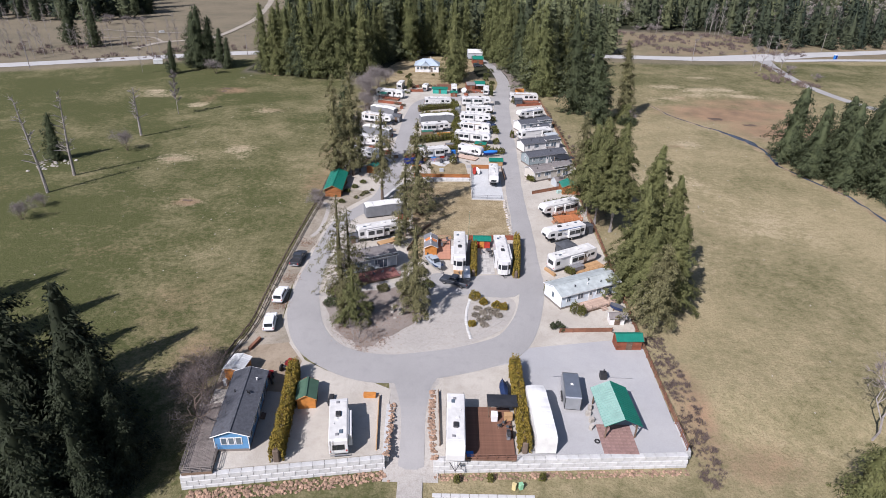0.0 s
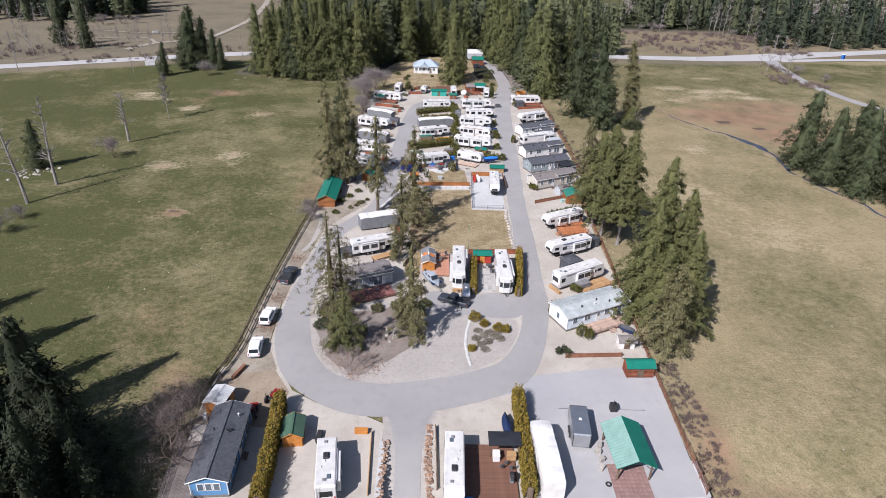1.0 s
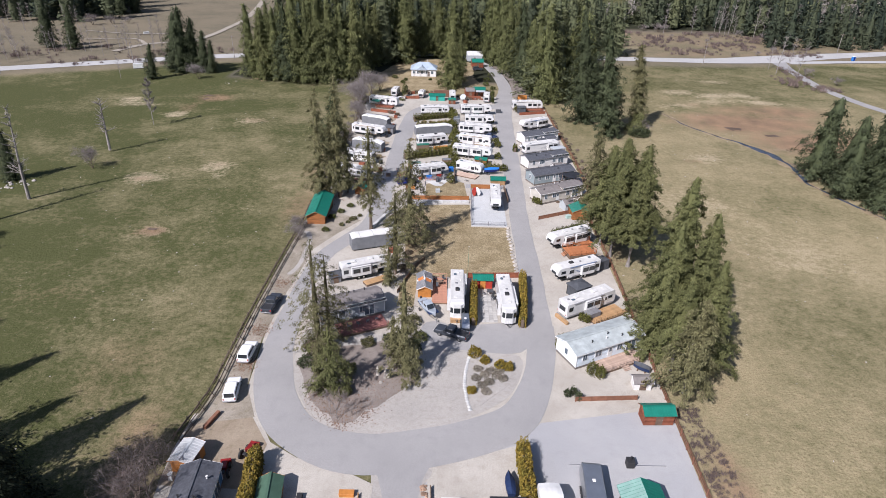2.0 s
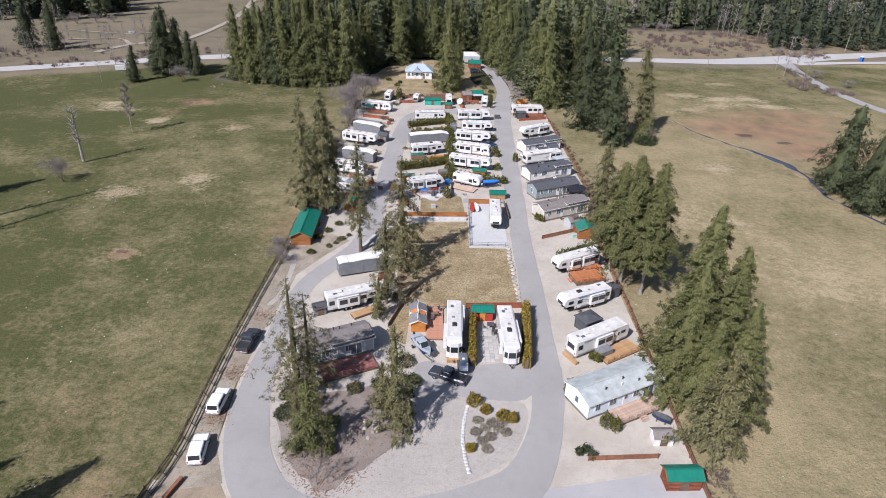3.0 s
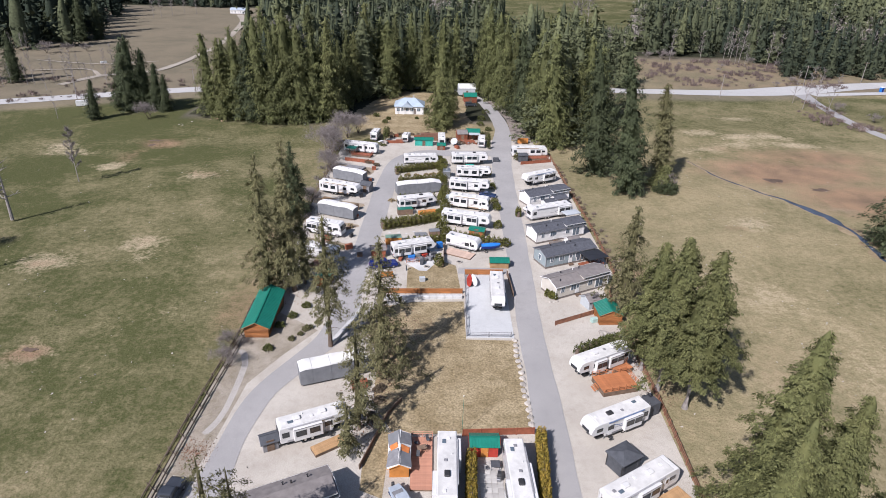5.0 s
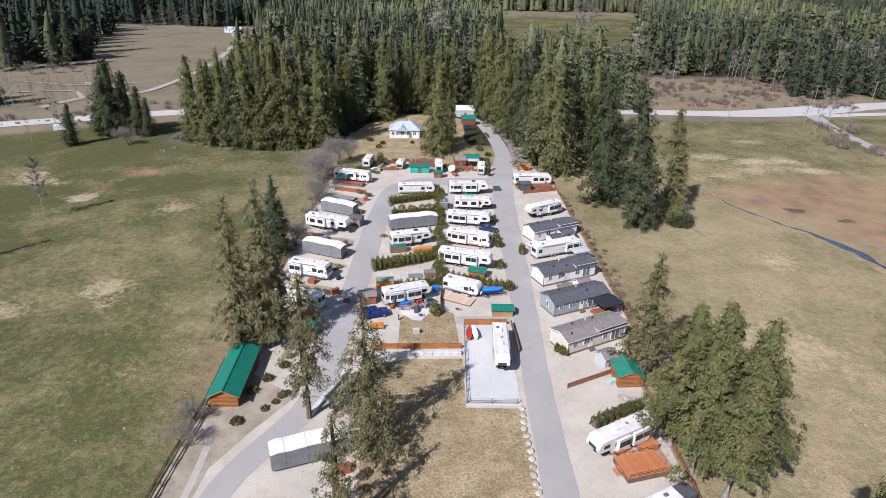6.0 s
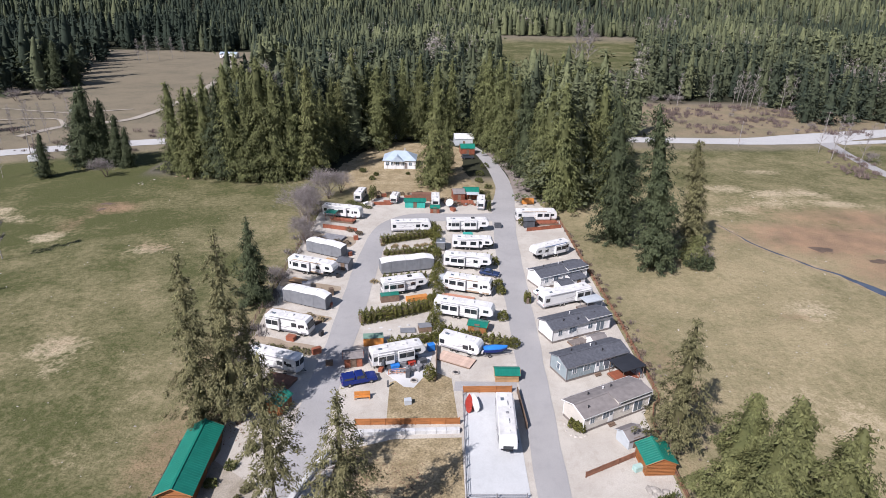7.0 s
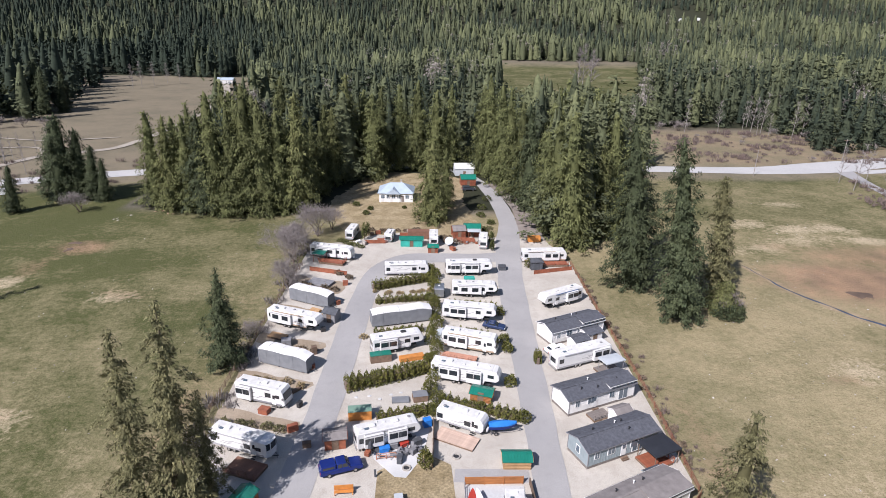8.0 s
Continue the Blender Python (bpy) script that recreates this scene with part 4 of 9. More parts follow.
def bare_tree(name, seed, h, spread, label, depth=5, trunk=0.2, lean=0.0, bark=None, leaderless=True, twig=1.0, fuzz=0, stems=1, m_fuzz=None):
    """A leafless tree: forking limbs down to twigs."""
    rng = random.Random(seed)
    limbs, twigs, ends = Geo(), Geo(), []

    def grow(p, d, L, r, k):
        mid = p + d * L * 0.5 + Vector((rng.uniform(-1, 1), rng.uniform(-1, 1), rng.uniform(-.5, .5))) * L * 0.07
        end = p + d * L
        g = limbs if k >= 3 else twigs
        g.tube([p, mid, end] if k >= 2 else [p, end], [r, r * 0.85, r * 0.68] if k >= 2 else [r, r * .6], 6 if k >= 4 else 3)
        if k == 0:
            ends.append((mid, d, L))
            return
        n = rng.choice((2, 3, 3)) if k > 1 else rng.choice((5, 6, 7))
        for i in range(n):
            ax = Vector((rng.uniform(-1, 1), rng.uniform(-1, 1), rng.uniform(-.35, .65))).normalized()
            nd = (d * (1.05 if i == 0 else 0.75) + ax * spread).normalized()
            grow(mid.lerp(end, rng.uniform(.3, 1)) if i else end, nd, L * rng.uniform(.6, .82), max(r * rng.uniform(.5, .68), 0.014 * twig), k - 1)

    for k in range(stems):
        a = k * 6.283 / stems + rng.uniform(-.4, .4)
        tip = rng.uniform(.25, .6) if stems > 1 else 0
        grow(Vector((0, 0, -0.2)), Vector((lean + tip * math.cos(a), tip * math.sin(a), 1)).normalized(), h * (0.3 if stems == 1 else rng.uniform(.22, .32)), trunk * (1 if stems == 1 else .7), depth if stems == 1 else depth - 1)
    t = thing(name, label, "tree")
    part("trunk", limbs, bark or BARK, t)
    tagged(part("twig_mass", twigs, TWIG, t), kind="stuff")
    if fuzz:
        g = np.random.default_rng(seed)
        C = np.repeat(np.array([e[0] for e in ends]), fuzz, 0) + g.normal(0, .07 * h, (len(ends) * fuzz, 3)) * [1, 1, .8]
        C[:, 2] = C[:, 2].clip(.3, None)
        A = np.repeat(np.array([e[1] for e in ends]), fuzz, 0) + g.normal(0, .55, C.shape)
        A /= np.linalg.norm(A, axis=1)[:, None]
        B = np.cross(A, g.normal(0, 1, C.shape))
        B /= np.linalg.norm(B, axis=1)[:, None]
        s = h * g.uniform(.03, .07, len(C))[:, None]
        V, F = foliage(g, C, A * s, B * (.009 + .0004 * h) * twig)
        m_fuzz = m_fuzz or FUZZ
        tagged(part("twig_coat", raw_mesh("twig_coat", V, F, m_fuzz), m_fuzz, t), kind="stuff")
    return t


def snag(name, seed, h, label, lean=0.1):
    """A tall dead trunk with broken stubs of limbs."""
    rng = random.Random(seed)
    g = Geo()
    pts = [(lean * h * (k / 6) ** 1.3 * -1, rng.uniform(-.1, .1), h * k / 6 - .1) for k in range(7)]
    g.tube(pts, [0.42 * (1 - k / 7.2) for k in range(7)], 8)
    st = Geo()
    for b in range(30):
        u = rng.uniform(.3, 1)
        i = min(5, int(u * 6))
        p = Vector(pts[i]).lerp(Vector(pts[i + 1]), u * 6 - i)
        a = rng.uniform(0, 6.28)
        L = rng.uniform(.8, 3.6) * (1.25 - u * .8)
        q = p + Vector((math.cos(a), math.sin(a), rng.uniform(.1, .9))) * L
        st.tube([p, p.lerp(q, .5) + Vector((0, 0, .12)), q], [.12, .08, .03], 4)
        for _ in range(3):
            st.tube([p.lerp(q, .6), p.lerp(q, .6) + Vector((rng.uniform(-1, 1), rng.uniform(-1, 1), rng.uniform(.2, 1))) * 1.3], [.05, .02], 3)
    t = thing(name, label, "tree")
    part("trunk", g, PALE_BARK, t)
    part("crown", st, PALE_BARK, t)
    return t


def hedge(name, pts, w, h, leaf, label, seed=1, density=95, size=0.14, category="hedge", knob=0.0):
    """A clipped or loose hedge: sprays over a rounded body along pts, dark twiggy core inside."""
    rng = np.random.default_rng(seed)
    P = spline(pts, 0.8)
    seg = np.array([p[:2] for p in P])
    length = np.linalg.norm(np.diff(seg, axis=0), axis=1).sum()
    n = int(length * (w + 2 * h) * density)
    s = rng.random(n) * (len(seg) - 1.001)
    i = s.astype(int)
    c = seg[i] + (seg[i + 1] - seg[i]) * (s - i)[:, None]
    d = seg[i + 1] - seg[i]
    d /= np.linalg.norm(d, axis=1)[:, None]
    nrm = np.stack([-d[:, 1], d[:, 0]], 1)
    plant = 0.86 + 0.3 * np.abs(np.sin(s * 2.4 + seed)) ** 1.5 + 0.06 * np.sin(s * 1.1) + knob * np.sin(s * 4.1 + seed * 2)
    th = rng.random(n) * np.pi
    rr = 0.72 + 0.33 * rng.random(n)
    off = np.sign(np.cos(th)) * np.abs(np.cos(th)) ** 0.7 * rr * w / 2 * plant
    z = np.abs(np.sin(th)) ** 0.55 * rr * h * plant * (0.9 + 0.2 * rng.random(n))
    low = rng.random(n) < 0.35
    z = np.where(low, rng.random(n) * h * 0.8, z)
    off = np.where(low, np.sign(rng.random(n) - .5) * w / 2 * plant * (0.85 + 0.2 * rng.random(n)), off)
    C = np.stack([c[:, 0] + nrm[:, 0] * off, c[:, 1] + nrm[:, 1] * off, z + 0.05], 1)
    a = rng.random(n) * 6.283
    A = np.stack([np.cos(a) * .6, np.sin(a) * .6, rng.uniform(.1, 1, n)], 1)
    A /= np.linalg.norm(A, axis=1)[:, None]
    T = np.stack([-np.sin(a), np.cos(a), rng.normal(0, .5, n)], 1)
    T /= np.linalg.norm(T, axis=1)[:, None]
    sc = size * rng.uniform(.6, 1.4, n)[:, None]
    V, F = foliage(rng, C, A * sc, T * sc * .5)
    t = thing(name, label, category)
    part("foliage", raw_mesh("foliage", V, F, leaf), leaf, t)
    core = Geo()
    for k in range(len(seg) - 1):
        m = (seg[k] + seg[k + 1]) / 2
        ang = math.degrees(math.atan2(*(seg[k + 1] - seg[k])[::-1]))
        core.box((m[0], m[1], h * .36), (np.linalg.norm(seg[k + 1] - seg[k]) * 1.02, w * .5, h * .7), ang, 0.1)
    part("core", core, BARK, t)
    return t


def shrub(name, seed, h, r, leaf, label, n=1100, size=0.13, category="shrub"):
    rng = np.random.default_rng(seed)
    th, ph = rng.random(n) * 6.283, np.arccos(1 - 1.25 * rng.random(n))
    rr = (0.65 + 0.4 * rng.random(n)) * (1 + 0.2 * np.sin(3 * th + seed) * np.sin(2 * ph))
    C = np.stack([rr * r * np.sin(ph) * np.cos(th), rr * r * np.sin(ph) * np.sin(th), h * (0.3 + 0.62 * rr * np.cos(ph))], 1)
    C[:, 2] = C[:, 2].clip(0.06, None)
    A = rng.normal(0, 1, (n, 3)) + C / max(r, h) * 1.2
    A /= np.linalg.norm(A, axis=1)[:, None]
    T = np.cross(A, rng.normal(0, 1, (n, 3)))
    T /= np.linalg.norm(T, axis=1)[:, None]
    sc = size * rng.uniform(.6, 1.4, n)[:, None]
    V, F = foliage(rng, C, A * sc, T * sc * .5)
    t = thing(name, label, category)
    part("leaves", raw_mesh("leaves", V, F, leaf), leaf, t)
    g = Geo()
    rg = random.Random(seed)
    for k in range(7):
        a = k * .9
        g.tube([(0, 0, -.05), (r * .3 * math.cos(a), r * .3 * math.sin(a), h * .35), (r * .6 * math.cos(a), r * .6 * math.sin(a), h * rg.uniform(.5, .75))], [.04, .03, .01], 4)
    part("stem", g, BARK, t)
    return t


def boulder_geo(seed, r, flat=0.7):
    rng = random.Random(seed)
    g = Geo()
    rings = []
    for k, (zz, rr) in enumerate(((-.3, .75), (0.0, 1), (.45, .85), (.75, .45))):
        rings.append([(r * rr * rng.uniform(.75, 1.15) * math.cos(6.283 * j / 7), r * rr * rng.uniform(.75, 1.15) * math.sin(6.283 * j / 7), r * flat * zz * rng.uniform(.85, 1.15)) for j in range(7)])
    return g.loft(rings)


# ---- vehicles ----
def wheel(parent, x, y, r, w=0.22, z=None):
    z = r if z is None else z
    g = Geo().tube([(x, y - w / 2, z), (x, y - w * .3, z), (x, y + w * .3, z), (x, y + w / 2, z)], [r * .86, r, r, r * .86], 14)
    t = part("wheel", g, RUBBER, parent)
    s = 1 if y > 0 else -1
    part("rim", Geo().tube([(x, y + s * w * .2, z), (x, y + s * (w * .5 + .015), z)], [r * .58, r * .5], 10), CHROME, t)
    return t


def window_part(parent, x, side, z, w, h, W, frame_m=None, pane=None, depth=0.03, name="window"):
    """A framed window on a long side (side: -1 or 1) of something W wide."""
    y = side * (W / 2 + depth / 2)
    f = box_part(name, (x, y, z), (w + .1, depth, h + .1), frame_m or BLACK, parent, ch=0.008)
    part("pane", Geo().box((x, y + side * (depth / 2 + .004), z), (w, .012, h), 0, 0.004), pane or GLASS, f)
    return f


def end_window(parent, xe, end, y, z, w, h, frame_m=None, pane=None, depth=0.03, tilt=0.0):
    x = xe + end * depth / 2
    f = part("window", Geo().box((x, y, z), (depth, w + .1, h + .1), 0, .008, tilt), frame_m or BLACK, parent)
    part("pane", Geo().box((x + end * (depth / 2 + .004), y, z), (.012, w, h), 0, .004, tilt), pane or GLASS, f)
    return f


def roof_gear(t, L, H, rng, top, dark):
    """Air conditioner, vents, hatch and aerial on a trailer's roof."""
    for k, x in enumerate((L * .12, -L * .24) if L > 9 else (L * .05,)):
        if dark and k == 0 or not dark:
            box_part("air_conditioner", (x, 0, H + .16), (1.0, .72, .3), BLACK if dark else RV_WHITE, t, "black roof air conditioner" if dark else "", .09)
    for x in (L * .33, -L * .05, -L * .4):
        box_part("roof_vent", (x + rng.uniform(-.3, .3), rng.uniform(-.35, .35), H + .08), (.45, .45, .14), GREY_TRIM if rng.random() < .4 else RV_WHITE, t, "", .05)
    part("plumbing_vent", Geo().tube([(-L * .15, .6, H), (-L * .15, .6, H + .22)], .07, 8), WHITE_TRIM, t)
    box_part("skylight", (-L * .33, -.4, H + .07), (.7, .5, .12), GLASS_SKY, t, "", .05)


def trailer(kind, L, W=2.5, H=3.4, label="", body=None, decal=None, slides=((-.15, .32),), face=-1, seed=0, bay=False, dark_ac=False, ends=True, awning=True, steps=True, end_glass=False, back=()):
    """A recreational trailer along x with its front at +x. kind: fifth, travel or motor. slides: (centre, length) as shares of L on the face side."""
    rng = random.Random(seed)
    body, decal = body or RV_WHITE, decal or GREY_DECAL
    h = L / 2
    name = {"fifth": "fifth_wheel_trailer", "travel": "travel_trailer", "motor": "motorhome"}[kind]
    t = thing(name, label, "trailer" if kind != "motor" else "motorhome")
    f = {"fifth": 0.8, "travel": 0.6, "motor": 0.55}[kind]
    if kind == "fifth":
        prof = [(-h + .1, f), (h - 2.7, f), (h - 2.45, 1.55), (h - .55, 1.62), (h - .05, 2.1), (h - .12, H - .75), (h - .55, H - .12), (h - 1.1, H), (-h + .12, H - .04), (-h, H - .25), (-h, f + .2)]
    elif kind == "travel":
        prof = [(-h + .1, f), (h - .5, f), (h - .05, f + .5), (h, f + 1.5), (h - .25, H - .35), (h - .6, H - .03), (h - 1.1, H), (-h + .12, H - .04), (-h, H - .25), (-h, f + .2)]
        if bay:
            prof = [(-h + .1, f), (h, f), (h + .02, H - .3), (h - .15, H - .06), (h - .5, H), (-h + .12, H - .04), (-h, H - .25), (-h, f + .2)]
    else:
        prof = [(-h + .1, f), (h - .35, f), (h, f + .25), (h - .02, f + 1.05), (h - .3, H - .5), (h - .6, H - .05), (h - 1.2, H), (-h + .12, H - .03), (-h, H - .25), (-h, f + .2)]
    part("body", Geo().side(prof, W, .07), body, t)
    part("roof", Geo().side([(-h + .25, H - .02), (h - 1.3, H + .01), (h - 1.4, H + .045), (-h + .3, H + .02)], W - .22, .03), RV_ROOF, t)
    box_part("chassis", (-.3 * (kind == "fifth"), 0, f - .1), (L * .8, 1.7, .22), BLACK, t)
    for s in (-1, 1):
        box_part("skirt_trim", (-.9 if kind == "fifth" else 0, s * (W / 2 + .008), f + .2), (L - (3.6 if kind == "fifth" else .9), .02, .34), decal if kind == "motor" else GREY_TRIM if decal is BLUE_DECAL else decal, t, "", .005)
        # swoosh stripes
        for k in range(3):
            x0 = rng.uniform(-.35, .05) * L
            ln = rng.uniform(.18, .32) * L
            z0 = f + .75 + .28 * k
            prs = [(x0, z0), (x0 + ln * .6, z0 - .02), (x0 + ln, z0 + .38), (x0 + ln * .9, z0 + .4), (x0 + ln * .55, z0 + .1), (x0, z0 + .07)]
            part("decal", Geo().side(prs, .012, .003, s * (W / 2 + .004)), decal if k != 1 else GREY_DECAL, t)
    # windows on both long sides
    for s in (-1, 1):
        for x, w, hh in ((h - (1.5 if kind == "fifth" else 1.4), .95, .5), (.17 * L, .95, .72), (-.42 * L, .85, .75)):
            zz = H - (1.0 if kind == "fifth" and x > h - 2 else 1.25)
            window_part(t, x, s, zz, w, hh, W)
    for sd, c, ln in [(face, *v) for v in slides] + [(-face, *v) for v in back]:
        ww, hh, x = .55, H - f - .55, c * L
        y = sd * (W / 2 + ww / 2 - .02)
        so = part("slide_out", Geo().box((x, y, f + .25 + hh / 2), (ln * L, ww, hh), 0, .05), body, t)
        box_part("slide_trim", (x, sd * (W / 2 + ww - .012), f + .25 + hh - .07), (ln * L + .04, .03, .1), GREY_TRIM, so, "", .008)
        for dx in (-.25, .22):
            wy = sd * (W / 2 + ww - .005)
            fr = box_part("window", (x + dx * ln * L, wy, H - 1.15), (min(1.3, ln * L * .4) + .1, .03, .92), BLACK, so, "", .008)
            part("pane", Geo().box((x + dx * ln * L, wy + sd * .018, H - 1.15), (min(1.3, ln * L * .4), .012, .82), 0, .004), GLASS, fr)
    dx = .31 * L - (1.4 if kind == "fifth" else .2)
    d = box_part("door", (dx, face * (W / 2 + .015), f + 1.05), (.72, .04, 1.9), WHITE_TRIM, t, "", .01)
    part("pane", Geo().box((dx, face * (W / 2 + .04), f + 1.45), (.42, .012, .7), 0, .004), GLASS, d)
    box_part("handle", (dx + .28, face * (W / 2 + .05), f + 1.0), (.05, .03, .14), CHROME, d, "", .005)
    if steps:
        for k in range(2):
            box_part("step", (dx, face * (W / 2 + .18 + .24 * k), f - .12 - .22 * k), (.65, .26, .04), BLACK, t, "", .006)
    if awning:
        part("awning", Geo().tube([(-.38 * L, face * (W / 2 + .09), H - .2), (.3 * L - .8, face * (W / 2 + .09), H - .2)], .085, 8), decal, t, "rolled-up awning")
    if kind == "motor":
        for x in (h - 1.2, -h + 2.6):
            for s in (-1, 1):
                wheel(t, x, s * (W / 2 - .2), .46, .28)
        part("windscreen", Geo().side([(h - .03, f + 1.1), (h + .02, f + 1.12), (h - .24, H - .55), (h - .3, H - .55)], W - .3, .02), GLASS, t)
        for s in (-1, 1):
            box_part("headlight", (h, s * .85, f + .45), (.06, .34, .2), LAMP_CLEAR, t, "", .02)
            box_part("mirror", (h - .25, s * (W / 2 + .22), f + 1.5), (.12, .2, .4), BLACK, t, "", .03)
        box_part("bumper", (h + .04, 0, f - .05), (.16, W - .2, .26), GREY_TRIM, t, "", .04)
    else:
        for x in (-.12 * L - .45, -.12 * L + .5):
            for s in (-1, 1):
                wheel(t, x, s * (W / 2 - .16), .37)
        if kind == "fifth":
            part("pin_box", Geo().side([(h - 1.6, 1.6), (h - .9, 1.6), (h - .5, 1.2), (h - .8, 1.1), (h - 1.3, 1.35)], .4, .03), BLACK, t)
            for s in (-1, 1):
                part("landing_leg", Geo().tube([(h - 2.9, s * .85, 0), (h - 2.9, s * .85, 1.0)], .06, 6), GREY_TRIM, t)
            end_window(t, h - .08, 1, 0, H - 1.15, 1.3, .45) if rng.random() < .5 else None
        else:
            for s in (-1, 1):
                part("drawbar", Geo().tube([(h - .3, s * .7, f - .08), (h + 1.1, 0, f - .1)], .05, 6), BLACK, t)
            part("jack", Geo().tube([(h + .85, 0, 0), (h + .85, 0, .9)], .05, 6), GREY_TRIM, t)
            for s in (-1, 1):
                part("gas_bottle", Geo().tube([(h + .25, s * .17, f), (h + .25, s * .17, f + .1), (h + .25, s * .17, f + .5), (h + .25, s * .17, f + .58)], [.1, .15, .15, .06], 10), WHITE_TRIM, t)
        if bay:
            by = part("bay", Geo().loft([[(h - .1, -W / 2 + .02, z), (h + .35, -W / 2 + .62, z), (h + .35, W / 2 - .62, z), (h - .1, W / 2 - .02, z)] for z in (f, H - .12)]), body, t)
            for y, a in ((-.98, -37), (0, 0), (.98, 37)):
                x = h + .365 if a == 0 else h + .135
                w = 1.0 if a == 0 else .5
                fr = part("window", Geo().box((x, y * (1 if a else 0), f + 1.7), (.04, w + .12, 1.05), a, .008), BLACK, by)
                part("pane", Geo().box((x + .022, y * 1.012 * (1 if a else 0), f + 1.7), (.02, w, .92), a, .004), GLASS, fr)
        elif end_glass:
            end_window(t, h + .0, 1, 0, f + 1.7, 1.5, .7)
    if ends:
        end_window(t, -h, -1, 0, H - 1.3, 1.5, .8)
        part("ladder", Geo().tube([(-h - .08, .7, .9), (-h - .08, .7, H + .1)], .025, 5).tube([(-h - .08, 1.05, .9), (-h - .08, 1.05, H + .1)], .025, 5), CHROME, t)
        for s in (-1, 1):
            box_part("tail_light", (-h - .01, s * (W / 2 - .2), f + .55), (.03, .16, .3), LAMP_RED, t, "", .008)
        box_part("bumper", (-h - .1, 0, f - .1), (.14, W - .3, .16), GREY_TRIM, t, "", .02)
    roof_gear(t, L, H, rng, None, dark_ac)
    return t


def covered_trailer(L, label, W=2.7, H=3.4, side_m=None, top_m=None, seed=0):
    """A trailer under a fitted weather cover: pale top, hanging sides with sagging folds."""
    rng = random.Random(seed)
    t = thing("covered_trailer", label, "trailer")
    h, n = L / 2, 22
    rings = []
    for i in range(n + 1):
        x = -h + L * i / n
        e = min(1, .55 + .45 * min(i, n - i) / 2.2) if i < n // 2 else min(1, .25 + .75 * min(i, n - i) / 3.4)
        top = H - .55 * (1 - e) - .03 * rng.random() - .05 * math.sin(i * .6 + seed)
        w = W / 2 * (.93 + .07 * e) + rng.uniform(-.01, .01)
        rings.append([(x, -w - .02 * rng.random(), .35), (x, -w - .012 * rng.random(), 1.4), (x, -w + .01, top - .3), (x, -w + .07, top - .08), (x, -w * .5, top), (x, 0, top + .04), (x, w * .5, top), (x, w - .07, top - .08), (x, w - .01, top - .3), (x, w + .012 * rng.random(), 1.4), (x, w + .02 * rng.random(), .35)])
    top_g, side_g = Geo(), Geo()
    for i in range(n):
        a, b = rings[i], rings[i + 1]
        for j in range(10):
            (top_g if 2 <= j <= 7 else side_g).add([a[j], a[j + 1], b[j + 1], b[j]], [(0, 1, 2, 3)])
    for r in (rings[0], rings[-1]):
        side_g.add(r, [tuple(range(11))])
    part("cover_top", top_g, top_m or COVER_WHITE, t, "white cover top")
    part("cover_skirt", side_g, side_m or COVER_GREY, t, "hanging cover sides")
    for i in range(4, n - 1, 6):
        a = rings[i]
        part("strap", Geo().tube([(a[j][0], a[j][1] * 1.012, a[j][2] + .012) for j in range(11)], .018, 4), side_m or COVER_GREY, t)
    for x in (-.9, .1):
        for s in (-1, 1):
            wheel(t, x, s * (W / 2 - .3), .36)
    part("drawbar", Geo().tube([(h - .4, -.6, .5), (h + .9, 0, .48)], .05, 6).tube([(h - .4, .6, .5), (h + .9, 0, .48)], .05, 6), BLACK, t)
    part("jack", Geo().tube([(h + .7, 0, 0), (h + .7, 0, .8)], .05, 6), GREY_TRIM, t)
    return t


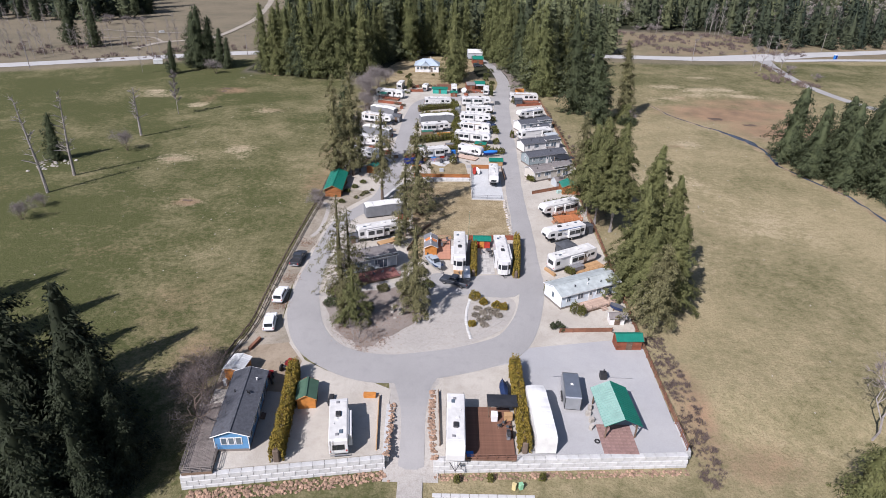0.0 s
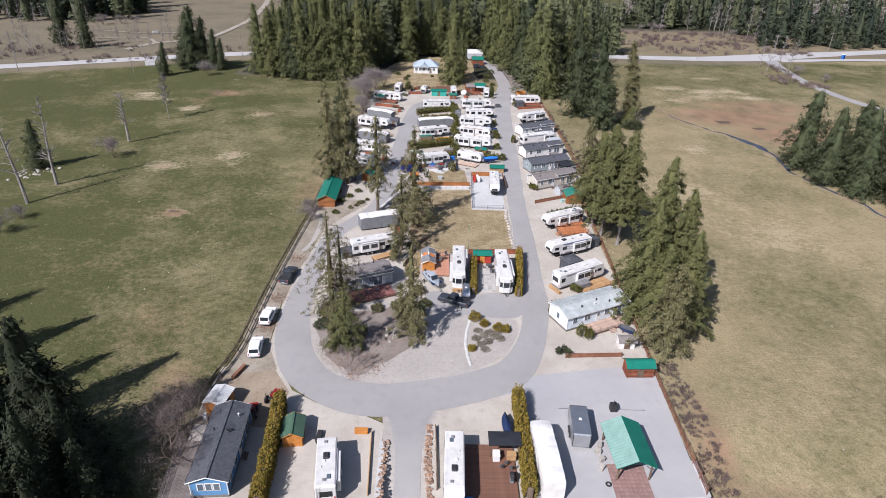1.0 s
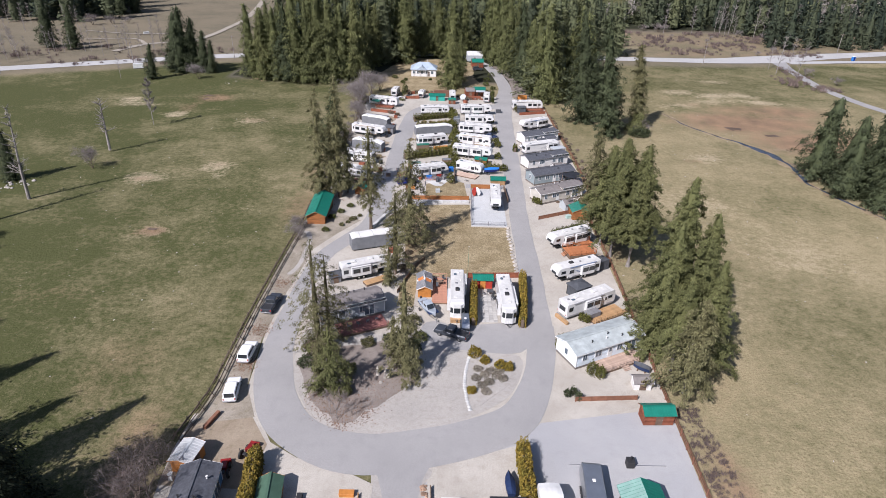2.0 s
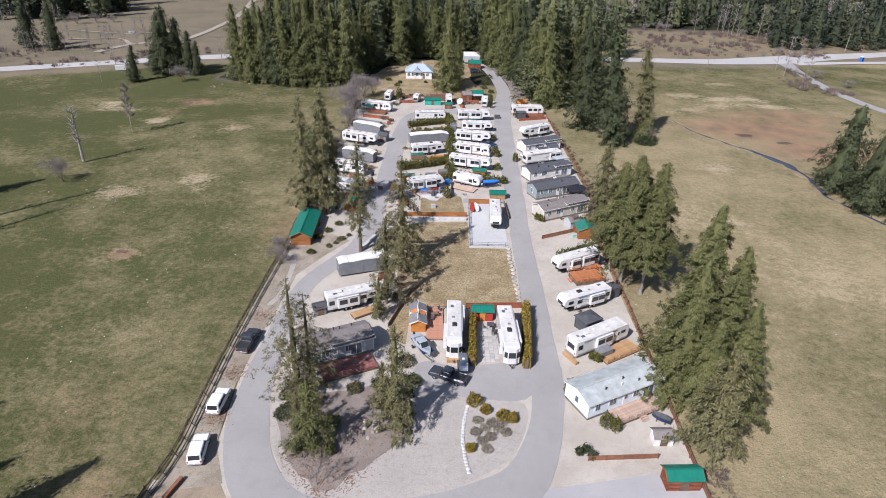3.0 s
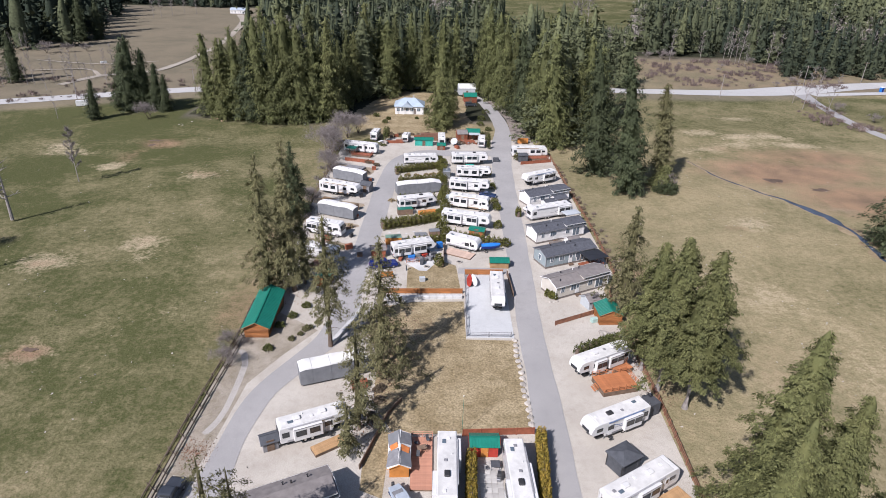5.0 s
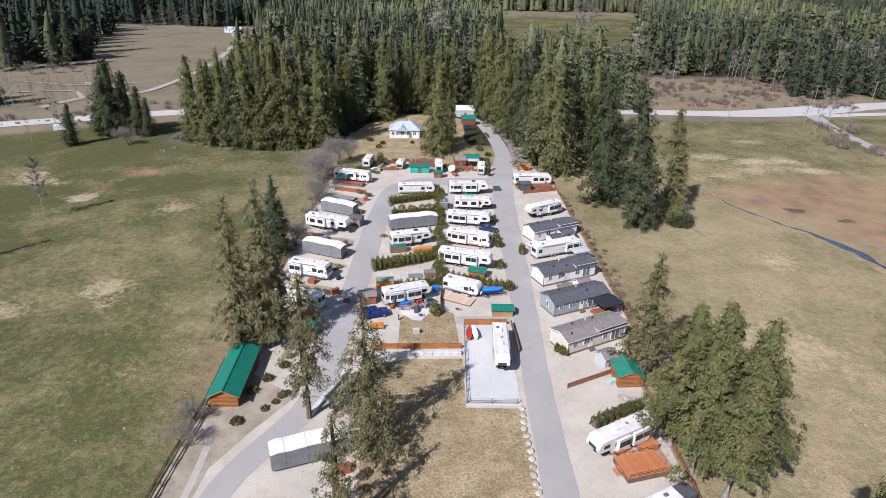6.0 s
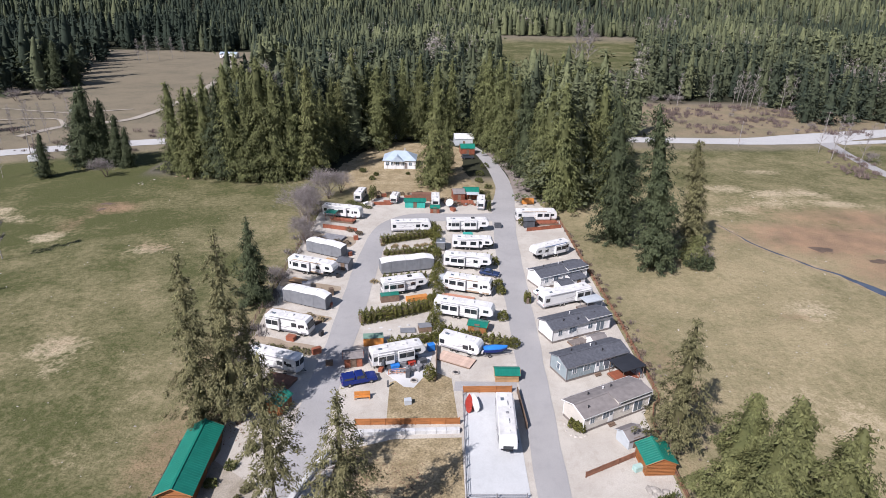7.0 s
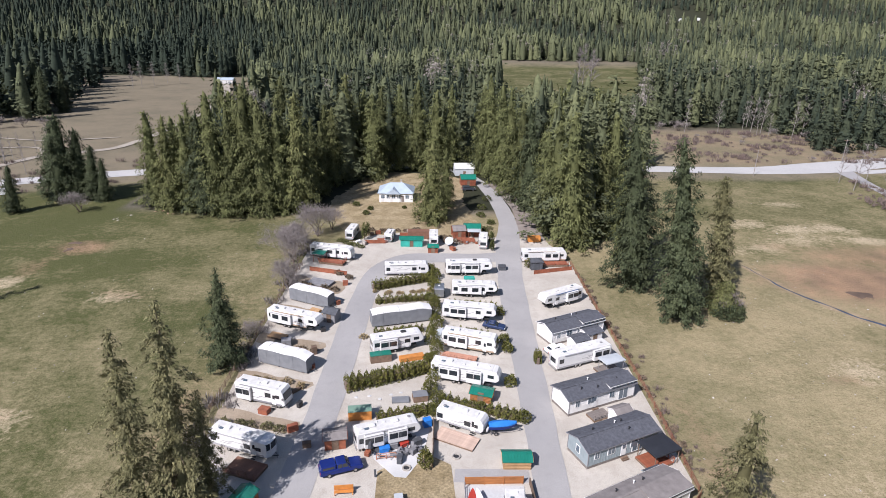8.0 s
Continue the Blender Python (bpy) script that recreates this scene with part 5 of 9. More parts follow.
def car(kind, paint, label, canopy=False):
    """A road vehicle along x, front at +x. kind: suv, pickup or sedan."""
    t = thing({"suv": "suv", "pickup": "pickup_truck", "sedan": "car"}[kind], label, "car" if kind != "pickup" else "truck")
    L, W, H = {"suv": (4.9, 1.95, 1.85), "pickup": (5.9, 2.0, 1.9), "sedan": (4.6, 1.82, 1.48)}[kind]
    h = L / 2
    belt = .62 * H if kind != "sedan" else .95
    low = [(-h + .1, .42), (h - .15, .38), (h, .6), (h - .08, belt - .22), (h - .35, belt - .08), (h * .42, belt + .02), (-h + .05, belt), (-h, belt - .1), (-h, .6)]
    part("body", Geo().side(low, W, .1), paint, t)
    if kind == "suv":
        cab = [(-h + .12, belt - .03), (h * .4, belt - .03), (h * .12, H - .05), (h * .02, H), (-h + .5, H), (-h + .28, H - .06)]
    elif kind == "pickup":
        cab = [(-.75, belt - .03), (h * .42, belt - .03), (h * .2, H - .05), (h * .1, H), (-.5, H), (-.68, H - .05)]
    else:
        cab = [(-h + .55, belt - .03), (h * .38, belt - .03), (h * .05, H - .04), (-.1, H), (-h * .42, H - .03)]
    wc = W - .22
    c = part("cabin", Geo().side(cab, wc, .12), paint, t)
    x0, x1 = cab[0][0], cab[1][0]
    zt, zb = H - .1, belt + .0
    sx0, sx1 = (cab[-1][0] + .12, cab[2][0] - .02)
    for s in (-1, 1):
        n = 3 if kind == "suv" else 2
        for k in range(n):
            a, b = sx0 + (sx1 + .18 - sx0) * k / n + .04, sx0 + (sx1 + .18 - sx0) * (k + 1) / n - .04
            cut = .22 if k == n - 1 else 0
            part("window", Geo().side([(a, zb), (b + cut, zb), (b - cut * .2, zt), (a, zt)], .02, .004, s * (wc / 2 + .002)), GLASS, c)
    dxf = x1 - cab[2][0]
    part("windscreen", Geo().side([(x1 - .12, zb), (x1 - .04, zb), (cab[2][0] + .1, zt), (cab[2][0] + .02, zt)], wc - .3, .01), GLASS, c)
    part("rear_window", Geo().side([(x0 + .06, zb), (cab[-1][0] + .06, zt), (cab[-1][0] - .04, zt), (x0 - .03, zb)], wc - .35, .01), GLASS, c)
    if kind == "pickup":
        if canopy:
            part("canopy", Geo().side([(-h + .08, belt - .02), (-.8, belt - .02), (-.8, H - .04), (-h + .2, H - .06)], wc, .1), paint, t)
            for s in (-1, 1):
                part("canopy_window", Geo().box((-h + 1.15, s * (wc / 2 - .01), belt + .32), (1.5, .03, .34), 0, .008), GLASS, t)
        else:
            part("cargo_bed", Geo().box((-h + 1.0, 0, belt + .005), (1.75, W - .36, .03), 0, .008), BLACK, t, "dark open cargo bed")
            for s in (-1, 1):
                box_part("bed_rail", (-h + 1.0, s * (W / 2 - .12), belt + .03), (1.9, .12, .08), paint, t, "", .02)
    for x in (h * .62, -h * .6):
        for s in (-1, 1):
            wheel(t, x, s * (W / 2 - .1), .37 if kind != "sedan" else .32, .24)
    for s in (-1, 1):
        box_part("headlight", (h - .05, s * (W / 2 - .28), belt - .3), (.1, .36, .17), LAMP_CLEAR, t, "", .03)
        box_part("tail_light", (-h + .01, s * (W / 2 - .17), belt - .22), (.06, .16, .34), LAMP_RED, t, "", .02)
        box_part("mirror", (h * .34, s * (W / 2 + .06), belt + .08), (.14, .18, .14), BLACK, t, "", .03)
    box_part("front_bumper", (h + .0, 0, .5), (.16, W - .2, .2), GREY_TRIM, t, "", .04)
    box_part("rear_bumper", (-h - .02, 0, .52), (.16, W - .2, .18), GREY_TRIM, t, "", .04)
    box_part("plate", (-h - .105, 0, .7), (.012, .3, .12), WHITE_TRIM, t, "", .003)
    return t


def small_trailer(L, W, H, m, label, nose=True, name="cargo_trailer"):
    """An enclosed box trailer, front at +x."""
    t = thing(name, label, "trailer")
    h = L / 2
    prof = [(-h, .5), (h - .1, .5), (h + (.35 if nose else 0), 1.2), (h - .1, H - .1), (h - .4, H), (-h + .1, H), (-h, H - .1)]
    part("body", Geo().side(prof, W, .06), m, t)
    part("roof", Geo().side([(-h + .1, H - .005), (h - .5, H - .005), (h - .55, H + .03), (-h + .15, H + .03)], W - .12, .02), ALU, t)
    box_part("rear_door", (-h - .02, 0, H * .5 + .22), (.05, W - .2, H - .75), m, t, "", .01)
    for s in (-1, 1):
        box_part("corner_trim", (-h - .02, s * (W / 2 - .06), H * .5 + .22), (.07, .09, H - .6), BLACK, t, "", .01)
        for x in (-.75, .25):
            wheel(t, x, s * (W / 2 + .04), .34)
        part("fender", Geo().side([(-1.3, .55), (.8, .55), (.65, .82), (-1.15, .82)], .26, .03, s * (W / 2 + .06)), BLACK, t)
        part("drawbar", Geo().tube([(h - .2, s * .6, .48), (h + 1.2, 0, .46)], .05, 6), BLACK, t)
    part("jack", Geo().tube([(h + .95, 0, 0), (h + .95, 0, .85)], .05, 6), GREY_TRIM, t)
    box_part("roof_vent", (0, 0, H + .06), (.4, .4, .1), WHITE_TRIM, t, "", .03)
    box_part("side_door", (.2 * L, -W / 2 - .02, 1.35), (.8, .04, 1.65), m, t, "", .01)
    return t


def boat(L, label, hull_m, inner_m, trailered=True, cabin=True, cover=None):
    t = thing("boat", label, "boat")
    h = L / 2
    rings, z0 = [], .55 if trailered else .1
    for i, (u, w, d) in enumerate(((-1, .78, 0), (-.5, 1.0, 0), (0, 1.05, 0), (.45, .85, .12), (.8, .45, .3), (1, .06, .5))):
        x, hw = u * h, w * L * .175
        rings.append([(x, -hw, z0 + .95 + d * .5), (x, -hw * .85, z0 + .35 + d), (x, 0, z0 + d), (x, hw * .85, z0 + .35 + d), (x, hw, z0 + .95 + d * .5), (x, hw * .86, z0 + 1.0 + d * .5), (x, 0, z0 + .98 + d * .5), (x, -hw * .86, z0 + 1.0 + d * .5)])
    part("hull", Geo().loft(rings), hull_m, t)
    if cover:
        cr = []
        for u, w, d in ((-1, .8, 0), (-.5, 1.04, .3), (0, 1.08, .42), (.45, .88, .4), (.8, .48, .35), (1, .08, .27)):
            hw = w * L * .175
            cr.append([(u * h, -hw, z0 + .85 + d * .3), (u * h, -hw, z0 + 1.0 + d * .3), (u * h, 0, z0 + 1.12 + d), (u * h, hw, z0 + 1.0 + d * .3), (u * h, hw, z0 + .85 + d * .3)])
        part("tarpaulin", Geo().loft(cr), cover, t, "tight blue tarpaulin cover" if cover is BLUE_TARP else "fitted cover")
    if cabin:
        part("deck", Geo().box((-.1 * L, 0, z0 + 1.02), (L * .5, L * .24, .06), 0, .02), inner_m, t)
        c = part("cabin", Geo().side([(-.12 * L, z0 + 1), (.2 * L, z0 + 1), (.08 * L, z0 + 1.75), (-.14 * L, z0 + 1.8)], L * .26, .08), hull_m, t)
        part("windscreen", Geo().side([(.2 * L, z0 + 1.1), (.21 * L, z0 + 1.1), (.1 * L, z0 + 1.66), (.09 * L, z0 + 1.66)], L * .22, .01), GLASS, c)
        for s in (-1, 1):
            part("side_window", Geo().box((.02 * L, s * (L * .13 + .01), z0 + 1.42), (L * .17, .02, .4), 0, .005), GLASS, c)
            part("rail", Geo().tube([(.15 * L, s * .16 * L, z0 + 1.15), (.16 * L, s * .16 * L, z0 + 1.5), (.4 * L, s * .08 * L, z0 + 1.7), (.47 * L, 0, z0 + 1.75)], .02, 5), CHROME, t)
        box_part("outboard_motor", (-h - .22, 0, z0 + .9), (.4, .35, .8), BLACK, t, "", .08)
        box_part("stripe", (0, 0, z0 + .82), (L * .85, L * .352, .06), CAR_NAVY, t, "", .02)
    if trailered:
        for s in (-1, 1):
            part("trailer_beam", Geo().tube([(-h * .9, s * .6, .5), (h * .5, s * .5, .5), (h + .8, 0, .5)], .05, 5), CHROME, t)
            wheel(t, -.25 * L, s * (L * .19), .32)
        part("jack", Geo().tube([(h + .5, 0, 0), (h + .5, 0, .8)], .04, 6), GREY_TRIM, t)
    else:
        for x in (-.5 * h, .4 * h):
            box_part("cradle", (x, 0, .1), (.2, L * .22, .3), OLD_WOOD, t, "", .02)
    return t


# ---- buildings ----
def house_window(parent, x, y, z, w, h, axis="y", out=-1, panes=2):
    """A white framed window; axis: the wall's normal; out: its sense."""
    s = (w + .18, .08, h + .18) if axis == "y" else (.08, w + .18, h + .18)
    f = box_part("window", (x, y, z), s, WHITE_TRIM, parent, ch=0.015)
    for k in range(panes):
        o = (k - (panes - 1) / 2) * (w / panes)
        c = (x + o, y + out * .045, z) if axis == "y" else (x + out * .045, y + o, z)
        sz = (w / panes - .07, .012, h) if axis == "y" else (.012, w / panes - .07, h)
        part("pane", Geo().box(c, sz, 0, .004), GLASS_SKY, f)
    return f


def mobile_home(L, W, label, wall, roof, rh=0.9, wh=2.5, skirt=None, battens=False, front=3, door_at=.0, slider_at=.32, lap=True, trim=None, dormer=None, name="mobile_home"):
    """A manufactured home along x; its gable at -x meets the road, its long side -y has door and windows."""
    t = thing(name, label, "house")
    trim = trim or WHITE_TRIM
    z0 = .45
    part("skirting", Geo().box((0, 0, z0 / 2), (L - .04, W - .04, z0), 0, .02), skirt or GREY_DECK, t)
    wl = part("wall", Geo().box((0, 0, z0 + wh / 2), (L, W, wh), 0, .01), wall, t)
    for e in (-1, 1):
        gb = Geo()
        hw = W / 2
        zt = z0 + wh
        gb.add([(e * L / 2, -hw, zt - .01), (e * L / 2, hw, zt - .01), (e * L / 2, 0, zt + rh), (e * (L / 2 - .12), -hw, zt - .01), (e * (L / 2 - .12), hw, zt - .01), (e * (L / 2 - .12), 0, zt + rh)], [(0, 1, 2), (3, 5, 4), (0, 2, 5, 3), (1, 4, 5, 2), (0, 3, 4, 1)])
        part("gable", gb, wall, t)
    if battens:
        g = Geo()
        for k in range(int(L / .5) + 1):
            x = -L / 2 + .02 + k * (L - .04) / int(L / .5)
            for s in (-1, 1):
                g.box((x, s * (W / 2 + .015), z0 + wh / 2), (.06, .035, wh - .05))
        for k in range(int(W / .5) + 1):
            y = -W / 2 + k * W / int(W / .5)
            g.box((-L / 2 - .015, y, z0 + wh / 2), (.035, .06, wh - .05))
        part("batten_siding", g, wall, t)
    elif lap:
        g = Geo()
        for k in range(int(wh / .2)):
            z = z0 + .12 + k * .2
            for s in (-1, 1):
                g.box((0, s * (W / 2 + .008), z), (L + .02, .02, .03))
                g.box((s * (L / 2 + .008), 0, z), (.02, W + .02, .03))
        part("lap_siding", g, wall, t)
    for sx in (-1, 1):
        for sy in (-1, 1):
            box_part("corner_board", (sx * (L / 2 + .005), sy * (W / 2 + .005), z0 + wh / 2), (.12, .12, wh), trim, t)
    rf = part("roof", Geo().gable(L, W, z0 + wh, rh, .3, .1), roof, t)
    s = rh / (W / 2)
    for sy in (-1, 1):
        box_part("fascia", (0, sy * (W / 2 + .32), z0 + wh - .3 * s + .04), (L + .64, .05, .18), trim, rf)
        for sx in (-1, 1):
            part("barge_board", Geo().tube([(sx * (L / 2 + .32), sy * (W / 2 + .3), z0 + wh - .3 * s + .04), (sx * (L / 2 + .32), 0, z0 + wh + rh + .04)], .07, 4), trim, rf)
    part("ridge_cap", Geo().side([(-L / 2 - .3, z0 + wh + rh + .09), (L / 2 + .3, z0 + wh + rh + .09), (L / 2 + .3, z0 + wh + rh + .15), (-L / 2 - .3, z0 + wh + rh + .15)], .35, .02), roof, rf)
    rng = random.Random(int(L * 10))
    for k in range(4):
        x, y = rng.uniform(-.4, .4) * L, rng.choice((-1, 1)) * rng.uniform(.15, .35) * W
        z = z0 + wh + rh - abs(y) * s + .1
        part("roof_pipe", Geo().tube([(x, y, z - .1), (x, y, z + .35), (x, y, z + .42)], [.09, .09, .15], 8), WHITE_TRIM if k == 0 else BLACK, rf)
    if dormer:
        # raised loft over part of the long side, with small high windows
        xa, xb = dormer[0] * L, dormer[1] * L
        zt, yf, up = z0 + wh, -W / 2 - .02, .62
        part("loft_wall", Geo().loft([[(x, yf, zt - .05), (x, yf, zt + up), (x, .1, zt + rh + .05), (x, .1, zt - .05)] for x in (xa, xb)]), wall, t)
        lr = part("loft_roof", Geo().loft([[(x, yf - .35, zt + up - .02), (x, yf - .35, zt + up + .1), (x, .15, zt + rh + .2), (x, .15, zt + rh + .06)] for x in (xa - .2, xb + .3)]), roof, t)
        box_part("fascia", ((xa + xb) / 2 + .05, yf - .37, zt + up + .03), (xb - xa + .5, .05, .16), WHITE_TRIM, lr)
        n = 5
        for k in range(n):
            house_window(t, xa + (k + .5) * (xb - xa) / n, yf - .02, zt + up - .3, .5, .26, "y", -1, 1)
    # gable end windows
    n = front
    for k in range(n):
        house_window(t, -L / 2 - .03, (k - (n - 1) / 2) * .95, z0 + 1.45, .72, 1.05, "x", -1, 1)
    # long side
    for u, w in ((-.38, .8), (-.18, 1.2), (.14, 1.0)):
        house_window(t, u * L, -W / 2 - .03, z0 + 1.5, w, 1.05, "y", -1, 2)
    for u, w in ((-.3, 1.1), (.05, .8), (.33, 1.2)):
        house_window(t, u * L, W / 2 + .03, z0 + 1.5, w, 1.0, "y", 1, 2)
    d = box_part("door", (door_at * L, -W / 2 - .03, z0 + 1.02), (.92, .08, 2.04), WHITE_TRIM, t, "", .015)
    part("pane", Geo().box((door_at * L, -W / 2 - .076, z0 + 1.5), (.5, .012, .7), 0, .004), GLASS_SKY, d)
    box_part("handle", (door_at * L + .36, -W / 2 - .1, z0 + 1.0), (.05, .05, .12), CHROME, d, "", .005)
    sl = box_part("sliding_door", (slider_at * L, -W / 2 - .03, z0 + 1.05), (1.95, .08, 2.1), WHITE_TRIM, t, "", .015)
    for o in (-.46, .46):
        part("pane", Geo().box((slider_at * L + o, -W / 2 - .076, z0 + 1.05), (.8, .012, 1.85), 0, .004), GLASS_SKY, sl)
    for k in range(2):
        box_part("step", (door_at * L, -W / 2 - .35 - .3 * k, .28 - .14 * k), (1.2, .34, .16), OLD_WOOD, t, "", .015)
    return t


def shed(L, W, label, wall, roof, wh=2.0, rh=0.7, ribs=True, logs=True, over=0.25, door=True, name="garden_shed", door_m=None):
    """A gabled shed, ridge along x, door on its -y side."""
    t = thing(name, label, "shed")
    b = part("wall", Geo().box((0, 0, wh / 2), (L, W, wh), 0, .01), wall, t)
    for e in (-1, 1):
        gb = Geo()
        hw = W / 2
        gb.add([(e * L / 2, -hw, wh - .01), (e * L / 2, hw, wh - .01), (e * L / 2, 0, wh + rh), (e * (L / 2 - .1), -hw, wh - .01), (e * (L / 2 - .1), hw, wh - .01), (e * (L / 2 - .1), 0, wh + rh)], [(0, 1, 2), (3, 5, 4), (0, 2, 5, 3), (1, 4, 5, 2), (0, 3, 4, 1)])
        part("gable", gb, wall, t)
    if logs:
        for k in range(int(wh / .25)):
            z = .13 + k * .25
            g = Geo()
            for s in (-1, 1):
                g.box((0, s * (W / 2 + .015), z), (L + .06, .06, .19), 0, .025)
                g.box((s * (L / 2 + .015), 0, z), (.06, W + .06, .19), 0, .025)
            part("log_course", g, wall, t)
    rf = part("roof", Geo().gable(L, W, wh, rh, over, .06), roof, t)
    if ribs:
        s = rh / (W / 2)
        n = max(4, int((L + 2 * over) / .4))
        hw = W / 2 + over
        me = Geo().tube([(0, -hw, wh - over * s + .075), (0, 0, wh + rh + .075), (0, hw, wh - over * s + .075)], .025, 4).mesh("roof_rib", roof)
        for k in range(n + 1):
            part("roof_rib", me, roof, rf).matrix_basis = pose(-L / 2 - over + .03 + k * (L + 2 * over - .06) / n, 0, 0)
    part("ridge_cap", Geo().side([(-L / 2 - over, wh + rh + .05), (L / 2 + over, wh + rh + .05), (L / 2 + over, wh + rh + .1), (-L / 2 - over, wh + rh + .1)], .3, .015), roof, rf)
    for sx in (-1, 1):
        for sy in (-1, 1):
            part("barge_board", Geo().tube([(sx * (L / 2 + over + .02), sy * (W / 2 + over), wh - over * rh / (W / 2) + .01), (sx * (L / 2 + over + .02), 0, wh + rh + .01)], .055, 4), wall, rf)
    if door:
        d = box_part("door", (0, -W / 2 - .05, .98), (min(1.0, L * .5), .06, 1.85), door_m or OLD_WOOD, t, "", .012)
        box_part("handle", (min(1.0, L * .5) * .4, -W / 2 - .1, 1.0), (.05, .05, .12), CHROME, d, "", .005)
    return t


def deck(L, W, m, label, z=0.4, rails=(), steps=None, name="deck"):
    """A boarded platform; rails: sides with a railing (n, s, e, w); steps: a side."""
    t = thing(name, label, "deck")
    bw = .145 if W < 6 else .19
    n = max(3, int(W / bw))
    half = max(1, n // 1)
    me = Geo().box((0, 0, 0), (L, W / n - .014, .045), 0, .006).mesh("board", m)
    for k in range(n):
        part("board", me, m, t).matrix_basis = pose(0, -W / 2 + (k + .5) * W / n, z - .02)
    part("frame", Geo().box((0, 0, z / 2 - .03), (L - .06, W - .06, z - .03), 0, .01), OLD_WOOD, t)
    for sd in rails:
        a, b = {"n": ((-L / 2, W / 2), (L / 2, W / 2)), "s": ((-L / 2, -W / 2), (L / 2, -W / 2)), "e": ((L / 2, -W / 2), (L / 2, W / 2)), "w": ((-L / 2, -W / 2), (-L / 2, W / 2))}[sd]
        a, b = Vector((*a, 0)), Vector((*b, 0))
        k = max(2, int((b - a).length / 1.5) + 1)
        for i in range(k + 1):
            p = a.lerp(b, i / k)
            box_part("post", (p.x, p.y, z + .45), (.1, .1, .95), m, t, "", .01)
        for zz in (.3, .6, .92):
            part("rail", Geo().tube([(a.x, a.y, z + zz), (b.x, b.y, z + zz)], .045, 4), m, t)
    if steps:
        for k in range(3):
            o = .28 * k + .15
            c = {"s": (0, -W / 2 - o), "w": (-L / 2 - o, 0), "e": (L / 2 + o, 0), "n": (0, W / 2 + o)}[steps]
            sz = (1.3, .28, .06) if steps in "sn" else (.28, 1.3, .06)
            box_part("step", (c[0], c[1], z * (1 - (k + 1) / 4)), sz, m, t, "", .01)
    return t


def fence(name, pts, m, label, h=1.2, gap=2.4, rails=(0.35, 0.75, 1.1), board=False, round_rail=True, z=0.0):
    """Posts and rails along pts; board: solid planks between the posts instead."""
    t = thing(name, label, "fence")
    P = spline([(*p, 0) for p in pts], gap) if len(pts) > 2 else None
    if P is None:
        a, b = np.array(pts[0], float), np.array(pts[1], float)
        n = max(1, int(np.linalg.norm(b - a) / gap))
        P = [(*(a + (b - a) * k / n), 0) for k in range(n + 1)]
    rng = random.Random(len(P))
    me = Geo().box((0, 0, h / 2 - .1), (.13, .13, h + .25), 0, .015).mesh("post", m)
    for p in P:
        o = part("post", me, m, t)
        o.matrix_basis = pose(p[0], p[1], z, rng.uniform(-2, 2), rng.uniform(-2, 2), rng.uniform(0, 30))
    for a, b in zip(P[:-1], P[1:]):
        A, B = Vector((a[0], a[1], z)), Vector((b[0], b[1], z))
        ang = math.degrees(math.atan2(B.y - A.y, B.x - A.x))
        ln = (B - A).length
        mid = (A + B) / 2
        if board:
            part("panel", Geo().box((mid.x, mid.y, z + h * .5), (ln, .05, h * .86), ang, .008), m, t)
            part("rail", Geo().box((mid.x, mid.y, z + h * .95), (ln + .1, .12, .06), ang, .01), m, t)
        else:
            for r in rails:
                j = rng.uniform(-.05, .05)
                part("rail", Geo().tube([A + Vector((0, 0, r + j)), B + Vector((0, 0, r - j))], .055 if round_rail else .04, 5), m, t)
    return t


def buck_fence(name, pts, m, label, gap=2.6):
    """A log fence: crossed stakes carry round rails on both their sloping sides."""
    t = thing(name, label, "fence")
    P = [Vector((p[0], p[1], 0)) for p in spline([(*p, 0) for p in pts], gap)]
    rng = random.Random(len(P))
    for i, p in enumerate(P):
        d = (P[min(i + 1, len(P) - 1)] - P[max(i - 1, 0)]).normalized()
        n = Vector((-d.y, d.x, 0))
        for e in (-1, 1):
            part("stake", Geo().tube([p + n * e * .75 + d * .06 * e + Vector((0, 0, -.1)), p - n * e * .22 + d * .06 * e + Vector((0, 0, 1.65))], .065, 5), m, t)
        if i == 0:
            continue
        a = P[i - 1]
        for e, z in ((1, .25), (1, .65), (1, 1.05), (-1, .3), (-1, .8), (0, 1.42)):
            w = n * e * (.75 - .57 * z + .08)
            j = [Vector((rng.uniform(-.04, .04), rng.uniform(-.04, .04), rng.uniform(-.07, .07))) for _ in range(2)]
            part("rail", Geo().tube([a + w + j[0] - d * .25 + Vector((0, 0, z)), p + w + j[1] + d * .25 + Vector((0, 0, z))], rng.uniform(.05, .075), 5), m, t)
    return t


